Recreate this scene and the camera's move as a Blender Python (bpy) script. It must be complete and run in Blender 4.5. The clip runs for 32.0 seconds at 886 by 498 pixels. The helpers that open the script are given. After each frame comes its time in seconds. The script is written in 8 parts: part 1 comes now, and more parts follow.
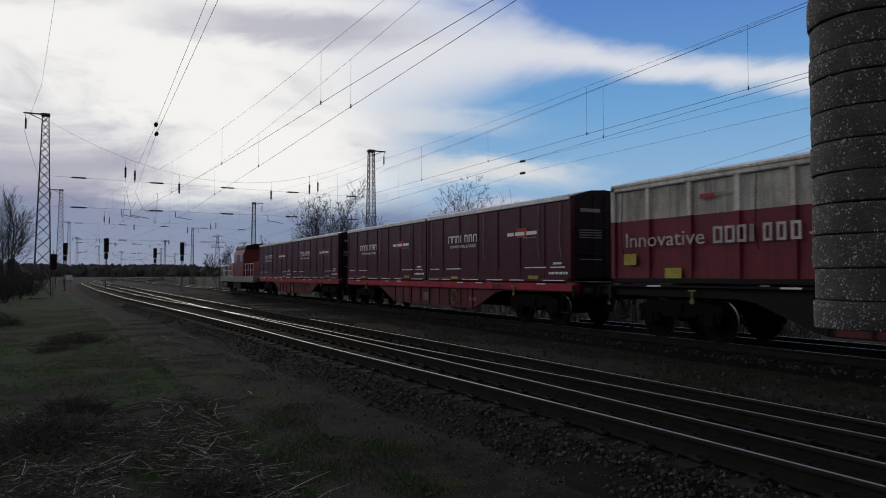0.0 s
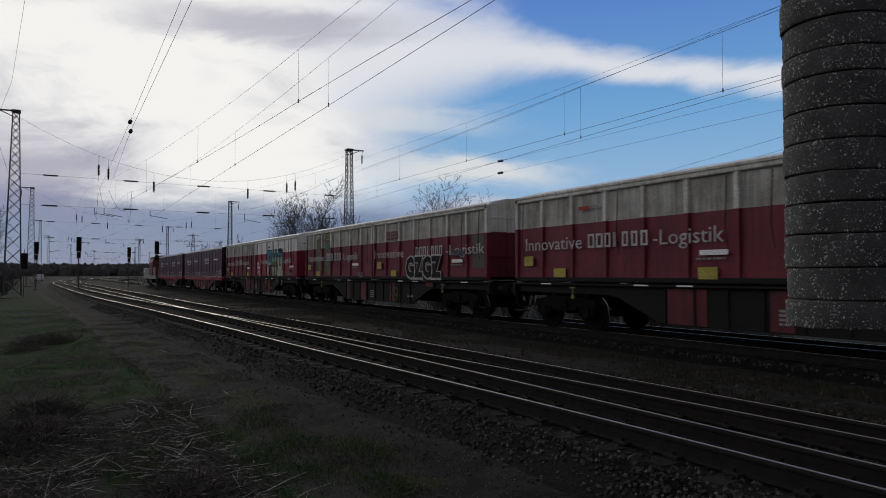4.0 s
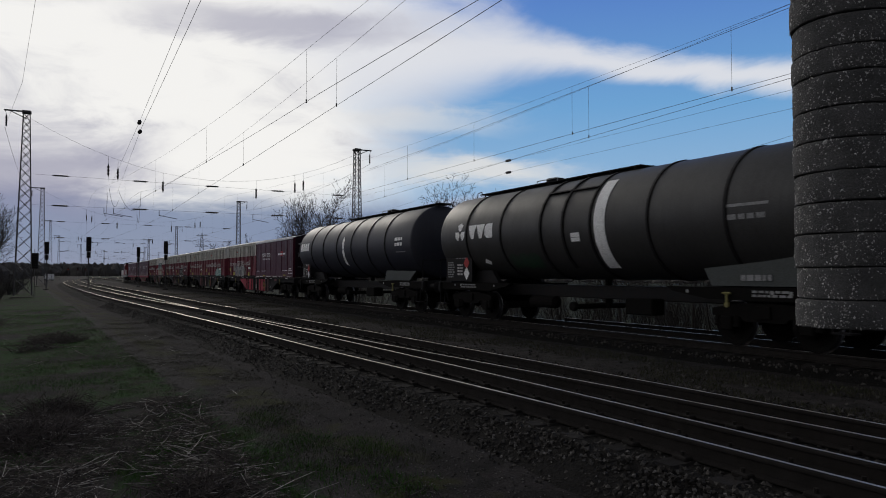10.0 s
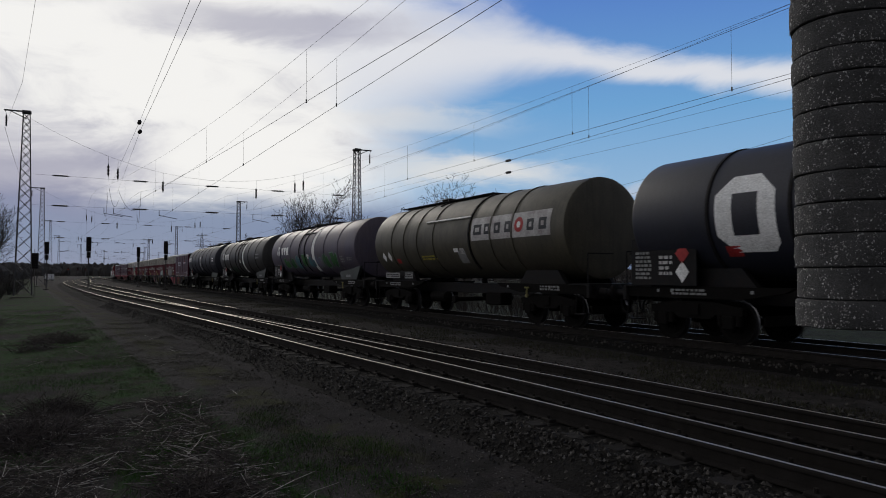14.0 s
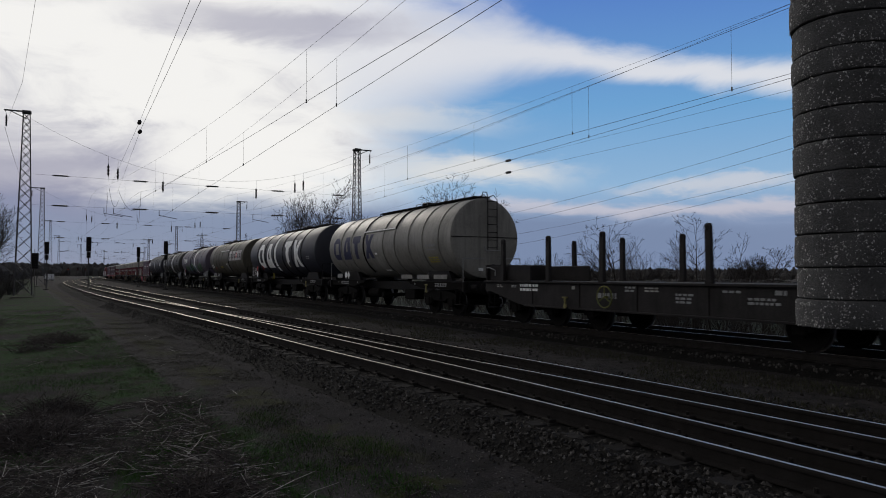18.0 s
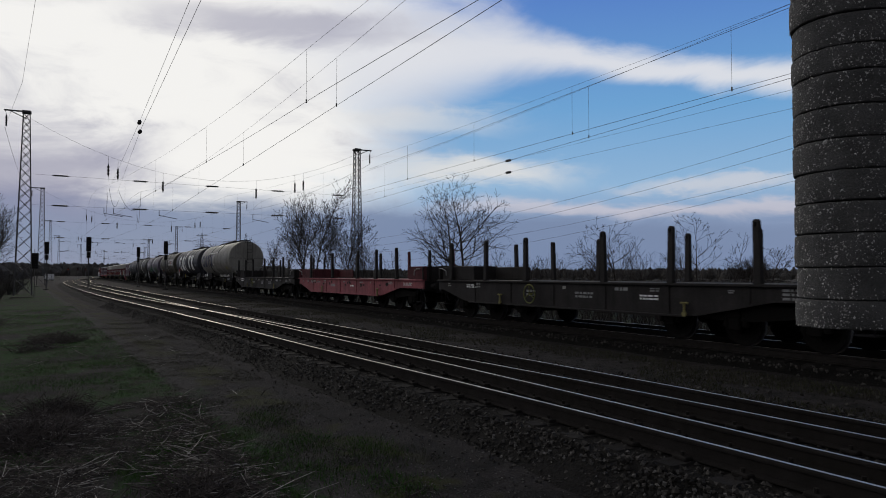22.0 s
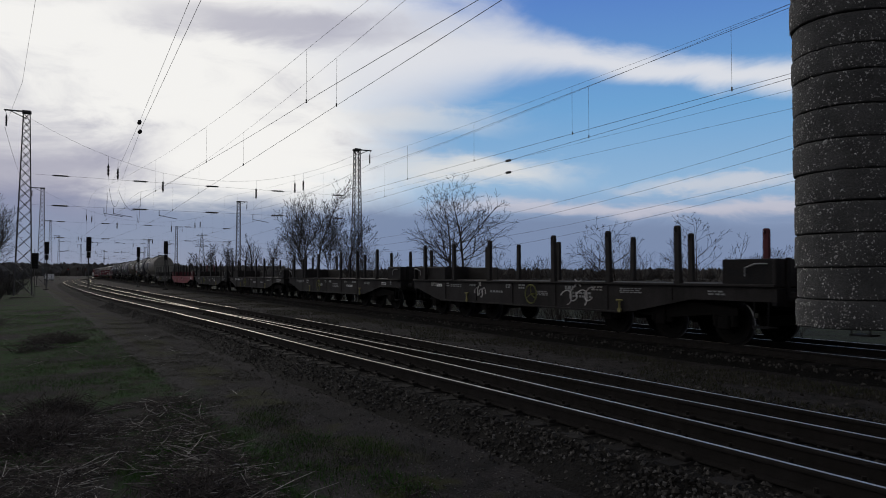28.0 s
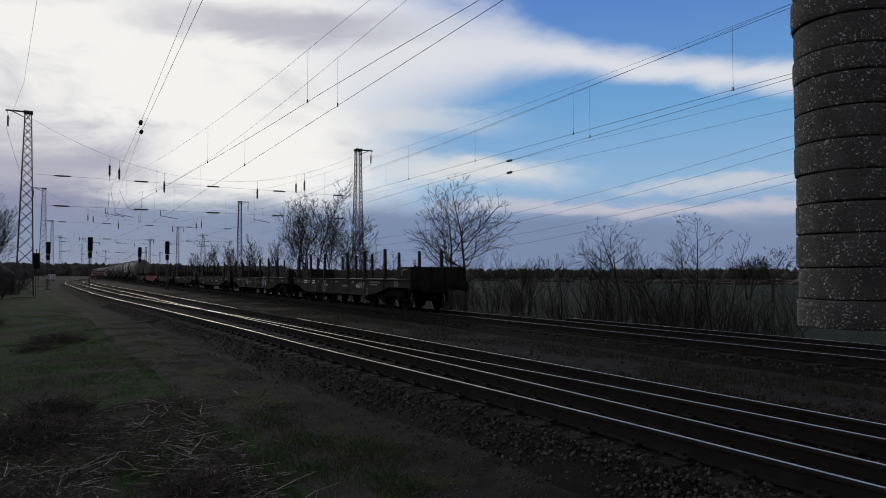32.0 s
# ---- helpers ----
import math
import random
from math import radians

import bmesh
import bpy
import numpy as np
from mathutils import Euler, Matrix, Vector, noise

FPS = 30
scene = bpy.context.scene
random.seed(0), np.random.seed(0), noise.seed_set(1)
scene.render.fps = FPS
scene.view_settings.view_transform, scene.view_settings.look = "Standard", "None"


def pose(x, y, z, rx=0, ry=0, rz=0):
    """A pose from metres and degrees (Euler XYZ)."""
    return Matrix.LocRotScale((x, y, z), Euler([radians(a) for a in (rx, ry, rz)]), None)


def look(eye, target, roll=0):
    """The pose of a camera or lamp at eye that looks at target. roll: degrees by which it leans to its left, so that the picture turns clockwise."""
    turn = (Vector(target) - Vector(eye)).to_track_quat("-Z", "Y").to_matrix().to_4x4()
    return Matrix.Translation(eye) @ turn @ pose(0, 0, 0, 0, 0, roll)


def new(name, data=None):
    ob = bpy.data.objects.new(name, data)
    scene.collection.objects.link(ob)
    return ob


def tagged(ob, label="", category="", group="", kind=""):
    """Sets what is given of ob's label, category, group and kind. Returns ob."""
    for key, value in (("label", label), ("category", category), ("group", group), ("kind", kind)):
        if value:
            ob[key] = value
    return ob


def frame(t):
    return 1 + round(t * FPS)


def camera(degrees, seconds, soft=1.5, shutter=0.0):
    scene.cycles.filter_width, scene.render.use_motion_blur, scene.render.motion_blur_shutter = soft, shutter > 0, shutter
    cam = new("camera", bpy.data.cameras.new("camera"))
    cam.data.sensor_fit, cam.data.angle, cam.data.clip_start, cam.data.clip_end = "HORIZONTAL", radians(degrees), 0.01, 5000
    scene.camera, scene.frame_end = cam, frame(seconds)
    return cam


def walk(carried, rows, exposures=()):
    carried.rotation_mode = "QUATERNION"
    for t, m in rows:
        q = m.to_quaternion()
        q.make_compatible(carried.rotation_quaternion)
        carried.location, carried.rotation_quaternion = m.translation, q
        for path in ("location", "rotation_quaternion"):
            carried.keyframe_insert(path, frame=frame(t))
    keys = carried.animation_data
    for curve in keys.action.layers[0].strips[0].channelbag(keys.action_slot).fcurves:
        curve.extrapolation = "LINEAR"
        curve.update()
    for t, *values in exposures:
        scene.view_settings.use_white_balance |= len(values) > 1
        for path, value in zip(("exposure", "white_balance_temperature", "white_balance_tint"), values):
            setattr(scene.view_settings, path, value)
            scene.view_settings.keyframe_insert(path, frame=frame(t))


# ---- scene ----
# The track bed runs along +y, x points across the tracks, z = 0 is the rail head.
PSI = 28.95
EYE = Vector((0.0, 0.0, 1.489))
cam = camera(65.45, 32.0, soft=0.95, shutter=0.15)


def aim(turn, tilt=2.11, roll=0.0):
    """The camera's pose: turned to the right of the tracks by that many degrees and tilted up."""
    a, b = radians(turn), radians(tilt)
    return look(EYE, EYE + Vector((math.sin(a) * math.cos(b), math.cos(a) * math.cos(b), math.sin(b))), roll)


walk(cam, [(t, aim(PSI - d * 1.17, 2.11 + e)) for t, d, e in (
    (0.0, 1.00, 0.07), (0.5, 1.31, 0.07), (1.0, 1.56, 0.05), (1.5, 0.62, 0.05), (2.0, -0.20, 0.03),
    (2.5, -0.47, 0.03), (3.0, -0.55, 0.03), (3.5, -0.565, 0.03), (4.5, -0.53, 0.01), (5.5, -0.37, -0.02), (6.0, -0.04, -0.03),
    (6.5, 0.11, -0.03), (7.0, 0.13, 0.0), (8.0, 0.11, 0.0), (8.5, 0.03, 0.0), (9.0, 0.0, 0.0), (20.0, 0.0, 0.0),
    (29.5, 0.0, 0.0), (30.5, 0.05, 0.0), (31.5, 0.08, 0.0), (32.0, 0.08, 0.01))])

# ---- light ----
SUN_AZ, SUN_EL = 6.0, 22.0      # degrees right of the tracks' direction, above the horizon


def tree_of(nodes):
    """Clear a node tree and give it a short way to add nodes."""
    nodes.nodes.clear()

    def add(kind, **values):
        n = nodes.nodes.new(kind)
        for k, v in values.items():
            if k in n.inputs:
                n.inputs[k].default_value = v
            elif k == "operation":
                n.operation = v
            elif k == "data_type":
                n.data_type = v
            elif k == "interpolation_type":
                n.interpolation_type = v
        return n
    return add, nodes.links.new


def make_world():
    w = bpy.data.worlds.new("evening_sky")
    scene.world = w
    w.use_nodes = True
    add, link = tree_of(w.node_tree)
    out = add("ShaderNodeOutputWorld")
    co = add("ShaderNodeTexCoord")
    sep = add("ShaderNodeSeparateXYZ")
    link(co.outputs["Generated"], sep.inputs[0])

    def m(op, a, b=None, c=None):
        n = add("ShaderNodeMath", operation=op)
        for i, s in enumerate((a, b, c)):
            if s is None:
                continue
            if isinstance(s, (int, float)):
                n.inputs[i].default_value = s
            else:
                link(s, n.inputs[i])
        return n.outputs[0]

    def step(x, lo, hi, a=0.0, b=1.0):
        n = add("ShaderNodeMapRange", interpolation_type="SMOOTHSTEP")
        link(x, n.inputs[0])
        for i, s in enumerate((lo, hi, a, b)):
            n.inputs[i + 1].default_value = s
        return n.outputs[0]

    def noise_of(scale, detail, rough, stretch, shift=(0, 0, 0), warp=0.0):
        mp = add("ShaderNodeMapping")
        mp.inputs["Scale"].default_value = stretch
        mp.inputs["Location"].default_value = shift
        link(co.outputs["Generated"], mp.inputs[0])
        n = add("ShaderNodeTexNoise", Scale=scale, Detail=detail, Roughness=rough, Distortion=warp)
        link(mp.outputs[0], n.inputs["Vector"])
        return n.outputs[0]

    # azimuth from the tracks' direction (degrees, right positive) and elevation
    az = m("MULTIPLY", m("ARCTAN2", sep.outputs[0], sep.outputs[1]), 57.2958)
    el = m("MULTIPLY", m("ARCSINE", sep.outputs[2]), 57.2958)
    wob = m("SUBTRACT", noise_of(2.6, 6, 0.58, (1, 1, 2.4), (3.1, 0.4, 1.0), 0.5), 0.5)
    fine = m("SUBTRACT", noise_of(7.0, 8, 0.62, (1, 1, 2.8), (0.3, 7.4, 2.0), 0.8), 0.5)
    soft = m("SUBTRACT", noise_of(1.5, 4, 0.5, (1, 1, 2.0), (5.0, 1.3, 0.2), 0.3), 0.5)
    azw = m("ADD", az, m("ADD", m("MULTIPLY", wob, 18.0), m("MULTIPLY", fine, 10.0)))
    elw = m("ADD", el, m("ADD", m("MULTIPLY", wob, 5.0), m("MULTIPLY", fine, 3.2)))

    def mix(a, b, fac):
        n = add("ShaderNodeMix", data_type="RGBA")
        for i, s in ((6, a), (7, b)):
            if isinstance(s, tuple):
                n.inputs[i].default_value = (*s, 1)
            else:
                link(s, n.inputs[i])
        link(fac, n.inputs[0])
        return n.outputs[2]

    def hump(x, centre, half):
        return step(m("ABSOLUTE", m("SUBTRACT", x, centre)), half, half * 0.15)

    sky = add("ShaderNodeTexSky")
    sky.sky_type, sky.sun_disc = "NISHITA", False
    sky.sun_elevation, sky.sun_rotation = radians(SUN_EL), radians(SUN_AZ)
    sky.air_density, sky.dust_density, sky.ozone_density = 1.0, 0.6, 2.2
    sc = add("ShaderNodeVectorMath", operation="SCALE")
    link(sky.outputs[0], sc.inputs[0])
    sc.inputs[3].default_value = 0.07
    # the clear blue, deeper higher up, greyer towards the horizon
    ramp = add("ShaderNodeValToRGB")
    link(m("DIVIDE", el, 30.0), ramp.inputs[0])
    stops = ((0.0, (0.21, 0.265, 0.44)), (0.13, (0.26, 0.34, 0.52)), (0.24, (0.27, 0.45, 0.67)), (0.45, (0.15, 0.36, 0.65)), (0.72, (0.095, 0.225, 0.58)), (1.0, (0.07, 0.17, 0.46)))
    while len(ramp.color_ramp.elements) < len(stops):
        ramp.color_ramp.elements.new(0.5)
    for e, (q, c) in zip(ramp.color_ramp.elements, stops):
        e.position, e.color = q, (*c, 1)
    c0 = mix(sc.outputs[0], ramp.outputs[0], step(az, 5.0, 30.0, 0.6, 0.96))
    # cloud sheet on the sun's side
    sheet = m("MULTIPLY", step(m("ADD", azw, m("MULTIPLY", el, -0.35)), 27.0, 13.0), step(elw, 3.0, 6.5))
    tone = m("ADD", m("ADD", m("MULTIPLY", soft, 1.5), m("MULTIPLY", fine, 0.7)), 0.5)
    white = mix((0.52, 0.52, 0.58), (0.90, 0.89, 0.87), step(tone, 0.25, 0.62))
    c1 = mix(c0, white, sheet)
    # a thick white streak tapering to the right
    els = m("ADD", el, m("ADD", m("MULTIPLY", wob, 2.6), m("MULTIPLY", fine, 1.6)))
    mid_el = m("ADD", 18.1, m("MULTIPLY", m("MAXIMUM", m("SUBTRACT", az, 34.0), 0.0), -0.165))
    wide = step(az, 22.0, 42.0, 5.6, 1.15)
    gap = m("DIVIDE", m("ABSOLUTE", m("SUBTRACT", els, mid_el)), wide)
    streak = m("MULTIPLY", step(gap, 1.4, 0.1), step(azw, 12.0, 24.0))
    c2 = mix(c1, (0.74, 0.75, 0.79), m("MULTIPLY", streak, 0.92))
    # cream wisps lower down
    w1 = m("MULTIPLY", hump(elw, 8.3, 1.7), hump(azw, 31.0, 13.0))
    w2 = m("MULTIPLY", hump(elw, 12.6, 1.6), hump(azw, 27.0, 11.0))
    c3 = mix(c2, (0.76, 0.75, 0.73), m("MULTIPLY", m("MAXIMUM", w1, m("MULTIPLY", w2, 0.6)), 0.85))
    # thin pink rim and blue-grey bank over the horizon
    rim = m("MULTIPLY", hump(elw, 5.3, 1.1), step(az, 24.0, 34.0))
    c4 = mix(c3, (0.66, 0.60, 0.63), m("MULTIPLY", rim, 0.6))
    w3 = m("MULTIPLY", hump(elw, 7.4, 1.0), hump(azw, 52.0, 9.0))
    c4 = mix(c4, (0.70, 0.67, 0.68), m("MULTIPLY", w3, 0.6))
    bank = m("MULTIPLY", step(m("SUBTRACT", elw, step(az, 34.0, 20.0, 0.0, 1.5)), 5.6, 3.2), step(az, 70.0, 44.0, 0.55, 0.9))
    c5 = mix(c4, (0.185, 0.245, 0.385), bank)
    # lilac shadows in the cloud sheet
    d1 = m("MULTIPLY", step(azw, 9.0, -1.0), hump(elw, 6.8, 4.8))
    d2 = m("MULTIPLY", hump(elw, 20.0, 2.2), hump(azw, 17.0, 15.0))
    d3 = m("MULTIPLY", hump(elw, 22.0, 3.0), hump(azw, -1.0, 7.0))
    dark = m("MAXIMUM", m("MULTIPLY", d1, 0.75), m("MAXIMUM", m("MULTIPLY", d2, 0.62), m("MULTIPLY", d3, 0.2)))
    c6 = mix(c5, (0.285, 0.285, 0.40), dark)
    # unseen cloud added right of the view, to turn the rails' blue reflection grey
    c6 = mix(c6, (0.42, 0.42, 0.44), m("MULTIPLY", m("MULTIPLY", step(az, 64.0, 82.0), step(az, 130.0, 105.0)), 0.75))
    # the sky behind and overhead is dim
    back = step(sep.outputs[1], 0.30, -0.5)
    c7 = mix(c6, (0.19, 0.19, 0.205), m("MULTIPLY", back, 0.92))
    up = step(el, 28.0, 60.0)
    c9 = mix(c7, (0.11, 0.125, 0.16), m("MULTIPLY", up, 0.92))
    bg = add("ShaderNodeBackground", Strength=1.0)
    link(c9, bg.inputs[0])
    link(bg.outputs[0], out.inputs[0])


make_world()
sun_data = bpy.data.lights.new("sun", "SUN")
sun_data.energy, sun_data.angle, sun_data.color = 0.5, radians(12), (1.0, 0.93, 0.84)
sun = new("sun", sun_data)
sa, se = radians(SUN_AZ), radians(SUN_EL)
sun.matrix_world = look(Vector((0, 0, 40)), Vector((0, 0, 40)) - Vector((math.sin(sa) * math.cos(se), math.cos(sa) * math.cos(se), math.sin(se))))
scene.view_settings.exposure = 0.0


# ---- materials ----
def surface(name, colour, rough=0.7, metal=0.0, other=None, scale=4.0, amount=0.6, grain=60.0, bump=0.25, depth=0.01,
            random_tint=0.0, island=False, spec=0.4, stretch=(1, 1, 1), streaks=0.0):
    """A surface whose colour drifts to another at a large and a small scale, with fine relief."""
    mt = bpy.data.materials.new(name)
    mt.use_nodes = True
    add, link = tree_of(mt.node_tree)
    out = add("ShaderNodeOutputMaterial")
    sh = add("ShaderNodeBsdfPrincipled", Roughness=rough, Metallic=metal)
    sh.inputs["Specular IOR Level"].default_value = spec
    link(sh.outputs[0], out.inputs[0])
    co = add("ShaderNodeTexCoord")
    mp = add("ShaderNodeMapping")
    mp.inputs["Scale"].default_value = stretch
    link(co.outputs["Object"], mp.inputs[0])
    big = add("ShaderNodeTexNoise", Scale=scale, Detail=5.0, Roughness=0.6)
    small = add("ShaderNodeTexNoise", Scale=grain, Detail=3.0, Roughness=0.6)
    link(mp.outputs[0], big.inputs["Vector"])
    link(mp.outputs[0], small.inputs["Vector"])
    other = other or tuple(c * 0.5 for c in colour)
    ramp = add("ShaderNodeMapRange")
    link(big.outputs[0], ramp.inputs[0])
    for i, v in enumerate((0.38, 0.68, 0.0, amount)):
        ramp.inputs[i + 1].default_value = v
    mx = add("ShaderNodeMix", data_type="RGBA")
    mx.inputs[6].default_value, mx.inputs[7].default_value = (*colour, 1), (*other, 1)
    link(ramp.outputs[0], mx.inputs[0])
    col = mx.outputs[2]
    r2 = add("ShaderNodeMapRange")
    link(small.outputs[0], r2.inputs[0])
    for i, v in enumerate((0.3, 0.7, 0.72, 1.28)):
        r2.inputs[i + 1].default_value = v
    val = r2.outputs[0]
    if streaks:
        ms = add("ShaderNodeMapping")
        ms.inputs["Scale"].default_value = (5, 5, 0.35)
        link(co.outputs["Object"], ms.inputs[0])
        st = add("ShaderNodeTexNoise", Scale=1.6, Detail=4.0, Roughness=0.65)
        link(ms.outputs[0], st.inputs["Vector"])
        r4 = add("ShaderNodeMapRange")
        link(st.outputs[0], r4.inputs[0])
        for i, v in enumerate((0.45, 0.75, 1.0, 1.0 - streaks)):
            r4.inputs[i + 1].default_value = v
        mm = add("ShaderNodeMath", operation="MULTIPLY")
        link(val, mm.inputs[0])
        link(r4.outputs[0], mm.inputs[1])
        val = mm.outputs[0]
    if random_tint:
        if island:
            info = add("ShaderNodeNewGeometry").outputs["Random Per Island"]
        else:
            info = add("ShaderNodeObjectInfo").outputs["Random"]
        r3 = add("ShaderNodeMapRange")
        link(info, r3.inputs[0])
        r3.inputs[3].default_value, r3.inputs[4].default_value = 1 - random_tint, 1 + random_tint
        mm = add("ShaderNodeMath", operation="MULTIPLY")
        link(val, mm.inputs[0])
        link(r3.outputs[0], mm.inputs[1])
        val = mm.outputs[0]
    sc = add("ShaderNodeVectorMath", operation="SCALE")
    link(col, sc.inputs[0])
    link(val, sc.inputs[3])
    link(sc.outputs[0], sh.inputs["Base Color"])
    if bump:
        b = add("ShaderNodeBump", Strength=bump, Distance=depth)
        link(small.outputs[0], b.inputs["Height"])
        link(b.outputs[0], sh.inputs["Normal"])
    rr = add("ShaderNodeMapRange")
    link(big.outputs[0], rr.inputs[0])
    rr.inputs[3].default_value, rr.inputs[4].default_value = max(0.05, rough - 0.12), min(1.0, rough + 0.12)
    link(rr.outputs[0], sh.inputs["Roughness"])
    return mt


def glowing(name, colour, strength):
    mt = bpy.data.materials.new(name)
    mt.use_nodes = True
    add, link = tree_of(mt.node_tree)
    out = add("ShaderNodeOutputMaterial")
    e = add("ShaderNodeEmission", Strength=strength)
    e.inputs[0].default_value = (*colour, 1)
    link(e.outputs[0], out.inputs[0])
    return mt


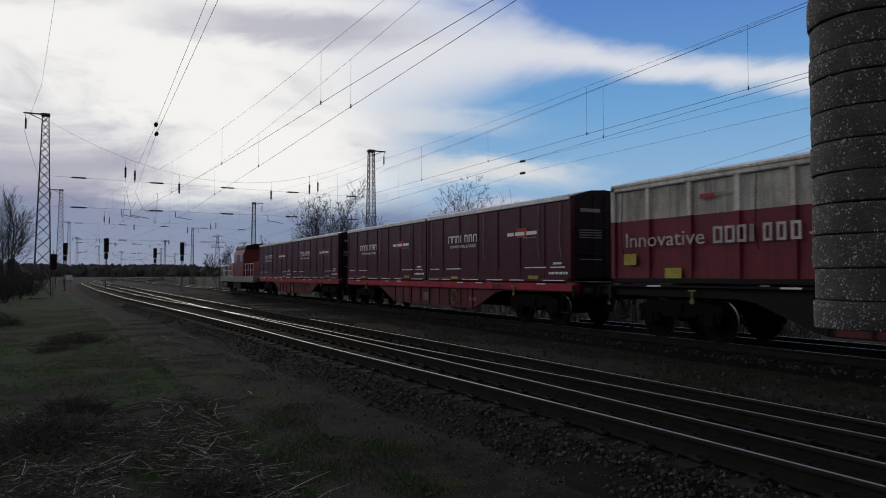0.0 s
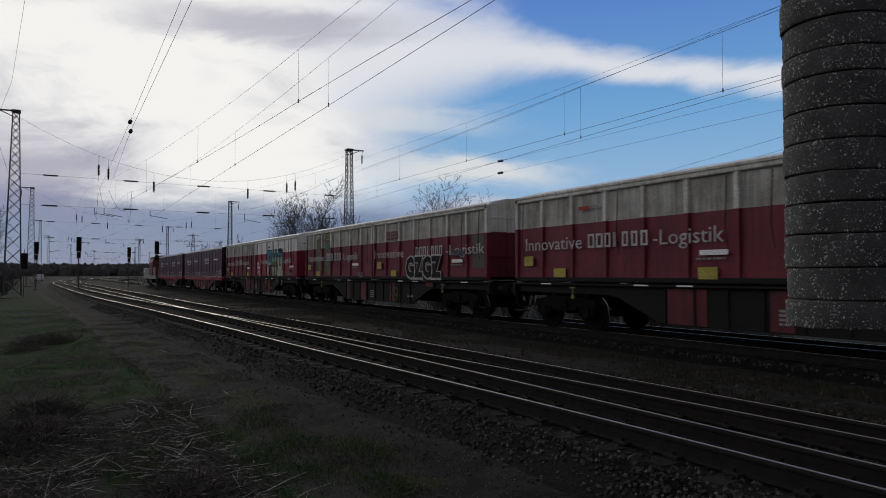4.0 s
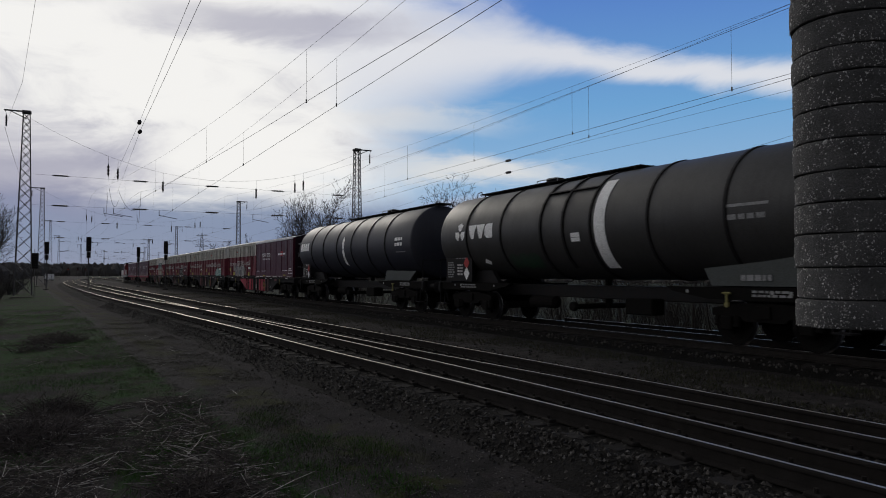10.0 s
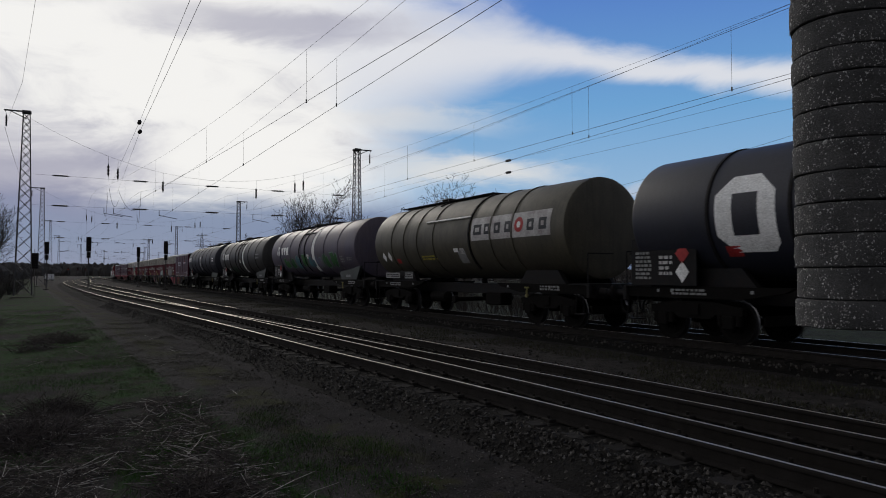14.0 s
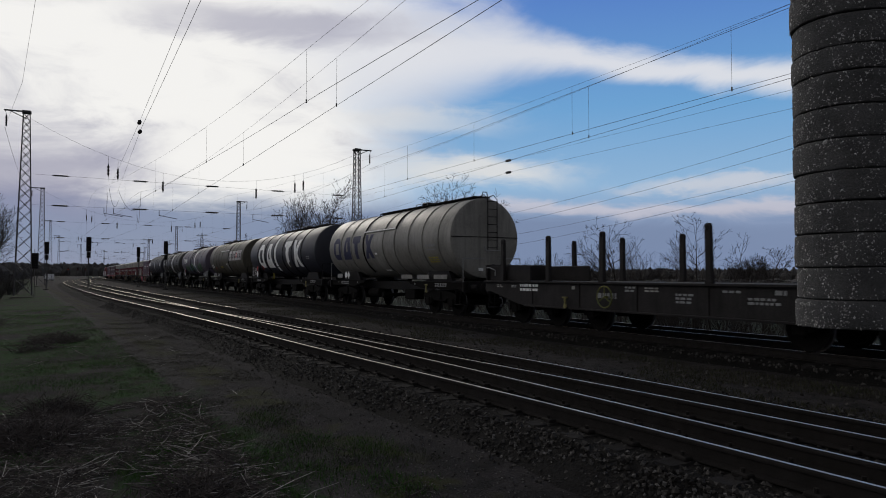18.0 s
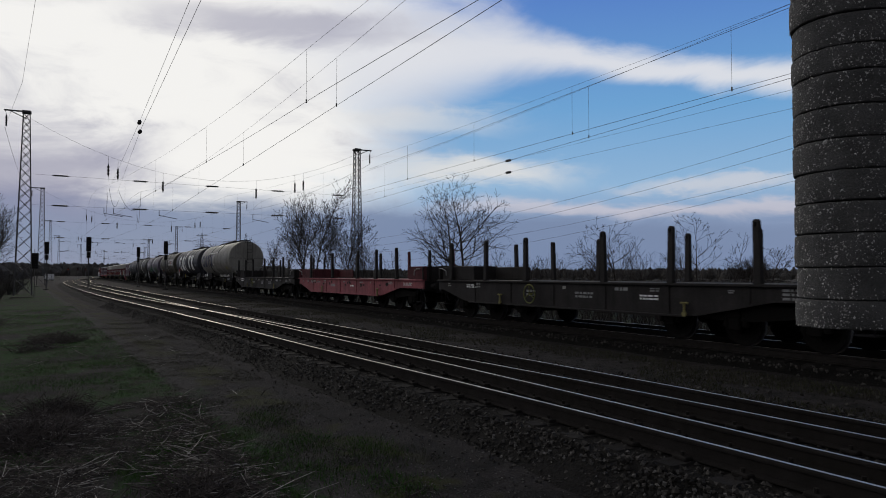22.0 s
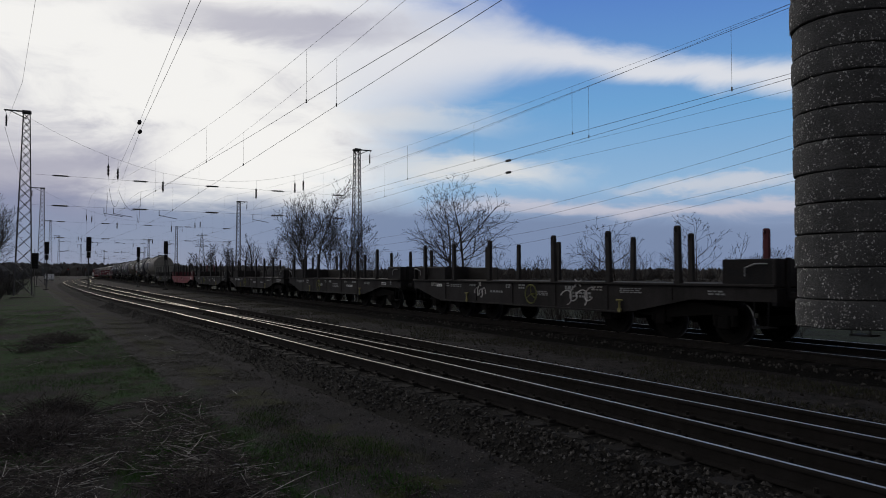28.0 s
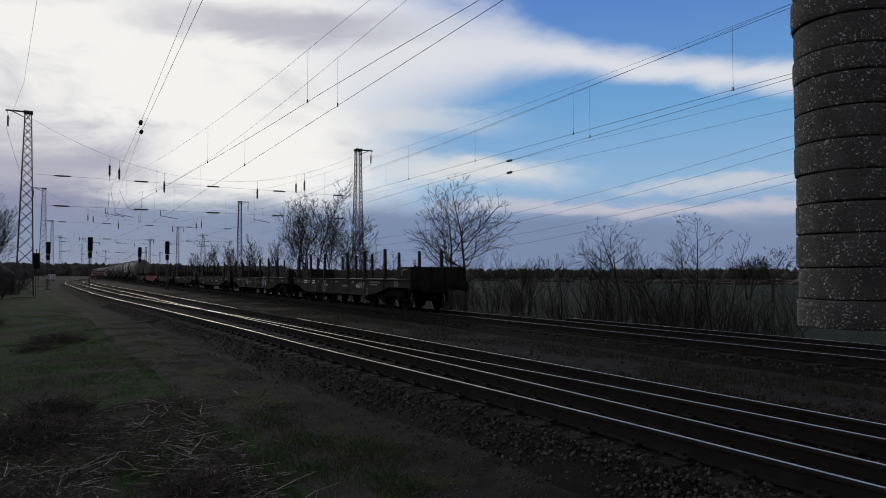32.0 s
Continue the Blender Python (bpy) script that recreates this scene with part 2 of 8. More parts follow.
MAT = dict(
    rail_top=surface("worn_rail_head", (0.66, 0.57, 0.46), 0.45, 1.0, (0.36, 0.31, 0.25), 3.0, 0.5, 90, 0.05, 0.001),
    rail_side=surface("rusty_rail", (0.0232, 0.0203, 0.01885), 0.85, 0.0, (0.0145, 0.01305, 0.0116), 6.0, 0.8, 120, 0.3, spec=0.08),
    sleeper=surface("weathered_concrete_sleeper", (0.019, 0.017, 0.016), 0.9, 0.0, (0.012, 0.011, 0.010), 5.0, 0.8, 70, 0.4, random_tint=0.25, spec=0.08),
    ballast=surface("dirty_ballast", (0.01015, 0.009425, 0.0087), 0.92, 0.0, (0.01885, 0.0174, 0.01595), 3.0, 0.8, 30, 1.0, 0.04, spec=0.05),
    stone=surface("ballast_stone", (0.056, 0.052, 0.048), 0.85, 0.0, (0.02639, 0.0245, 0.02262), 8.0, 0.7, 60, 0.3, random_tint=0.65, island=True, spec=0.04),
    grit=surface("gravel_path", (0.062, 0.058, 0.056), 0.95, 0.0, (0.035, 0.032, 0.03), 1.5, 0.8, 40, 0.8, 0.02, spec=0.08),
    dull_grass=surface("dull_dry_grass", (0.036, 0.039, 0.021), 0.85, 0.0, (0.036, 0.032, 0.024), 0.9, 0.8, 20, 0.0, random_tint=0.5, island=True, spec=0.08),
    dark_brush=surface("wet_dark_brush", (0.085, 0.073, 0.068), 0.95, 0.0, (0.045, 0.038, 0.036), 4.0, 0.7, 40, 0.0, random_tint=0.5, island=True, spec=0.08),
    grass=surface("grass_blades", (0.025, 0.088, 0.011), 0.8, 0.0, (0.05, 0.066, 0.02), 0.6, 0.7, 20, 0.0, random_tint=0.5, island=True, spec=0.08),
    straw=surface("dead_stems", (0.34, 0.32, 0.295), 0.85, 0.0, (0.13, 0.12, 0.105), 4.0, 0.7, 40, 0.0, random_tint=0.6, island=True),
    brush=surface("dead_brush", (0.115, 0.098, 0.086), 0.95, 0.0, (0.05, 0.042, 0.037), 4.0, 0.7, 40, 0.0, random_tint=0.5, island=True, spec=0.08),
    concrete=surface("exposed_aggregate_concrete", (0.078, 0.077, 0.077), 0.9, 0.0, (0.040, 0.040, 0.041), 9.0, 0.8, 150, 0.7, 0.008),
    pebble=surface("pebbles", (0.36, 0.355, 0.35), 0.7, 0.0, (0.16, 0.15, 0.135), 30.0, 0.7, 200, 0.2, 0.002, random_tint=0.7, island=True),
    steel=surface("dark_painted_steel", (0.085, 0.083, 0.088), 0.6, 0.3, (0.04, 0.03, 0.025), 4.0, 0.6, 60, 0.2, random_tint=0.1),
    wire=surface("catenary_wire", (0.11, 0.108, 0.105), 0.6, 0.3, None, 2.0, 0.3, 20, 0.0),
    porcelain=surface("brown_insulator", (0.022, 0.016, 0.014), 0.3, 0.0, None, 4.0, 0.4, 30, 0.0),
    black=surface("sooty_black_steel", (0.0116, 0.0116, 0.01305), 0.7, 0.1, (0.02175, 0.0174, 0.01595), 5.0, 0.7, 50, 0.3, spec=0.15),
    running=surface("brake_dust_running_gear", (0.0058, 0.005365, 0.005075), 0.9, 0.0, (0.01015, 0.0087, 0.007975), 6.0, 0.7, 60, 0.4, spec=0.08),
    tread=surface("wheel_tread", (0.25, 0.25, 0.26), 0.35, 1.0, None, 4.0, 0.4, 60, 0.1),
    cont_red=surface("faded_red_paint", (0.165, 0.014, 0.032), 0.6, 0.0, (0.095, 0.014, 0.024), 1.4, 0.7, 40, 0.12, 0.004, streaks=0.35),
    cont_white=surface("dirty_white_paint", (0.70, 0.69, 0.65), 0.7, 0.0, (0.40, 0.37, 0.32), 1.2, 0.8, 30, 0.12, 0.004, streaks=0.5),
    # grime streaks, plus shade between the ribs painted in as a darker white
    cont_recess=surface("grimy_shaded_white_panel", (0.48, 0.465, 0.43), 0.75, 0.0, (0.19, 0.175, 0.15), 1.0, 0.85, 30, 0.15, 0.004, streaks=0.6),
    grit_stone=surface("light_grit", (0.088, 0.083, 0.078), 0.9, 0.0, (0.05, 0.047, 0.045), 8.0, 0.7, 60, 0.2, random_tint=0.8, island=True),
    # burgundy end walls in shade: the darkness is put into the colour
    shaded_end=surface("shaded_container_end", (0.012, 0.006, 0.012), 0.55, 0.0, (0.018, 0.008, 0.012), 2.0, 0.6, 40, 0.1, spec=0.2),
    faded_white=surface("worn_white_lettering", (0.52, 0.51, 0.50), 0.65, 0.0, (0.24, 0.20, 0.20), 2.2, 0.8, 30, 0.0),
    beige=surface("beige_spray_paint", (0.42, 0.39, 0.32), 0.7, 0.0, (0.20, 0.22, 0.18), 3.0, 0.7, 30, 0.0),
    blue=surface("blue_spray_paint", (0.02, 0.12, 0.26), 0.6, 0.0, (0.02, 0.22, 0.24), 1.6, 0.9, 30, 0.0),
    mint=surface("pale_mint_spray_paint", (0.22, 0.38, 0.36), 0.7, 0.0, (0.14, 0.24, 0.24), 2.5, 0.8, 30, 0.0),
    haze_blue=surface("grey_blue_spray_paint", (0.13, 0.15, 0.22), 0.7, 0.0, (0.20, 0.14, 0.17), 3.0, 0.9, 30, 0.0),
    olive_yellow=surface("olive_yellow_spray_paint", (0.15, 0.14, 0.03), 0.7, 0.0, (0.08, 0.10, 0.03), 3.0, 0.9, 30, 0.0),
    spray_green=surface("leaf_green_spray_paint", (0.035, 0.14, 0.03), 0.6, 0.0, (0.02, 0.08, 0.035), 2.0, 0.8, 30, 0.0),
    spray_teal=surface("dusty_blue_spray_paint", (0.05, 0.16, 0.20), 0.6, 0.0, (0.08, 0.13, 0.15), 2.0, 0.8, 30, 0.0),
    pale_edge=surface("pale_spray_edge", (0.20, 0.27, 0.24), 0.7, 0.0, (0.13, 0.16, 0.15), 3.0, 0.7, 30, 0.0),
    frame_dull=surface("sooty_red_frame", (0.05, 0.008, 0.012), 0.7, 0.0, (0.03, 0.008, 0.009), 1.5, 0.8, 40, 0.1, streaks=0.4),
    burgundy=surface("burgundy_paint", (0.066, 0.0045, 0.018), 0.38, 0.0, (0.042, 0.004, 0.013), 1.6, 0.6, 40, 0.1, 0.003, streaks=0.25, spec=0.25),
    frame_red=surface("bright_red_frame", (0.38, 0.010, 0.038), 0.6, 0.0, (0.16, 0.008, 0.02), 1.5, 0.7, 40, 0.1, streaks=0.3),
    frame_wine=surface("dull_wine_red_frame", (0.12, 0.008, 0.015), 0.6, 0.0, (0.06, 0.008, 0.011), 1.5, 0.8, 40, 0.1, streaks=0.4),
    clean_red=surface("crimson_paint", (0.24, 0.014, 0.036), 0.5, 0.0, (0.17, 0.014, 0.03), 1.4, 0.6, 40, 0.1, 0.004, streaks=0.2),
    clean_white=surface("off_white_paint", (0.80, 0.79, 0.78), 0.55, 0.0, (0.62, 0.60, 0.57), 1.2, 0.7, 30, 0.1, 0.004, streaks=0.3),
    tarp=surface("grey_tarpaulin", (0.82, 0.82, 0.84), 0.6, 0.0, (0.55, 0.55, 0.57), 1.5, 0.6, 20, 0.2),
    white=surface("white_marking", (0.86, 0.86, 0.85), 0.6, 0.0, (0.68, 0.67, 0.65), 3.0, 0.7, 30, 0.0),
    grey=surface("grey_marking", (0.26, 0.26, 0.26), 0.6, 0.0, None, 3.0, 0.5, 30, 0.0),
    yellow=surface("yellow_paint", (0.42, 0.36, 0.05), 0.6, 0.0, (0.25, 0.2, 0.04), 3.0, 0.7, 30, 0.0),
    sign_red=surface("red_marking", (0.40, 0.03, 0.03), 0.6, 0.0, None, 3.0, 0.5, 30, 0.0),
    green=surface("green_spray_paint", (0.06, 0.13, 0.05), 0.7, 0.0, (0.10, 0.16, 0.09), 2.0, 0.7, 30, 0.0),
    teal=surface("teal_spray_paint", (0.03, 0.24, 0.20), 0.6, 0.0, (0.02, 0.10, 0.16), 1.2, 0.9, 30, 0.0),
    tank_black=surface("black_tank_paint", (0.019, 0.021, 0.034), 0.52, 0.0, (0.032, 0.032, 0.040), 1.2, 0.6, 40, 0.05, 0.003, streaks=0.2),
    tank_grey=surface("dark_grey_tank_paint", (0.040, 0.039, 0.038), 0.5, 0.0, (0.028, 0.026, 0.025), 1.2, 0.6, 40, 0.05, 0.003, streaks=0.25),
    tank_purple=surface("faded_violet_tank_paint", (0.084, 0.074, 0.112), 0.5, 0.0, (0.125, 0.10, 0.115), 0.9, 0.8, 40, 0.05, 0.003, streaks=0.3),
    tank_olive=surface("dirty_olive_tank_paint", (0.082, 0.073, 0.051), 0.55, 0.0, (0.05, 0.045, 0.035), 0.9, 0.8, 40, 0.06, 0.003, streaks=0.35),
    tank_silver=surface("dirty_silver_tank_paint", (0.26, 0.25, 0.225), 0.5, 0.1, (0.16, 0.15, 0.135), 0.9, 0.8, 40, 0.06, 0.003, streaks=0.35),
    ink=surface("dark_ink", (0.02, 0.022, 0.028), 0.6, 0.0, None, 3.0, 0.4, 30, 0.0),
    faded_grey=surface("pale_grey_panel", (0.30, 0.29, 0.27), 0.6, 0.0, (0.2, 0.19, 0.17), 3.0, 0.6, 30, 0.0),
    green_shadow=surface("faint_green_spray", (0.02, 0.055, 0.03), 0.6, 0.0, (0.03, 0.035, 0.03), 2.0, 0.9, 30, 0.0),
    shroud=surface("grey_green_cover_plate", (0.045, 0.052, 0.05), 0.6, 0.0, (0.05, 0.055, 0.05), 2.0, 0.7, 40, 0.1),
    lever_yellow=surface("worn_yellow_lever", (0.20, 0.18, 0.06), 0.6, 0.0, (0.12, 0.10, 0.03), 5.0, 0.8, 40, 0.0),
    navy=surface("navy_letter_paint", (0.022, 0.024, 0.075), 0.6, 0.0, None, 3.0, 0.5, 30, 0.0),
    flat_grey=surface("dirty_brown_wagon_paint", (0.025, 0.022, 0.0215), 0.7, 0.0, (0.015, 0.013, 0.0125), 1.6, 0.8, 40, 0.2, streaks=0.3, spec=0.2),
    dull_red=surface("dull_dark_red_paint", (0.10, 0.026, 0.032), 0.75, 0.0, (0.05, 0.018, 0.02), 1.5, 0.8, 40, 0.2, streaks=0.4, spec=0.2),
    flat_red=surface("faded_pink_red_wagon_paint", (0.31, 0.075, 0.092), 0.7, 0.0, (0.17, 0.055, 0.06), 1.5, 0.8, 40, 0.2, streaks=0.4),
    planks=surface("worn_deck_planks", (0.05, 0.042, 0.034), 0.9, 0.0, (0.03, 0.026, 0.022), 3.0, 0.7, 60, 0.3, random_tint=0.3),
    loco_red=surface("locomotive_red", (0.17, 0.02, 0.02), 0.45, 0.0, (0.11, 0.018, 0.018), 1.5, 0.6, 40, 0.1),
    glass=surface("dark_window_glass", (0.02, 0.022, 0.026), 0.08, 0.0, None, 1.0, 0.2, 10, 0.0),
    bark=surface("bare_twigs", (0.034, 0.027, 0.024), 0.9, 0.0, (0.02, 0.016, 0.015), 2.0, 0.7, 30, 0.3),
    leaf=surface("dull_leaves", (0.068, 0.066, 0.062), 0.9, 0.0, (0.085, 0.075, 0.070), 0.3, 0.7, 20, 0.0, random_tint=0.4, island=True, spec=0.08),
)


# ---- mesh tools ----
class Shape:
    """Collects faces for one mesh."""

    def __init__(self):
        self.v, self.f = [], []

    def add(self, verts, faces):
        n = len(self.v)
        self.v += [tuple(p) for p in verts]
        self.f += [tuple(n + i for i in q) for q in faces]
        return self

    def box(self, x0, x1, y0, y1, z0, z1):
        p = [(x, y, z) for z in (z0, z1) for y in (y0, y1) for x in (x0, x1)]
        return self.add(p, [(0, 2, 3, 1), (4, 5, 7, 6), (0, 1, 5, 4), (2, 6, 7, 3), (0, 4, 6, 2), (1, 3, 7, 5)])

    def slab(self, x0, x1, y0, y1, z0, z1, c=0.02):
        """A box with chamfered upright and level edges."""
        c = min(c, (x1 - x0) / 3, (y1 - y0) / 3, (z1 - z0) / 3)
        ring = lambda i, z: [(x0 + i + c, y0 + i, z), (x1 - i - c, y0 + i, z), (x1 - i, y0 + i + c, z), (x1 - i, y1 - i - c, z),
                             (x1 - i - c, y1 - i, z), (x0 + i + c, y1 - i, z), (x0 + i, y1 - i - c, z), (x0 + i, y0 + i + c, z)]
        return self.loft([ring(c, z0), ring(0, z0 + c), ring(0, z1 - c), ring(c, z1)])

    def loft(self, rings, caps=True, closed=True):
        n, k = len(rings[0]), len(rings)
        base = [p for r in rings for p in r]
        fs = []
        for i in range(k - 1):
            for j in range(n if closed else n - 1):
                a, b = i * n + j, i * n + (j + 1) % n
                fs.append((a, b, b + n, a + n))
        if caps:
            fs.append(tuple(reversed(range(n))))
            fs.append(tuple((k - 1) * n + j for j in range(n)))
        return self.add(base, fs)

    def prism(self, outline, a, b, axis="y"):
        """An outline carried along an axis. For y it is given as (x, z), for x as (y, z), for z as (x, y)."""
        put = {"y": lambda p, t: (p[0], t, p[1]), "x": lambda p, t: (t, p[0], p[1]), "z": lambda p, t: (p[0], p[1], t)}[axis]
        return self.loft([[put(p, a) for p in outline], [put(p, b) for p in outline]])

    def rod(self, p, q, r, r2=None, n=6, caps=True):
        p, q = Vector(p), Vector(q)
        d = (q - p).normalized()
        s = d.orthogonal().normalized()
        t = d.cross(s)
        r2 = r if r2 is None else r2
        ring = lambda c, rr: [c + (s * math.cos(2 * math.pi * i / n) + t * math.sin(2 * math.pi * i / n)) * rr for i in range(n)]
        return self.loft([ring(p, r), ring(q, r2)], caps)

    def path(self, pts, r, n=5):
        for a, b in zip(pts, pts[1:]):
            self.rod(a, b, r, n=n)
        return self

    def turned(self, profile, centre, axis="z", n=24):
        """A profile of (radius, along) turned round an axis through centre."""
        put = {"z": lambda c, s, a: (c, s, a), "y": lambda c, s, a: (c, a, s), "x": lambda c, s, a: (a, c, s)}[axis]
        o = Vector(centre)
        rings = [[o + Vector(put(r * math.cos(2 * math.pi * i / n), r * math.sin(2 * math.pi * i / n), a)) for i in range(n)] for r, a in profile]
        return self.loft(rings)

    def mesh(self, name, mats, smooth=False, pick=None):
        me = bpy.data.meshes.new(name)
        me.from_pydata(self.v, [], self.f)
        for mt in (mats if isinstance(mats, (list, tuple)) else (mats,)):
            me.materials.append(mt)
        if pick:
            me.polygons.foreach_set("material_index", [pick(p) for p in me.polygons])
        bm = bmesh.new()
        bm.from_mesh(me)
        if len(bm.faces) < 60000:
            bmesh.ops.recalc_face_normals(bm, faces=bm.faces)
        if smooth:
            for e in bm.edges:
                e.smooth = len(e.link_faces) != 2 or e.calc_face_angle(0) < 0.7
            for fc in bm.faces:
                fc.smooth = True
        bm.to_mesh(me)
        bm.free()
        return me


def part(name, shape, material, parent=None, label="", smooth=False, at=None):
    """One mesh object, under a thing or a part."""
    me = shape if isinstance(shape, bpy.types.Mesh) else shape.mesh(name, material, smooth)
    ob = new(name, me)
    if parent:
        ob.parent = parent
    if at:
        ob.location = at
    return tagged(ob, label)


def thing(name, at, label, category, group="", kind="", turn=0.0):
    ob = new(name)
    ob.empty_display_size = 0.3
    ob.matrix_basis = pose(*at, 0, 0, turn)
    return tagged(ob, label, category, group, kind)


FONT = []


def lettering(name, text, size, at, parent, material, turn=(90, 0, -90), label="", squeeze=1.0, lean=0.0, width=0.0, bold=0.0):
    """Flat letters in the built-in font, as a mesh, on the side that faces -x."""
    cu = bpy.data.curves.new(name, "FONT")
    cu.body, cu.size, cu.extrude, cu.align_x, cu.resolution_u, cu.shear = text, size, 0.002, "CENTER", 2, lean
    cu.offset = bold
    tmp = bpy.data.objects.new(name, cu)
    scene.collection.objects.link(tmp)
    me = bpy.data.meshes.new_from_object(tmp.evaluated_get(bpy.context.evaluated_depsgraph_get()))
    bpy.data.objects.remove(tmp)
    me.materials.clear()
    me.materials.append(material)
    if width:
        xs = [v.co.x for v in me.vertices]
        squeeze = width / (max(xs) - min(xs))
    me.transform(Matrix.Diagonal((squeeze, 1, 1, 1)))
    ob = new(name, me)
    ob.parent = parent
    ob.matrix_basis = pose(*at, *turn)
    return tagged(ob, label)


# ---- tracks ----
def track_b(y):
    """Centre of the nearest track across, at y along."""
    pts = ((-40, 6.05), (0, 5.85), (4, 5.79), (7, 5.68), (14, 5.30), (20, 5.08), (32, 4.45), (50, 3.4), (72, 2.5), (95, 1.9), (127, 1.2), (170, 1.6), (240, 6), (330, 18), (450, 42))
    return along(pts, y)


def track_a(y):
    pts = ((-40, 6.42), (0, 6.42), (5, 6.42), (10, 6.42), (22, 6.25), (32, 6.0), (56, 5.6), (102, 4.65), (143, 4.3), (180, 5.2), (240, 9.5), (330, 21), (450, 45))
    return along(pts, y)


def along(pts, y):
    for (a, p), (b, q), i in zip(pts, pts[1:], range(len(pts))):
        if y <= b:
            l = pts[i - 1] if i else (2 * a - b, 2 * p - q)
            r = pts[i + 2] if i + 2 < len(pts) else (2 * b - a, 2 * q - p)
            h = b - a
            m0, m1 = (q - l[1]) / (b - l[0]) * h, (r[1] - p) / (r[0] - a) * h
            t = min(1, max(0, (y - a) / h))
            return p * (2 * t**3 - 3 * t**2 + 1) + m0 * (t**3 - 2 * t**2 + t) + q * (3 * t**2 - 2 * t**3) + m1 * (t**3 - t**2)
    return pts[-1][1]


XC = 13.36          # centre of the straight far track


def track_c(y):
    return XC if y < 420 else XC + (y - 420) ** 2 * 0.0006


def steps(a, b, fine, far):
    ys, y = [], a
    while y < b:
        ys.append(y)
        y += fine if abs(y) < 60 else far
    return ys + [b]


RAIL = [(-0.034, -0.014), (-0.028, -0.003), (-0.019, 0.0), (0.019, 0.0), (0.028, -0.003), (0.034, -0.014), (0.034, -0.036), (0.009, -0.046), (0.009, -0.140), (0.07, -0.158),
        (0.07, -0.172), (-0.07, -0.172), (-0.07, -0.158), (-0.009, -0.140), (-0.009, -0.046), (-0.034, -0.036)]


def rail(name, centre, side, a, b, parent, label="", dull=None):
    s = Shape()
    rings = []
    for y in steps(a, b, 1.0, 8.0):
        c = centre(y) + side
        rings.append([(c + px, y, pz) for px, pz in RAIL])
    s.loft(rings)
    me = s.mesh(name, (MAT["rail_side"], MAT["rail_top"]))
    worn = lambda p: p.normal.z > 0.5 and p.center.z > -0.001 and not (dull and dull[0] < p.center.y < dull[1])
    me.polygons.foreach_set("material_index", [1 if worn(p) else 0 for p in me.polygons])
    return part(name, me, None, parent, label)


def build_track(name, centre, a, b, label):
    t = thing(name, (0, 0, 0), label, "railway track", kind="structure")
    for side in (-0.7535, 0.7535):
        rail("rail", centre, side, a, b, t, dull=(22.5, 31.5) if name == "track_2" and side > 0 else None)
    return t


GROUND_Z = -0.42


def ground_height(x, y):
    """Height of the earth: a low shoulder along the near tracks, flat beyond."""
    n = noise.noise((x * 0.35, y * 0.35, 0.0)) * 0.05 + noise.noise((x * 1.3, y * 1.3, 5.0)) * 0.02
    d = x - track_b(max(-40, min(440, y)))
    z = GROUND_Z + n
    if d < -3.0:
        z -= min(0.12, (-3.0 - d) * 0.04)
    if -40 < y < 440:
        far = x - track_c(y)
        if d > -1.2 and far < 2.6:
            z = -0.36 + n * 0.6
        if far > 3.0:
            z -= min(1.3, (far - 3.0) * 0.16)
    return z


def make_ground():
    s = Shape()
    xs = [-3000, -1200, -500, -200, -90, -40, -22] + [-14 + 0.5 * i for i in range(75)] + [24, 26, 29, 33, 40, 55, 90, 180, 400, 1000, 3000]
    ys = [-3000, -900, -200, -60, -25, -10] + [-6 + 0.5 * i for i in range(92)] + [41, 43, 46, 50, 55, 60, 67, 75, 85, 100, 120, 150, 190, 240, 300, 380, 480, 700, 1200, 3000]
    vs = [(x, y, ground_height(x, y)) for y in ys for x in xs]
    n = len(xs)
    s.add(vs, [(j * n + i, j * n + i + 1, j * n + n + i + 1, j * n + n + i) for j in range(len(ys) - 1) for i in range(n - 1)])
    me = s.mesh("ground", ground_material(), smooth=True)
    tagged(new("ground", me), "dark winter grass, bare earth and gravel path beside the rails", "ground", kind="structure")


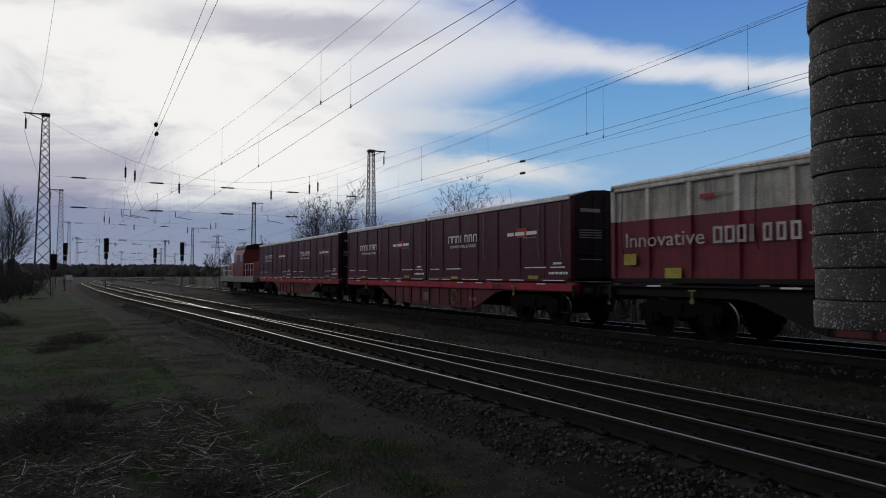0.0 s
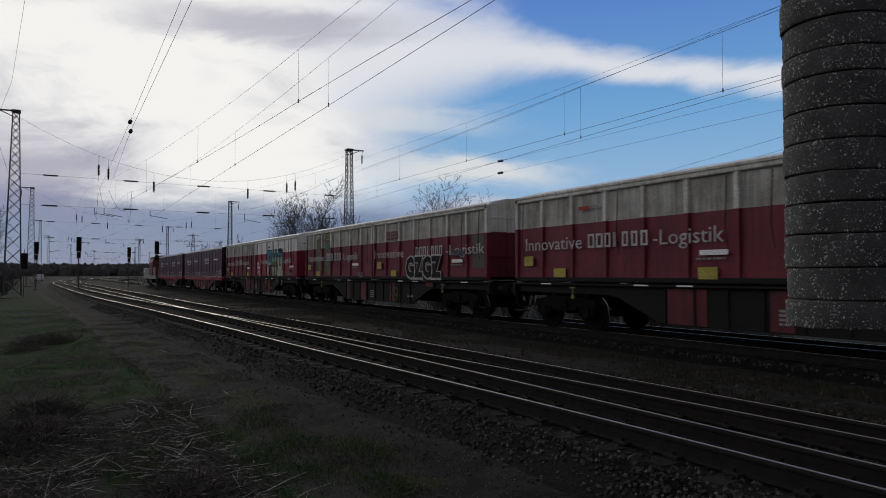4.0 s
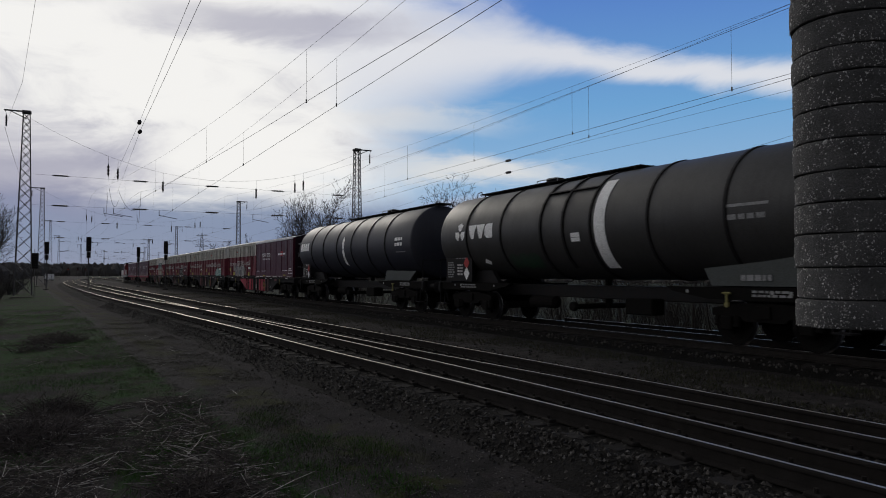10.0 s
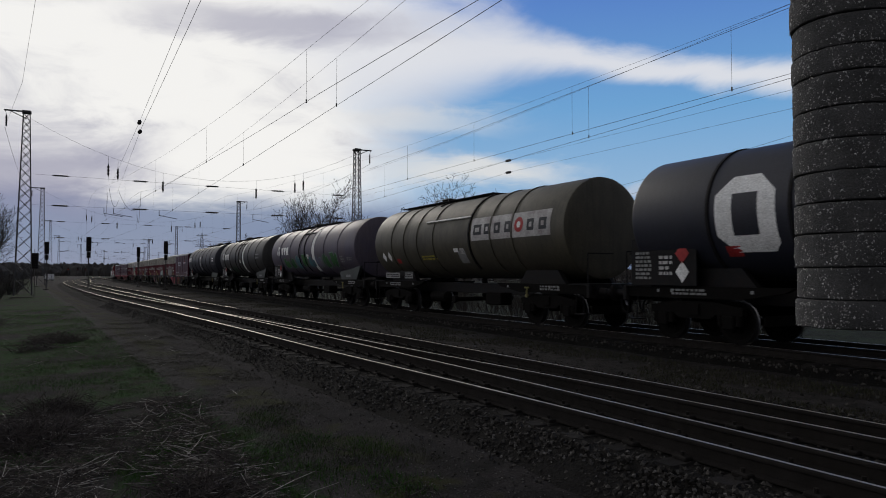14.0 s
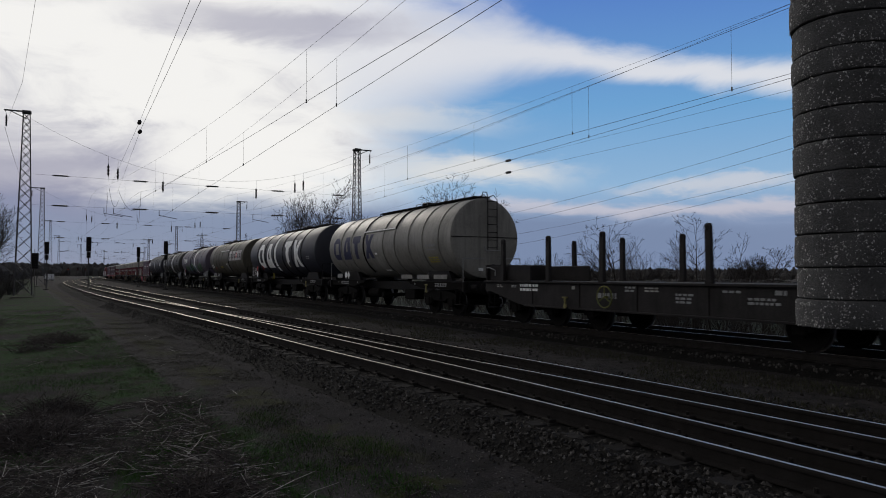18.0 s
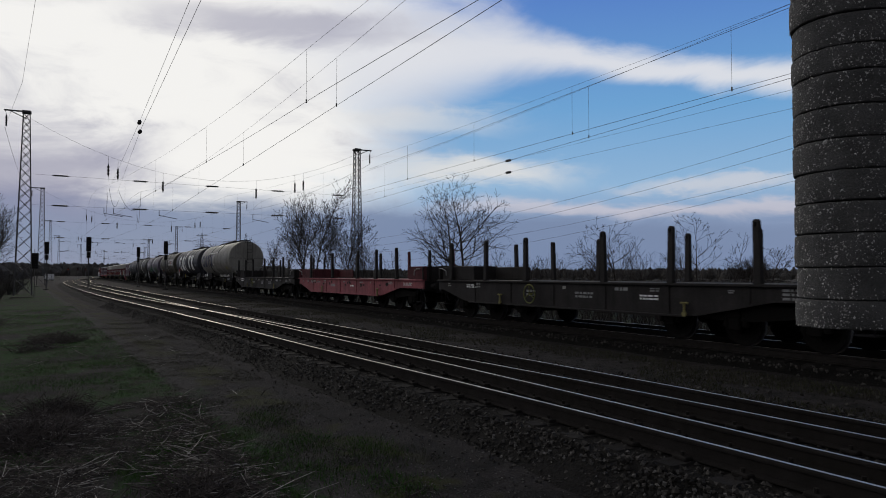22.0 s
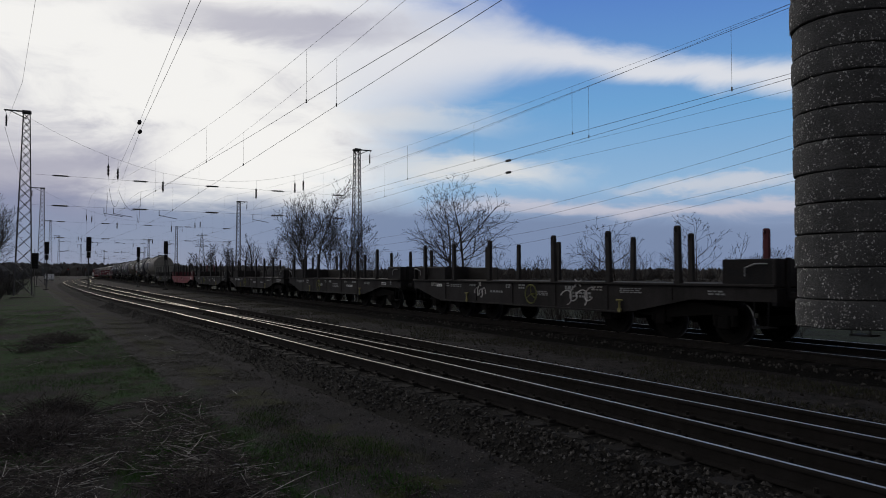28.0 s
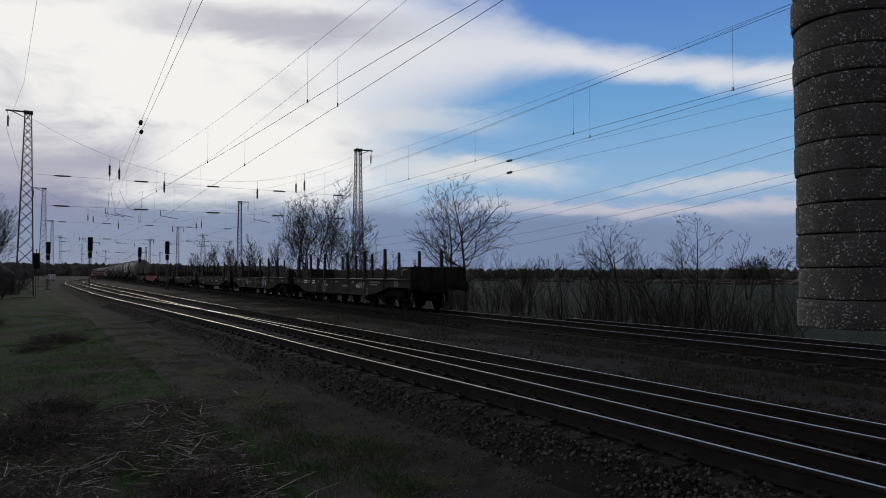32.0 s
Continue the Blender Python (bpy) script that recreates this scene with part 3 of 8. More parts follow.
def ground_material():
    mt = bpy.data.materials.new("field_and_path")
    mt.use_nodes = True
    add, link = tree_of(mt.node_tree)
    out = add("ShaderNodeOutputMaterial")
    sh = add("ShaderNodeBsdfPrincipled", Roughness=0.95)
    sh.inputs["Specular IOR Level"].default_value = 0.075
    link(sh.outputs[0], out.inputs[0])
    co = add("ShaderNodeTexCoord")
    sep = add("ShaderNodeSeparateXYZ")
    link(co.outputs["Object"], sep.inputs[0])

    def noise_of(scale, detail):
        n = add("ShaderNodeTexNoise", Scale=scale, Detail=detail, Roughness=0.62)
        link(co.outputs["Object"], n.inputs["Vector"])
        return n.outputs[0]

    def m(op, a, b):
        n = add("ShaderNodeMath", operation=op)
        for i, v in enumerate((a, b)):
            if isinstance(v, (int, float)):
                n.inputs[i].default_value = v
            else:
                link(v, n.inputs[i])
        return n.outputs[0]

    def step(x, lo, hi):
        n = add("ShaderNodeMapRange", interpolation_type="SMOOTHSTEP")
        link(x, n.inputs[0])
        n.inputs[1].default_value, n.inputs[2].default_value = lo, hi
        return n.outputs[0]

    def mix(a, b, fac):
        n = add("ShaderNodeMix", data_type="RGBA")
        for i, v in ((6, a), (7, b)):
            if isinstance(v, tuple):
                n.inputs[i].default_value = (*v, 1)
            else:
                link(v, n.inputs[i])
        link(fac, n.inputs[0])
        return n.outputs[2]

    big, mid, fine = noise_of(0.5, 5.0), noise_of(3.0, 6.0), noise_of(40.0, 4.0)
    broad = noise_of(1.1, 4.0)
    x, y = sep.outputs[0], sep.outputs[1]
    grass = mix((0.017, 0.049, 0.010), (0.028, 0.030, 0.018), step(mid, 0.42, 0.64))
    earth = mix((0.034, 0.030, 0.029), (0.016, 0.0145, 0.0138), step(mid, 0.35, 0.65))
    trodden = mix((0.066, 0.060, 0.057), (0.026, 0.023, 0.022), step(fine, 0.35, 0.65))
    moss = mix((0.040, 0.042, 0.012), (0.026, 0.028, 0.014), step(fine, 0.35, 0.65))
    # across the way: 0 is the middle of the trodden line that runs along the near track
    d = m("ADD", m("ADD", x, m("MULTIPLY", y, 0.042)), m("ADD", m("MULTIPLY", m("SUBTRACT", mid, 0.5), 0.9), -2.45))
    c = mix(grass, earth, step(big, 0.47, 0.62))
    brushy = m("MULTIPLY", step(m("ADD", y, m("MULTIPLY", broad, 3.0)), 13.6, 12.4), step(d, -0.2, -0.6))
    c = mix(c, earth, m("MULTIPLY", brushy, step(broad, 0.62, 0.50)))
    side = mix(earth, moss, step(broad, 0.46, 0.60))
    c = mix(c, side, step(d, -0.05, 0.25))
    c = mix(c, trodden, m("MULTIPLY", m("MULTIPLY", step(d, -0.30, -0.10), step(d, 0.35, 0.12)), step(broad, 0.36, 0.52)))
    c = mix(c, earth, m("MULTIPLY", step(d, 0.85, 1.25), step(x, 16.4, 15.2)))
    field = mix((0.034, 0.042, 0.026), (0.026, 0.028, 0.021), step(big, 0.42, 0.6))
    c = mix(c, field, step(x, 16.6, 19.0))
    sc = add("ShaderNodeVectorMath", operation="SCALE")
    link(c, sc.inputs[0])
    v = add("ShaderNodeMapRange")
    link(fine, v.inputs[0])
    for i, q in enumerate((0.3, 0.7, 0.45, 1.55)):
        v.inputs[i + 1].default_value = q
    link(v.outputs[0], sc.inputs[3])
    link(sc.outputs[0], sh.inputs["Base Color"])
    b = add("ShaderNodeBump", Strength=0.8, Distance=0.04)
    link(fine, b.inputs["Height"])
    link(b.outputs[0], sh.inputs["Normal"])
    return mt


def ballast_bed(name, left, right, a, b, label, extra=0.0):
    """A shoulder of broken stone under the rails."""
    s, rings = Shape(), []
    for y in steps(a, b, 1.0, 10.0):
        l, r = left(y), right(y)
        w = noise.noise((0, y * 0.7, 3)) * 0.12
        prof = [(l - 1.95 + w, -0.50), (l - 1.5 + w, -0.33), (l - 1.15, -0.188), (l, -0.186), ((l + r) / 2, -0.186), (r, -0.186), (r + 1.2 + extra, -0.19), (r + 1.5 + extra, -0.24), (r + 2.05 + extra, -0.50)]
        rings.append([(x, y, z) for x, z in prof])
    s.loft(rings, caps=False, closed=False)
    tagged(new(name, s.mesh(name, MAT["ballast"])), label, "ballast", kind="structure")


make_ground()
track_near = build_track("track_1", track_b, -25, 440, "nearest railway track, shiny rails on concrete sleepers")
track_mid = build_track("track_2", track_a, -25, 440, "second railway track converging with the first in a turnout")
track_far = build_track("track_3", track_c, -40, 600, "straight railway track that carries the goods train")
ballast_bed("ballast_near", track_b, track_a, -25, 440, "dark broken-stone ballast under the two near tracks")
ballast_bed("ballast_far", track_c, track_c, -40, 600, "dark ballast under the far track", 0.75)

# ---- train ----
V15, ACC = 9.59, -0.0406


def run(t):
    """How far the train has come along, counted from 15 s."""
    u = t - 15.0
    return V15 * u + ACC * u * u - 0.13 * max(0.0, t - 28.0)      # brakes a little at the end


MOVING = []
MOVING_WHEELS = []


def place_vehicle(old):
    return 0.8919 * old - 1.665


# ---- running gear ----
def disc_profile(r):
    return [(0.09, -0.07), (r * 0.42, -0.05), (r * 0.8, -0.045), (r * 0.86, -0.068), (r, -0.068), (r + 0.002, 0.045), (r + 0.028, 0.052), (r + 0.028, 0.068), (r * 0.86, 0.068), (r * 0.8, 0.01), (r * 0.42, 0.02), (0.09, 0.05)]


def wheelset_mesh():
    s = Shape()
    s.turned([(0.075, -1.0), (0.075, 1.0)], (0, 0, 0), "x", 10)
    for side in (-1, 1):
        s.turned([(r, side * (0.75 - a)) for r, a in disc_profile(0.46)], (0, 0, 0), "x", 22)
        for k in range(6):
            a = k * math.pi / 3
            s.rod((side * 0.84, 0.2 * math.cos(a), 0.2 * math.sin(a)), (side * 0.80, 0.2 * math.cos(a), 0.2 * math.sin(a)), 0.04, n=6)
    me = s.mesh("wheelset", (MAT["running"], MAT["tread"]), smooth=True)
    me.polygons.foreach_set("material_index", [1 if abs(math.hypot(p.center.y, p.center.z) - 0.46) < 0.012 else 0 for p in me.polygons])
    return me


WHEELSET = wheelset_mesh()


def bogie_mesh(axles):
    """Side frames with dropped middles, cross beam, springs and brake gear."""
    s = Shape()
    end = axles[-1] + 0.35
    for side in (-1, 1):
        x0, x1 = side * 0.96, side * 1.08
        x0, x1 = min(x0, x1), max(x0, x1)
        top = [(-end, 0.62), (-end, 0.78), (-0.5, 0.90), (0.5, 0.90), (end, 0.78), (end, 0.62), (axles[-1] - 0.34, 0.62), (0.45, 0.52), (-0.45, 0.52), (-axles[-1] + 0.34, 0.62)]
        s.prism(top, x0, x1, "x")
        for a in axles:
            for o in (-0.23, 0.23):
                s.turned([(0.085, 0.40), (0.085, 0.46), (0.075, 0.46), (0.075, 0.52), (0.085, 0.52), (0.085, 0.58), (0.075, 0.58), (0.075, 0.66)], (side * 1.02, a + o, 0), "z", 10)
        s.box(min(side * 1.08, side * 1.13), max(side * 1.08, side * 1.13), -0.16, 0.16, 0.60, 0.84)
    s.slab(-1.0, 1.0, -0.22, 0.22, 0.56, 0.86, 0.03)
    for a in axles:
        s.slab(-0.7, 0.7, a - 0.62, a - 0.54, 0.40, 0.62, 0.02)
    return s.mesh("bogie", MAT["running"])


def axlebox_mesh():
    s = Shape()
    s.slab(-0.09, 0.09, -0.15, 0.15, -0.14, 0.16, 0.03)
    s.turned([(0.11, -0.13), (0.12, -0.11), (0.12, -0.08)], (0, 0, 0), "x", 12)
    return s.mesh("axlebox", MAT["running"])


BOGIE2 = bogie_mesh((-0.9, 0.9))
BOGIE3 = bogie_mesh((-1.75, 0.0, 1.75))
AXLEBOX = axlebox_mesh()


def add_bogie(wagon, y, three=False):
    axles = (-1.75, 0.0, 1.75) if three else (-0.9, 0.9)
    b = part("bogie", BOGIE3 if three else BOGIE2, None, wagon, at=(0, y, 0))
    for a in axles:
        w = part("wheelset", WHEELSET, None, b, at=(0, a, 0.46))
        MOVING_WHEELS.append((w, (0, a, 0.46)))
        for side in (-1, 1):
            o = part("axlebox", AXLEBOX, None, b, at=(side * 1.03, a, 0.46))
            o.rotation_euler = (0, 0, 0 if side > 0 else math.pi)


def buffer_mesh():
    s = Shape()
    s.turned([(0.13, 0.0), (0.14, 0.05), (0.11, 0.06), (0.105, 0.34), (0.085, 0.35), (0.085, 0.54), (0.20, 0.56), (0.225, 0.585), (0.225, 0.60), (0.15, 0.615)], (0, 0, 0), "y", 18)
    s.box(-0.18, 0.18, -0.02, 0.02, -0.18, 0.18)
    return s.mesh("buffer", MAT["black"], smooth=True)


BUFFER = buffer_mesh()


def hook_mesh():
    s = Shape()
    s.prism([(0.0, -0.05), (0.0, 0.05), (0.25, 0.06), (0.36, 0.14), (0.40, 0.06), (0.36, -0.05), (0.28, -0.08)], -0.03, 0.03, "x")
    s.path([(0.03, 0.25, -0.02), (0.03, 0.40, -0.28), (0.0, 0.47, -0.32), (-0.03, 0.40, -0.28), (-0.03, 0.25, -0.02)], 0.018, 6)
    return s.mesh("coupling_hook", MAT["black"])


HOOK = hook_mesh()


def hose_mesh():
    s = Shape()
    s.path([(0, 0, 0), (0, 0.12, -0.03), (0, 0.22, -0.14), (0, 0.25, -0.3), (0, 0.30, -0.40), (0, 0.40, -0.42)], 0.028, 7)
    return s.mesh("brake_hose", MAT["black"])


HOSE = hose_mesh()


def end_gear(wagon, half, body=0.62):
    """Buffers, hook and hoses at both ends; half is half the length over the buffers."""
    for e in (-1, 1):
        y = e * (half - body)
        for side in (-1, 1):
            o = part("buffer", BUFFER, None, wagon, at=(side * 0.875, y, 1.03))
            o.rotation_euler = (0, 0, 0 if e > 0 else math.pi)
        o = part("coupling_hook", HOOK, None, wagon, at=(0, y, 1.02))
        o.rotation_euler = (0, 0, 0 if e > 0 else math.pi)
        for dx in (-0.32, 0.32):
            o = part("brake_hose", HOSE, None, wagon, at=(dx, y, 0.92))
            o.rotation_euler = (0, 0, 0 if e > 0 else math.pi)
        s = Shape().slab(-1.25, 1.25, min(y, y - e * 0.12), max(y, y - e * 0.12), 0.86, 1.22, 0.02)
        part("headstock", s, MAT["black"], wagon)
        # shunter's step and grab rail by the corner
        st = Shape()
        yy = y - e * 0.35
        st.box(-1.30, -1.0, yy - 0.18, yy + 0.18, 0.42, 0.45)
        st.rod((-1.28, yy - 0.16, 0.44), (-1.24, yy - 0.16, 1.0), 0.014)
        st.rod((-1.28, yy + 0.16, 0.44), (-1.24, yy + 0.16, 1.0), 0.014)
        part("corner_step", st, MAT["black"], wagon)


BARS = random.Random(7)


def plate(wagon, x, y, z, w, h, mat, name="plate", out=0.004, label=""):
    """A thin plate on the side that faces the camera; y is its middle."""
    s = Shape().box(x - out, x, y - w / 2, y + w / 2, z - h / 2, z + h / 2)
    return part(name, s, MAT[mat], wagon, label)


def bars(wagon, x, y, z, w, h, rows, mat="white"):
    """Small unreadable lines of writing as bars."""
    s = Shape()
    for r in range(rows):
        zz = z + h / 2 - (r + 0.5) * h / rows
        a = y + w / 2
        while a > y - w / 2 + 0.06:
            n = BARS.uniform(0.05, 0.16)
            b = max(y - w / 2, a - n)
            s.box(x - 0.003, x, b, a, zz - h / rows * 0.3, zz + h / rows * 0.3)
            a = b - BARS.uniform(0.025, 0.05)
    return tagged(part("marking", s, MAT[mat], wagon), kind="stuff")


def hand_wheel(wagon, x, y, z, r, mat="olive_yellow"):
    s = Shape()
    n = 24
    pts = [(x, y + r * math.cos(2 * math.pi * i / n), z + r * math.sin(2 * math.pi * i / n)) for i in range(n + 1)]
    s.path(pts, 0.02, 6)
    for k in range(3):
        a = math.pi / 2 + k * 2 * math.pi / 3
        s.rod((x, y, z), (x, y + r * math.cos(a), z + r * math.sin(a)), 0.014)
    s.rod((x, y, z), (x + 0.2, y, z), 0.03)
    part("hand_wheel", s, MAT[mat], wagon, "dull yellow brake hand wheel" if mat == "olive_yellow" else "")


def lever(wagon, x, y, z, mat="lever_yellow"):
    s = Shape()
    s.rod((x, y, z), (x, y, z - 0.22), 0.03)
    s.rod((x, y - 0.10, z), (x, y + 0.10, z), 0.025)
    s.turned([(0.06, -0.02), (0.06, 0.02)], (x, y, z - 0.24), "x", 10)
    part("changeover_lever", s, MAT[mat], wagon)


# ---- container wagons ----
C_LEN, C_GAP = 9.0, 0.10


def container(y, kind, extras):
    """A tall box container on a wagon; y is its middle. Its long side that faces -x is seen."""
    clean = kind == "clean"
    kind = "two" if clean else kind
    look_of = {"two": "ribbed bulk container, dirty white above faded red, on a wagon", "burgundy": "ribbed burgundy bulk container with grey tarpaulin on a wagon"}[kind]
    h, L, z1, zt, zs = 2.42, C_LEN / 2, 0.12, 2.30, 1.54
    lo, up, wall = ("cont_red", "cont_white", "cont_recess") if kind == "two" else ("burgundy", "burgundy", "burgundy")
    if clean:
        lo, up, wall = "clean_red", "clean_white", "clean_white"
        look_of = "ribbed crimson and off-white bulk container with graffiti on a wagon"
    t = thing("bulk_container", (XC, y, 1.30), look_of, "container", "containers on the train")
    rise = 0.28 if kind == "two" else 0.22
    deep = 0.082 if kind == "two" else 0.03
    for side in (-1, 1):
        xa, xb = sorted((side * (1.25 - deep), side * 1.12))
        part("side_panel", Shape().box(xa, xb, -L + 0.1, L - 0.1, z1, zs), MAT[lo], t)
        part("upper_panel", Shape().box(xa, xb, -L + 0.1, L - 0.1, zs, zt), MAT[wall], t)
        xa, xb = sorted((side * 1.25, side * 1.10))
        part("top_rail", Shape().slab(xa, xb, -L, L, zt, h, 0.02), MAT[up if kind == "two" else "burgundy"], t)
        part("base_rail", Shape().slab(xa, xb, -L, L, 0.0, z1, 0.015), MAT["black" if kind == "two" else "burgundy"], t)
        ys = [-L + 2 * L * i / 7 for i in range(1, 7)]       # seven even bays
        for q in ys:
            for za, zb, mt in ((z1, zs, lo), (zs, zt, up)):
                xa = side * (1.25 - deep)
                o = [(xa, q - 0.075), (xa + side * deep, q - 0.055), (xa + side * deep, q + 0.055), (xa, q + 0.075)]
                part("rib", Shape().prism(o, za, zb, "z"), MAT[mt], t)
        # a plain stretch of wall panel sits a little proud low down
        part("kick_plate", Shape().box(*sorted((side * 1.165, side * (1.27 - deep))), -L + 0.1, L - 0.1, z1, z1 + 0.26), MAT[lo], t)
    for e in (-1, 1):
        ya, yb = sorted((e * L, e * (L - 0.08)))
        # burgundy ends take a near-black colour that paints in their shade
        end_lo, end_up = ("shaded_end", "shaded_end") if kind == "burgundy" else (lo, up)
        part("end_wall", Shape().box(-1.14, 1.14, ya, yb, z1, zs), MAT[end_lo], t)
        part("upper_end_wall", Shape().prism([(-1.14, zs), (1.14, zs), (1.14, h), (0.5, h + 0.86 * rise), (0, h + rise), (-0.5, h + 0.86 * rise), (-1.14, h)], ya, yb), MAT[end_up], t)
        for side in (-1, 1):
            for za, zb, mt in ((0.0, zs, lo), (zs, h, up)):
                xa, xb = sorted((side * 1.25, side * 1.10))
                ya2, yb2 = sorted((e * (L + 0.004), e * (L - 0.14)))
                part("corner_post", Shape().slab(xa, xb, ya2, yb2, za, zb, 0.012), MAT[mt], t)
        y0 = e * (L + 0.03)
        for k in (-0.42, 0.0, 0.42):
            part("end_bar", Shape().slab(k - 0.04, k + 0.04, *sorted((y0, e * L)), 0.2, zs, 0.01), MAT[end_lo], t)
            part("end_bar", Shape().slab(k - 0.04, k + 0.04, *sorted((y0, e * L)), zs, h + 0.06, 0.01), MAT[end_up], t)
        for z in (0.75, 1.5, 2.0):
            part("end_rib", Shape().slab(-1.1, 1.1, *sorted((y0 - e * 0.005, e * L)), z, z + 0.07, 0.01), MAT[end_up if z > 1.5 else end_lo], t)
        if clean and e < 0:
            part("end_hatch", Shape().slab(0.30, 0.62, y0 - 0.01, y0 + 0.02, 1.72, 2.30, 0.01), MAT["black"], t)
            plate_back = Shape().box(-0.85, -0.45, e * (L + 0.012), e * L, 1.95, 2.05)
            part("marking", plate_back, MAT["navy"], t)
        if kind == "burgundy" and e < 0:
            for xa in (-1.02, 0.12):
                for z in (0.62, 1.24, 1.31, 1.38, 1.45):
                    part("door_slat", Shape().box(xa + 0.06, xa + 0.86, e * (L + 0.045), e * (L + 0.03), z, z + 0.03), MAT["grey"], t)
                part("emblem", Shape().box(xa + 0.1, xa + 0.8, e * (L + 0.045), e * (L + 0.03), 1.98, 2.08), MAT["grey"], t)
    # roof: a tarpaulin on bows
    o = [(-1.25, h), (-1.0, h + 0.43 * rise), (-0.5, h + 0.86 * rise), (0, h + rise), (0.5, h + 0.86 * rise), (1.0, h + 0.43 * rise), (1.25, h)]
    part("roof", Shape().prism(o, -L + 0.06, L - 0.06), MAT["tarp"], t)
    if kind == "burgundy":
        part("tarpaulin_hem", Shape().slab(-1.275, -1.22, -L + 0.02, L - 0.02, h - 0.10, h + 0.05, 0.02), MAT["tarp"], t, "grey rolled tarpaulin edge")
    else:
        part("tarpaulin_hem", Shape().slab(-1.275, -1.22, -L + 0.02, L - 0.02, h - 0.02, h + 0.06, 0.02), MAT["cont_white"], t)
    x = -1.256
    if kind == "two":
        shift = extras in (tag_ring,)
        word, brand, tail_a, tail_b = ((0.2, 3.0), (4.05, 6.2), 6.35, 8.85) if shift else ((0.55, 3.0), (3.25, 5.40), 5.46, 7.40)
        if clean:
            word, brand, tail_a, tail_b = (1.25, 3.6), (4.0, 6.1), 6.2, 7.95
        lettering("lettering", "Innovative", 0.50, (x, L - sum(word) / 2, 0.88), t, MAT["faded_white"], width=word[1] - word[0])
        lettering("lettering", "-Logistik", 0.50, (x, L - (tail_a + tail_b) / 2, 0.88), t, MAT["faded_white"], width=tail_b - tail_a)
        pitch = (brand[1] - brand[0]) / 7
        for k in range(7):      # a brand as plain upright frames
            q, w = L - brand[0] - k * pitch, pitch * (0.78, 0.8, 0.7, 0.28, 0.66, 0.66, 0.7)[k]
            mark = Shape().box(x - 0.003, x, q - w, q - w + 0.06, 0.88, 1.24).box(x - 0.003, x, q - 0.06, q, 0.88, 1.24)
            if w > 0.15:
                mark.box(x - 0.003, x, q - w + 0.06, q - 0.06, 1.185, 1.24)
                mark.box(x - 0.003, x, q - w + 0.06, q - 0.06, 0.88, 0.935)
            part("emblem", mark, MAT["faded_white"], t)
        if not shift:
            plate(t, x, L - 3.1 - (0.2 if clean else 0), 1.93, 0.40, 0.10, "sign_red", "emblem")
            plate(t, x, L - 3.5 - (0.2 if clean else 0), 1.95, 0.36, 0.05, "grey", "emblem")
        if not clean:
            plate(t, x, L - 0.70, 0.58, 0.42, 0.28, "yellow", "warning_plate", label="yellow plate")
            plate(t, x, L - 2.1, 0.24, 0.50, 0.24, "yellow", "warning_plate")
        plate(t, x, L - (8.1 if clean else 7.15), 0.66, 0.72, 0.11, "white", "name_plate")
        bars(t, x, L - (8.1 if clean else 7.1), 0.53, 0.8, 0.07, 1, "grey")
        if extras in (tag_big, tag_none):
            plate(t, x, L - 7.0, 0.22, 0.5, 0.26, "yellow", "warning_plate")
    else:
        for k in range(7):
            w = (0.26, 0.26, 0.22, 0.06, 0.22, 0.22, 0.24)[k]
            q = L - 1.8 - k * 0.305
            mark = Shape().box(x - 0.003, x, q - 0.05, q, 1.36, 1.62)
            if w > 0.1:
                mark.box(x - 0.003, x, q - w, q - w + 0.05, 1.36, 1.62).box(x - 0.003, x, q - w + 0.05, q - 0.05, 1.57, 1.62)
            part("emblem", mark, MAT["white"], t)
        lettering("lettering", "LINKING RAIL & ROAD", 0.15, (x, L - 2.87, 1.17), t, MAT["white"], width=1.83)
        for a, w in ((5.8, 0.36), (6.25, 0.5), (6.85, 0.55)):
            part("emblem", Shape().box(x - 0.003, x, L - a - w, L - a, 1.42, 1.53), MAT["white"], t)
        bars(t, x, L - 7.05, 1.33, 0.75, 0.06, 1, "grey")
        plate(t, x, L - 6.6, 1.50, 0.55, 0.30, "sign_red", "emblem", 0.002)
        for a, w in ((0.7, 0.75), (2.2, 1.1), (7.3, 1.1), (8.4, 0.7)):
            plate(t, x, L - a, 0.42, w, 0.035, "white", "marking")
        for a, w in ((0.6, 0.8), (1.6, 0.7), (3.4, 1.1), (5.0, 1.0), (6.3, 0.8), (8.2, 1.0)):
            plate(t, x, L - a, 0.04, w, 0.03, "white", "marking")
        plate(t, x, L - 8.4, 0.53, 0.4, 0.06, "white", "marking")
        bars(t, x, L - 8.45, 0.25, 0.92, 0.12, 1, "white")
        plate(t, x, L - 2.25, 0.10, 0.5, 0.09, "yellow", "warning_plate")
        plate(t, x, L - 7.2, 0.13, 0.5, 0.10, "yellow", "warning_plate")
    for q in (L - 0.45, L - 4.35, -L + 0.45, -L + 1.5):     # lashing cords on the wall
        s = Shape().rod((x, q, 2.25), (x - 0.01, q + 0.05, 1.2), 0.012).rod((x - 0.01, q + 0.05, 1.2), (x, q - 0.02, 0.7), 0.010)
        part("lashing", s, MAT["grey" if kind == "burgundy" else "black"], t)
    extras(t, L, x)
    MOVING.append((t, y, 1.30))


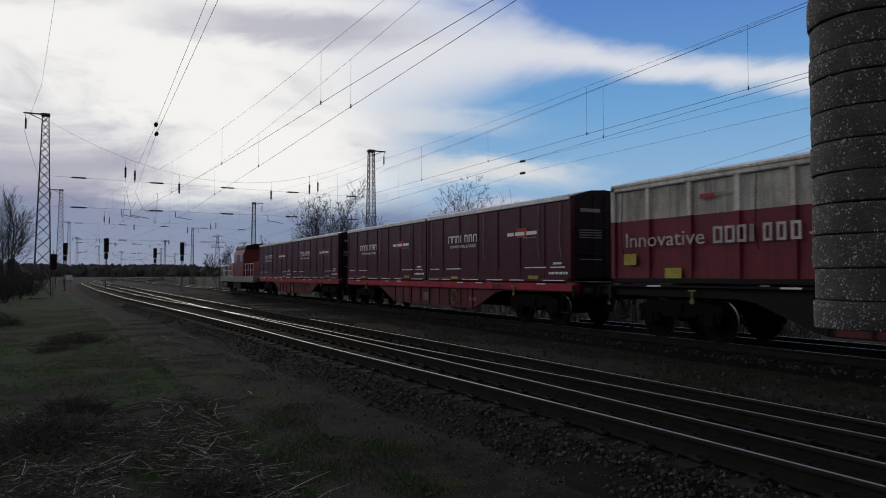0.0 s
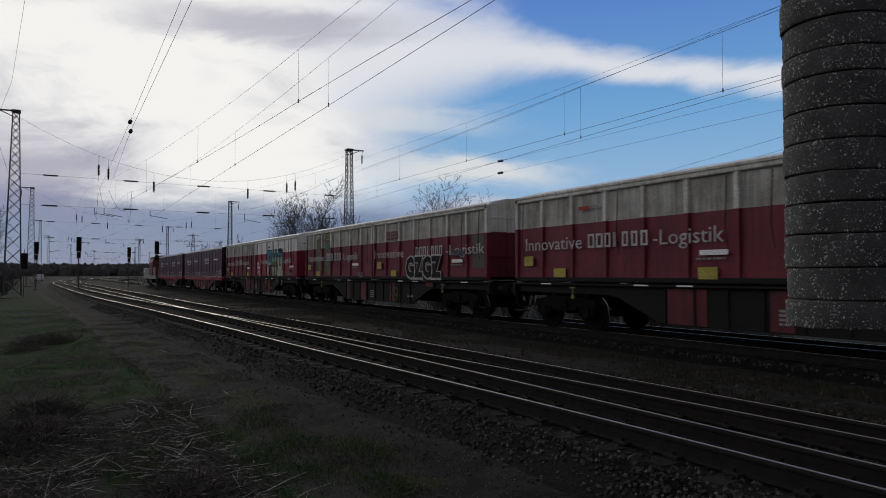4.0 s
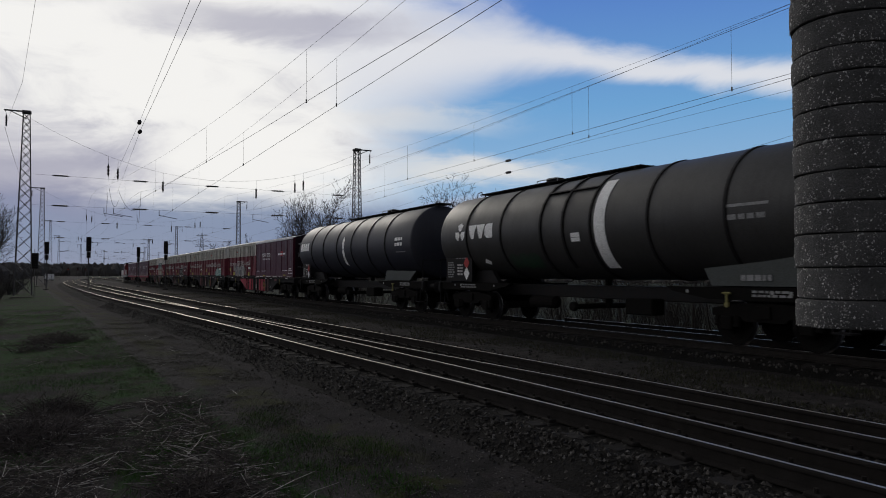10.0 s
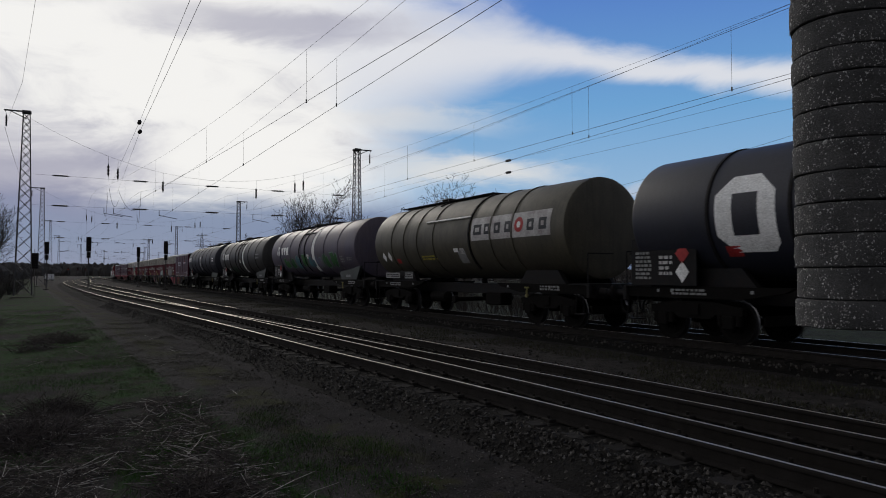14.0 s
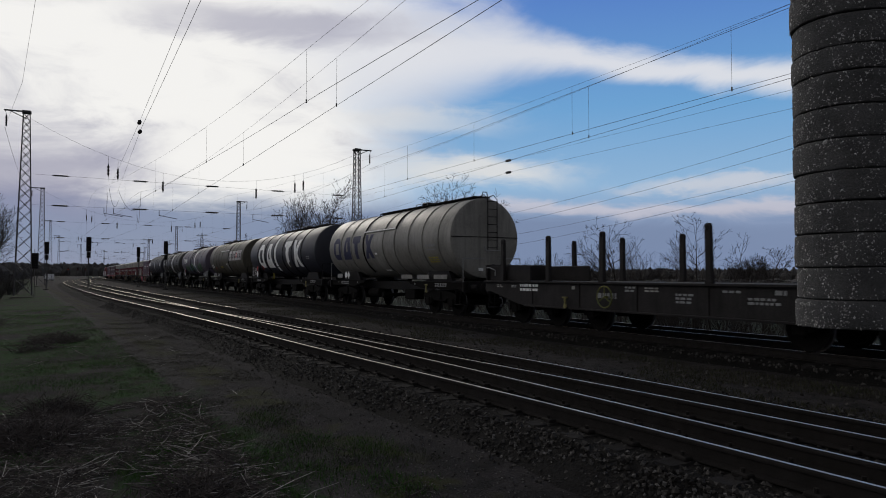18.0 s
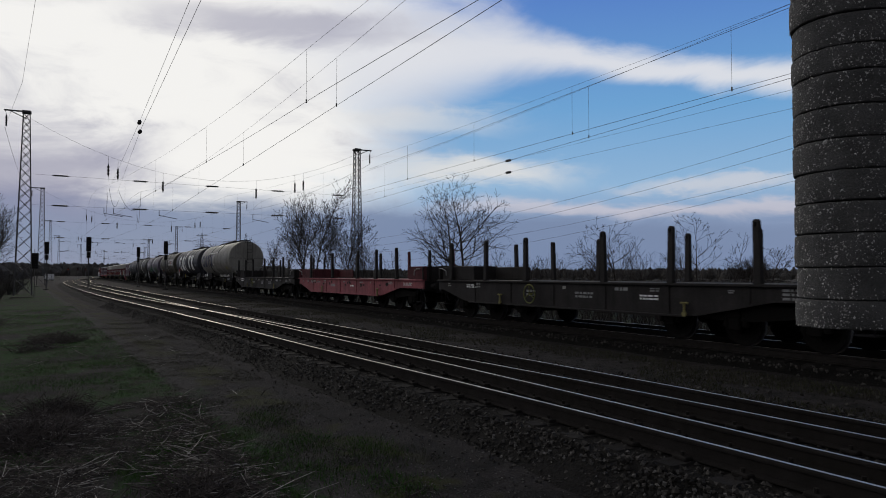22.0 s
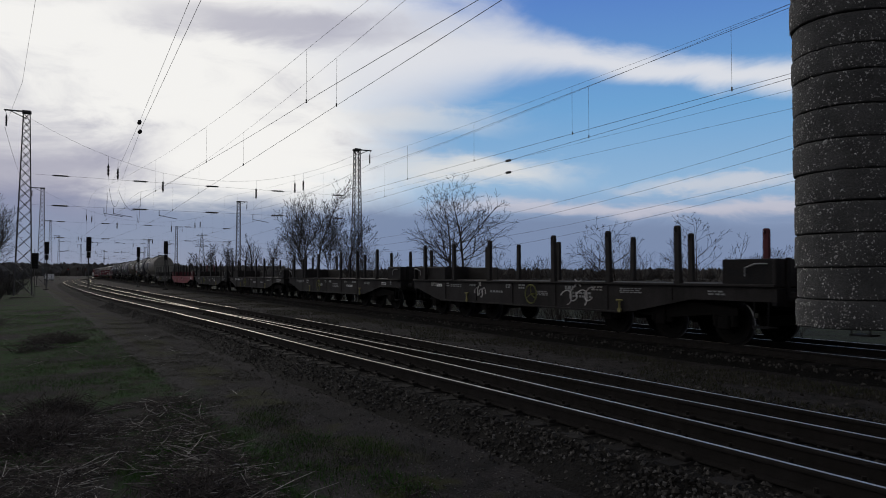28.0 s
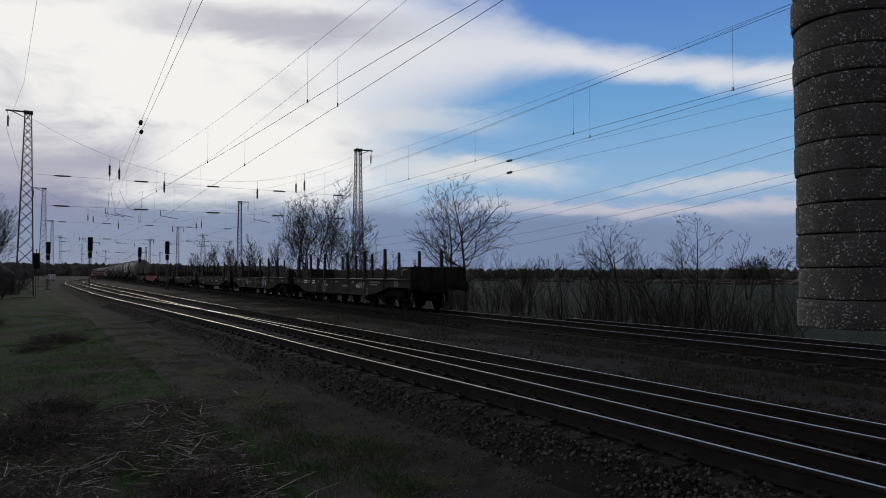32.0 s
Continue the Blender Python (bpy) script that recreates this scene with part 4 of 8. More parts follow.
def blob(cx, cz, w, h, lean=0.0, n=10, power=3.0):
    """A rounded letter-like outline as (y, z)."""
    o = []
    for i in range(n):
        a = 2 * math.pi * i / n
        c, s = math.cos(a), math.sin(a)
        k = (abs(c) ** power + abs(s) ** power) ** (-1 / power)
        o.append((cx + w / 2 * k * c + lean * s * h / 2, cz + h / 2 * k * s))
    return o


def spray(t, x, marks, name="graffiti", label=""):
    """Sprayed shapes: outlines (y, z) with a material, each over the last."""
    for i, (o, mt) in enumerate(marks):
        part(name, Shape().prism(o, x - 0.003 - 0.002 * i, x, "x"), MAT[mt], t, label)


def tag_none(t, L, x):
    return


def sprayed_letter(t, x, boxes, z0, z1, fills):
    """A blocky sprayed letter from upright and level strokes (y0, y1, z0, z1), dark edge below, fills by height."""
    s = Shape()
    for a, b, c, d in boxes:
        s.slab(x - 0.004, x, a - 0.05, b + 0.05, c - 0.05, d + 0.05, 0.001)
    part("graffiti", s, MAT["black"], t)
    for k, (f0, f1, mt) in enumerate(fills):
        s = Shape()
        for a, b, c, d in boxes:
            c2, d2 = max(c, z0 + (z1 - z0) * f0), min(d, z0 + (z1 - z0) * f1)
            if d2 > c2:
                s.box(x - 0.009, x - 0.002, a, b, c2, d2)
        if s.v:
            part("graffiti", s, MAT[mt], t)


def tag_crew(t, L, x):
    for text, z, size, w, y in (("THE", 0.80, 0.30, 0.55, 0.65), ("CREW", 0.55, 0.30, 0.75, 0.78), ("JAIL", 0.30, 0.28, 0.55, 0.85), ("TF", 0.08, 0.26, 0.4, 0.95)):
        lettering("graffiti", text, size, (x - 0.003, L - y, z), t, MAT["white"], lean=0.2, width=w)
    fills = ((0.0, 0.42, "beige"), (0.42, 0.55, "mint"), (0.55, 0.74, "teal"), (0.74, 1.0, "blue"))
    a, lo, hi = L - 4.0, 0.12, 1.72
    sprayed_letter(t, x, [(a + 0.72, a + 1.05, lo, hi), (a + 0.1, a + 0.72, 1.40, hi), (a + 0.1, a + 0.38, 0.80, 1.40), (a + 0.38, a + 0.72, 0.80, 1.02)], lo, hi, fills)
    a = L - 5.0
    fills = ((0.0, 0.34, "beige"), (0.34, 0.56, "olive_yellow"), (0.56, 0.72, "mint"), (0.72, 1.0, "teal"))
    sprayed_letter(t, x, [(a + 0.56, a + 0.86, lo, hi), (a, a + 0.28, lo, hi), (a + 0.28, a + 0.56, 0.80, 1.08)], lo, hi, fills)
    a = L - 6.3
    fills = ((0.0, 0.55, "beige"), (0.55, 0.7, "mint"), (0.7, 1.0, "teal"))
    sprayed_letter(t, x, [(a + 0.68, a + 0.98, lo, hi), (a + 0.06, a + 0.36, lo, hi), (a + 0.36, a + 0.68, lo, 0.70), (a + 0.36, a + 0.68, 1.38, hi + 0.03)], lo, hi, fills)
    for q in (5.15, 2.98, 6.15):
        part("graffiti", Shape().box(x - 0.004, x, L - q - 0.22, L - q, 0.12, 0.46), MAT["beige"], t)
    lettering("graffiti", "FOREVER", 0.26, (x - 0.014, L - 5.85, 1.52), t, MAT["black"], width=0.9, bold=0.01)
    s = Shape()
    rnd = random.Random(8)
    y = L - 6.8
    while y > L - 8.4:
        s.path([(x - 0.003, y, 0.16), (x - 0.003, y - 0.05, 0.30 + rnd.uniform(0, 0.08)), (x - 0.003, y - 0.12, 0.18), (x - 0.003, y - 0.16, 0.26)], 0.012, 4)
        y -= rnd.uniform(0.16, 0.24)
    part("graffiti", s, MAT["grey"], t)


def tag_leaf(t, L, x):
    for q, w, z0, z1 in ((2.1, 0.95, 0.36, 2.05), (3.35, 0.95, 0.14, 2.2)):
        part("sprayed_panel", Shape().box(x + 0.070, x + 0.075, L - q - w / 2, L - q + w / 2, z0, z1), MAT["tank_olive"], t)
        for k in range(5):
            zc = z0 + 0.2 + k * (z1 - z0 - 0.3) / 4
            o = blob(L - q + (0.12 if k % 2 else -0.12), zc, w * 0.55, 0.34, 0.3, 9)
            part("graffiti", Shape().prism(o, x + 0.062, x + 0.07, "x"), MAT["green" if k % 2 else "olive_yellow"], t)
    s = Shape().path([(x - 0.003, L - 7.5, 0.05), (x - 0.003, L - 7.6, 0.32), (x - 0.003, L - 7.75, 0.08), (x - 0.003, L - 7.9, 0.30), (x - 0.003, L - 8.0, 0.1), (x - 0.003, L - 7.6, 0.16)], 0.018, 4)
    part("graffiti", s, MAT["grey"], t)


def tag_ring(t, L, x):
    for k in range(3):      # a brand as plain frames
        q = L - 1.45 - k * 0.37
        mark = Shape().box(x - 0.003, x, q - 0.30, q - 0.22, 1.62, 1.96).box(x - 0.003, x, q - 0.08, q, 1.62, 1.96)
        mark.box(x - 0.003, x, q - 0.22, q - 0.08, 1.88, 1.96).box(x - 0.003, x, q - 0.22, q - 0.08, 1.62, 1.70).box(x - 0.003, x, q - 0.22, q - 0.08, 1.76, 1.82)
        part("emblem", mark, MAT["cont_red"], t)
    for k, ch in enumerate("GZGZ"):
        q = 3.62 + k * 0.69
        for mt, bold, dx, grow in (("faded_white", 0.11, 0.004, 0.13), ("black", 0.06, 0.012 + 0.002 * k, 0.0)):
            lettering("graffiti", ch, 0.98 + grow * 0.5, (x - dx, L - q, 0.14 - grow * 0.25), t, MAT[mt], lean=-0.06, width=0.70 + grow, bold=bold)
    s = Shape()
    rnd = random.Random(3)
    for k in range(9):
        y = L - 6.75 - k * 0.1
        s.path([(x - 0.004, y, 0.85), (x - 0.004, y - 0.08, 1.02), (x - 0.004, y - 0.14, 0.84 + rnd.uniform(-0.05, 0.05))], 0.022, 4)
    part("graffiti", s, MAT["tank_purple"], t)
    part("sprayed_panel", Shape().box(x + 0.07, x + 0.076, L - 8.75, L - 8.05, 0.42, 1.5), MAT["tank_olive"], t)


def tag_bubble(t, L, x):
    for k in range(4):
        q = 5.55 + k * 0.60
        h = (0.5, 0.68, 0.66, 0.7)[k]
        spray(t, x, [(blob(L - q, 0.06 + h / 2, 0.74, h, 0.1 * (k % 3 - 1), 12), "mint")])
    s = Shape()
    for k in range(4):
        q, z = L - 5.75 - k * 0.5, 0.42
        s.path([(x - 0.012, q, z + 0.2), (x - 0.012, q - 0.18, z + 0.22), (x - 0.012, q - 0.05, z), (x - 0.012, q - 0.22, z - 0.18), (x - 0.012, q, z - 0.22)], 0.02, 4)
    part("graffiti", s, MAT["white"], t)


def tag_big(t, L, x):
    plate(t, x + 0.07, L - 2.0, 0.66, 0.85, 0.36, "grey", "sprayed_panel", 0.006)
    rnd = random.Random(12)
    # a silvery cloud of fill with looping pale strokes over it
    for k, (q, w, h, mt) in enumerate(((3.15, 1.0, 0.80, "haze_blue"), (3.8, 0.9, 0.72, "grey"), (4.45, 0.9, 0.78, "haze_blue"), (5.2, 1.0, 0.84, "grey"))):
        part("graffiti", Shape().prism(blob(L - q, 0.46, w, h, 0.1 - 0.06 * k, 14, 2.6), x - 0.003 - 0.001 * k, x, "x"), MAT[mt], t)
    for k in range(5):
        c, wide, tall = L - 2.95 - k * 0.58, 0.27, 0.40 + 0.04 * (k % 2)
        s = Shape()
        turn0 = rnd.uniform(0, 6.28)
        pts = []
        for i in range(17):
            g = turn0 + i / 16 * rnd.uniform(4.6, 5.4)
            pts.append((x - 0.012, c + wide * math.cos(g) * (1 - 0.25 * (i % 5 == 0)), 0.48 + tall * math.sin(g) * (1 - 0.2 * (i % 4 == 0))))
        s.path(pts, 0.026, 5)
        s.path([(x - 0.012, c + wide * 0.6, 0.48 - tall), (x - 0.012, c + wide * rnd.uniform(-0.2, 0.3), 0.5), (x - 0.012, c - wide * 0.7, 0.48 + tall * rnd.uniform(0.4, 0.9))], 0.024, 5)
        part("graffiti", s, MAT["faded_white"], t)
    part("graffiti", Shape().prism(blob(L - 4.1, 0.34, 0.5, 0.2, 0.3, 9), x - 0.009, x, "x"), MAT["blue"], t)
    s = Shape().path([(x - 0.004, L - 5.9, 0.62), (x - 0.004, L - 6.28, 0.60), (x - 0.004, L - 6.05, 0.18), (x - 0.004, L - 5.95, 0.5), (x - 0.004, L - 6.25, 0.3)], 0.014, 4)
    part("graffiti", s, MAT["grey"], t)


def container_wagon(front, back, kinds, frame_mat, belly_mat, panels):
    ya, yb = place_vehicle(front), place_vehicle(back)
    mid, half = (ya + yb) / 2, 9.80
    w = thing("container_wagon", (XC, mid, 0), {"frame_red": "flat wagon with bright red fish-bellied frame under two containers"}.get(frame_mat, "flat wagon with dark fish-bellied frame and red panels under two containers"), "wagon", "wagons of the train")
    e = half - 0.62
    belly = [(-e, 1.22), (-e, 1.0), (-5.3, 0.98), (-4.9, 0.92), (-3.6, 0.40), (-3.3, 0.34), (3.3, 0.34), (3.6, 0.40), (4.9, 0.92), (5.3, 0.98), (e, 1.0), (e, 1.22)]
    for side in (-1, 1):
        xa, xb = sorted((side * 1.02, side * 1.10))
        part("side_sill", Shape().prism(belly, xa, xb, "x"), MAT[belly_mat], w)
        xa, xb = sorted((side * 1.0, side * 1.22))
        part("sill_flange", Shape().slab(xa, xb, -e, e, 1.03 if frame_mat == "frame_red" else 1.20, 1.26, 0.01), MAT["black" if frame_mat != "frame_red" else frame_mat], w)
        for q in range(-8, 9):
            zb = 0.40 if abs(q * 0.42) < 3.3 else 0.99
            if abs(q) % 2 == 0:
                xa, xb = sorted((side * 1.10, side * 1.14))
                part("stiffener", Shape().box(xa, xb, q * 0.42 - 0.03, q * 0.42 + 0.03, 0.38, 1.2), MAT[belly_mat], w)
    for a, b, panel_mat in panels:
        if b > 4.0:         # runs out along the sloping belly
            part("side_panel", Shape().prism([(a, 0.40), (3.4, 0.40), (b - 0.2, 1.0), (b, 1.16), (a, 1.18)], -1.114, -1.101, "x"), MAT[panel_mat], w)
        else:
            plate(w, -1.101, (a + b) / 2, 0.77, b - a, 0.80, panel_mat, "side_panel", 0.012)
    part("centre_sill", Shape().slab(-0.25, 0.25, -e, e, 0.86, 1.24, 0.02), MAT["black"], w)
    for q in (-6.2, -2.2, 2.2, 6.2):
        part("cross_beam", Shape().slab(-1.0, 1.0, q - 0.12, q + 0.12, 0.9, 1.2, 0.02), MAT["black"], w)
    for q in (-8.9, -4.6, -0.15, 0.15, 4.6, 8.9):
        for side in (-1, 1):
            part("container_bracket", Shape().slab(side * 1.12 - 0.09, side * 1.12 + 0.09, q - 0.12, q + 0.12, 1.24, 1.298, 0.015), MAT["grey"], w)
    for q in (-7.6, -4.0, -2.7, 2.7, 4.0, 7.6):
        plate(w, -1.225, q, 1.235, 0.45, 0.035, "white", "marking")
    add_bogie(w, 7.0)
    add_bogie(w, -7.0)
    end_gear(w, half)
    hand_wheel(w, -1.19, -2.15, 0.72, 0.26)
    lever(w, -1.26, -6.2, 1.14)
    lever(w, -1.26, 6.4, 1.14)
    bars(w, -1.116, 0.30, 0.66, 0.42, 0.34, 4, "grey")
    bars(w, -1.116, -3.4, 0.66, 0.5, 0.12, 2, "grey")
    plate(w, -1.23, -5.15, 1.12, 0.55, 0.14, "frame_wine", "data_board")
    part("brake_cylinder", Shape().turned([(0.05, -0.5), (0.2, -0.45), (0.2, 0.4), (0.05, 0.5)], (0.45, 0.8, 0.62), "y", 14), MAT["running"], w)
    MOVING.append((w, mid, 0.0))
    for k, (kind, extras) in zip((1, -1), kinds):
        container(mid + k * (C_LEN + C_GAP) / 2, kind, extras)


WINE = ((-3.0, -1.8, "frame_wine"), (-1.55, -0.85, "frame_wine"), (1.9, 3.2, "frame_wine"), (0.75, 1.6, "frame_wine"))
container_wagon(233.5, 211.85, (("burgundy", tag_none), ("burgundy", tag_none)), "frame_red", "frame_wine", WINE)
container_wagon(211.85, 189.65, (("burgundy", tag_none), ("burgundy", tag_none)), "frame_red", "frame_wine", WINE)
container_wagon(189.65, 167.55, (("two", tag_none), ("clean", tag_crew)), "flat_grey", "black", ((2.1, 3.2, "frame_wine"), (-0.3, 0.7, "frame_dull"), (0.9, 1.8, "frame_dull"), (-3.05, -1.9, "frame_wine")))
container_wagon(167.55, 145.5, (("two", tag_leaf), ("two", tag_ring)), "flat_grey", "black", ((1.0, 1.6, "frame_wine"), (-1.95, -1.5, "frame_wine"), (2.9, 3.3, "frame_dull")))
container_wagon(145.5, 123.5, (("two", tag_none), ("two", tag_bubble)), "flat_grey", "black", ((2.2, 3.3, "frame_wine"), (0.2, 0.7, "frame_wine"), (-2.4, -1.9, "frame_wine")))
container_wagon(123.5, 101.0, (("two", tag_big), ("burgundy", tag_none)), "flat_grey", "black", ((3.05, 5.4, "frame_red"), (1.4, 2.7, "frame_red"), (0.05, 0.4, "frame_wine"), (-2.0, -0.45, "frame_red"), (-3.0, -2.2, "frame_dull")))


# ---- tank wagons ----
ZT, RT = 2.80, 1.45     # height of the tank's axis, its radius


def skin(y0, y1, a0, a1, r, out=0.006, n=10):
    """A curved patch on the tank's side that faces -x; angles in degrees above its middle height."""
    s, rows = Shape(), []
    for k in range(n + 1):
        a = radians(a0 + (a1 - a0) * k / n)
        rows.append([(-(r + out) * math.cos(a), y0, ZT + (r + out) * math.sin(a)), (-(r + out) * math.cos(a), y1, ZT + (r + out) * math.sin(a)),
                     (-r * math.cos(a), y1, ZT + r * math.sin(a)), (-r * math.cos(a), y0, ZT + r * math.sin(a))])
    return s.loft(rows)


def skin_outline(o, r, out=0.006):
    """An outline of (y, z offset) wrapped on the tank."""
    s = Shape()
    wrap = lambda p, q: (-q * math.cos(p[1] / r), p[0], ZT + q * math.sin(p[1] / r))
    c = (sum(p[0] for p in o) / len(o), sum(p[1] for p in o) / len(o))
    edge = []
    for (a, b), (c2, d) in zip(o, o[1:] + o[:1]):
        k = max(1, min(8, int(math.hypot(c2 - a, d - b) / 0.12)))
        edge += [(a + (c2 - a) * i / k, b + (d - b) * i / k) for i in range(k)]
    n, rings = len(edge), max(2, min(7, int((max(p[1] for p in o) - min(p[1] for p in o)) / 0.16)))
    v = [wrap((c[0] + (p[0] - c[0]) * (1 - g / rings), c[1] + (p[1] - c[1]) * (1 - g / rings)), r + out) for g in range(rings) for p in edge] + [wrap(c, r + out)]
    f = [(g * n + i, g * n + (i + 1) % n, g * n + n + (i + 1) % n, g * n + n + i) for g in range(rings - 1) for i in range(n)]
    f += [((rings - 1) * n + i, (rings - 1) * n + (i + 1) % n, rings * n) for i in range(n)]
    return s.add(v, f)


def band(y, r, w=0.07, out=0.03, a0=0, a1=360):
    s = Shape()
    n = 40
    full = a1 - a0 >= 360
    rings = []
    for k in range(n if full else n + 1):
        a = radians(a0 + (a1 - a0) * k / n)
        rings.append([(rr * math.cos(a), yy, ZT + rr * math.sin(a)) for rr, yy in ((r - 0.01, y - w / 2), (r + out, y - w / 2), (r + out, y + w / 2), (r - 0.01, y + w / 2))])
    if full:
        rings.append(rings[0])
    return s.loft(rings, caps=not full)


def tank_wagon(front, back, mat, label, bands, walk_y, extras, r=RT, overhang=0.75, cuts=(0.3, 0.45), bulge=0.26, ladder=False):
    ya, yb = place_vehicle(front), place_vehicle(back)
    mid, half = (ya + yb) / 2, (ya - yb) / 2
    w = thing("tank_wagon", (XC, mid, 0), label, "wagon", "wagons of the train")
    L = half - overhang
    def dish(cut, bulge):
        k = L - cut
        return [(0.02, -k - bulge), (0.35 * r, -k - bulge * 0.9), (0.65 * r, -k - bulge * 0.62), (0.86 * r, -k - bulge * 0.30), (0.965 * r, -k - bulge * 0.06), (0.991 * r, -k + 0.015), (r, -k + 0.07)]

    rear, nose = dish(cuts[1], bulge), [(a, -b) for a, b in reversed(dish(cuts[0], min(bulge * 1.4, 0.32)))]
    prof = rear + [(r, rear[-1][1] + (nose[0][1] - rear[-1][1]) * k / 6) for k in range(1, 6)] + nose
    part("tank_shell", Shape().turned(prof, (0, 0, ZT), "y", 56), MAT[mat], w, smooth=True)
    dark = {"tank_silver": "tank_silver", "tank_olive": "tank_olive", "tank_purple": "tank_purple"}.get(mat, "black")
    for q in bands:
        part("band", band(L - q, r), MAT[dark], w)
    # walkway on top with its supports
    a, b = L - walk_y[0], L - walk_y[1]
    top = ZT + r + 0.05
    part("walkway", Shape().box(-0.34, -0.02, b, a, top, top + 0.03).box(0.05, 0.34, b, a, top, top + 0.035), MAT["black"], w)
    q = b + 0.15
    while q < a:
        part("walkway_bracket", Shape().rod((-0.40, q, top), (-0.40, q, ZT + r * 0.95), 0.02).rod((0.40, q, top), (0.40, q, ZT + r * 0.95), 0.02).rod((-0.42, q, top - 0.02), (0.42, q, top - 0.02), 0.018), MAT["black"], w)
        q += 0.9
    c = (a + b) / 2
    part("manhole_lid", Shape().turned([(0.28, ZT + r - 0.02), (0.30, ZT + r + 0.16), (0.26, ZT + r + 0.20), (0.05, ZT + r + 0.24)], (0.0, c, 0), "z", 18), MAT["black"], w)
    part("handrail", Shape().path([(-0.34, c - 0.5, top), (-0.34, c - 0.5, top + 0.10), (-0.34, c + 0.5, top + 0.10), (-0.34, c + 0.5, top)], 0.015), MAT["grey"], w)
    if ladder:      # on the rear end
        ye = -L + cuts[1] - 0.12
        lad = Shape()
        for dx in (0.05, 0.45):
            lad.path([(dx, ye, 2.35), (dx, ye, ZT + r - 0.05), (dx, ye + 0.25, ZT + r + 0.14), (dx, ye + 0.55, ZT + r + 0.10)], 0.018)
        for k in range(7):
            lad.rod((0.05, ye, 2.45 + k * 0.28), (0.45, ye, 2.45 + k * 0.28), 0.013)
        part("ladder", lad, MAT["black"], w)
        part("ladder_step", Shape().path([(-0.1, ye - 0.02, 2.5), (-0.1, ye - 0.12, 2.34), (0.6, ye - 0.12, 2.34), (0.6, ye - 0.02, 2.5)], 0.022), MAT["grey"], w)
    hook_at = -L + cuts[1] - 0.1 if ladder else L - walk_y[0]
    part("end_grab_rail", Shape().path([(-0.2, hook_at, top), (-0.2, hook_at + (-0.1 if ladder else 0.1), top + 0.14), (-0.2, hook_at + (-0.35 if ladder else 0.35), top + 0.1), (-0.2, hook_at + (-0.45 if ladder else 0.45), top - 0.25)], 0.016), MAT["black"], w)
    e = half - 0.62
    for side in (-1, 1):
        xa, xb = sorted((side * 1.02, side * 1.16))
        for k in (-1, 1):       # short frames over the bogies only; the tank carries itself between them
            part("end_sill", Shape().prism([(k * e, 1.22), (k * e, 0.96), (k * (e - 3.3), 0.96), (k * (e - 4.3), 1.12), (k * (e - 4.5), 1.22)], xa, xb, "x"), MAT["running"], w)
        # saddles that cradle the shell over each bogie
        for k in (-1, 1):
            y = k * (L - 2.2)
            o = [(y - 1.1, 1.22), (y + 1.1, 1.22), (y + 0.75, 1.62), (y - 0.75, 1.62)]
            xa, xb = sorted((side * 0.80, side * 0.95))
            part("saddle", Shape().prism(o, xa, xb, "x"), MAT["black"], w)
        rail_s = Shape()
        for k in (-1, 1):
            y = k * e
            rail_s.path([(side * 1.2, y - k * 0.1, 1.2), (side * 1.2, y - k * 0.1, 2.05), (side * 0.3, y - k * 0.1, 2.05)], 0.018)
        part("end_railing", rail_s, MAT["grey" if mat == "tank_silver" else "black"], w)
    part("centre_sill", Shape().slab(-0.3, 0.3, -e, e, 0.82, 1.18, 0.02), MAT["black"], w)
    part("end_platform", Shape().box(-1.2, 1.2, e - 0.9, e, 1.20, 1.24).box(-1.2, 1.2, -e, -e + 0.9, 1.20, 1.24), MAT["black"], w)
    piping = Shape().rod((0, 0, ZT - r), (0, 0, 0.55), 0.10, n=10).rod((-1.15, 0.1, 0.62), (1.15, 0.1, 0.62), 0.075, n=10)
    for side in (-1, 1):
        piping.turned([(0.12, side * 1.1), (0.14, side * 1.18), (0.12, side * 1.24)], (0, 0.1, 0.62), "x", 12)
    part("outlet_pipe", piping, MAT["running"], w)
    part("air_tank", Shape().turned([(0.05, -0.62), (0.18, -0.55), (0.18, 0.55), (0.05, 0.62)], (-0.7, 2.0, 0.68), "y", 14), MAT["running"], w)
    part("brake_box", Shape().slab(-1.05, -0.6, -2.6, -1.7, 0.5, 0.9, 0.03), MAT["running"], w)
    for q in (1.7, 2.1, 4.2):
        plate(w, -1.165, half - q, 1.12, 0.07, 0.07, "grey", "marking")
        plate(w, -1.165, -half + q + 0.3, 1.12, 0.07, 0.07, "grey", "marking")
    add_bogie(w, half - 2.65)
    add_bogie(w, -(half - 2.65))
    end_gear(w, half)
    lever(w, -1.24, -(half - 3.4), 1.1)
    bars(w, -1.165, half - 2.6, 1.10, 1.0, 0.16, 2, "grey")
    bars(w, -1.165, -(half - 2.4), 1.10, 0.9, 0.16, 2, "grey")
    extras(w, L, r)
    MOVING.append((w, mid, 0.0))


def blocks(w, r, ys, z0, z1, width, mat, lean=0.0):
    """A brand name as plain upright blocks on the tank."""
    for y in ys:
        o = [(y + width / 2 - lean, z0), (y - width / 2 - lean, z0), (y - width / 2 + 0, z1), (y + width / 2 + 0, z1)]
        part("emblem", skin_outline(o, r), MAT[mat], w)


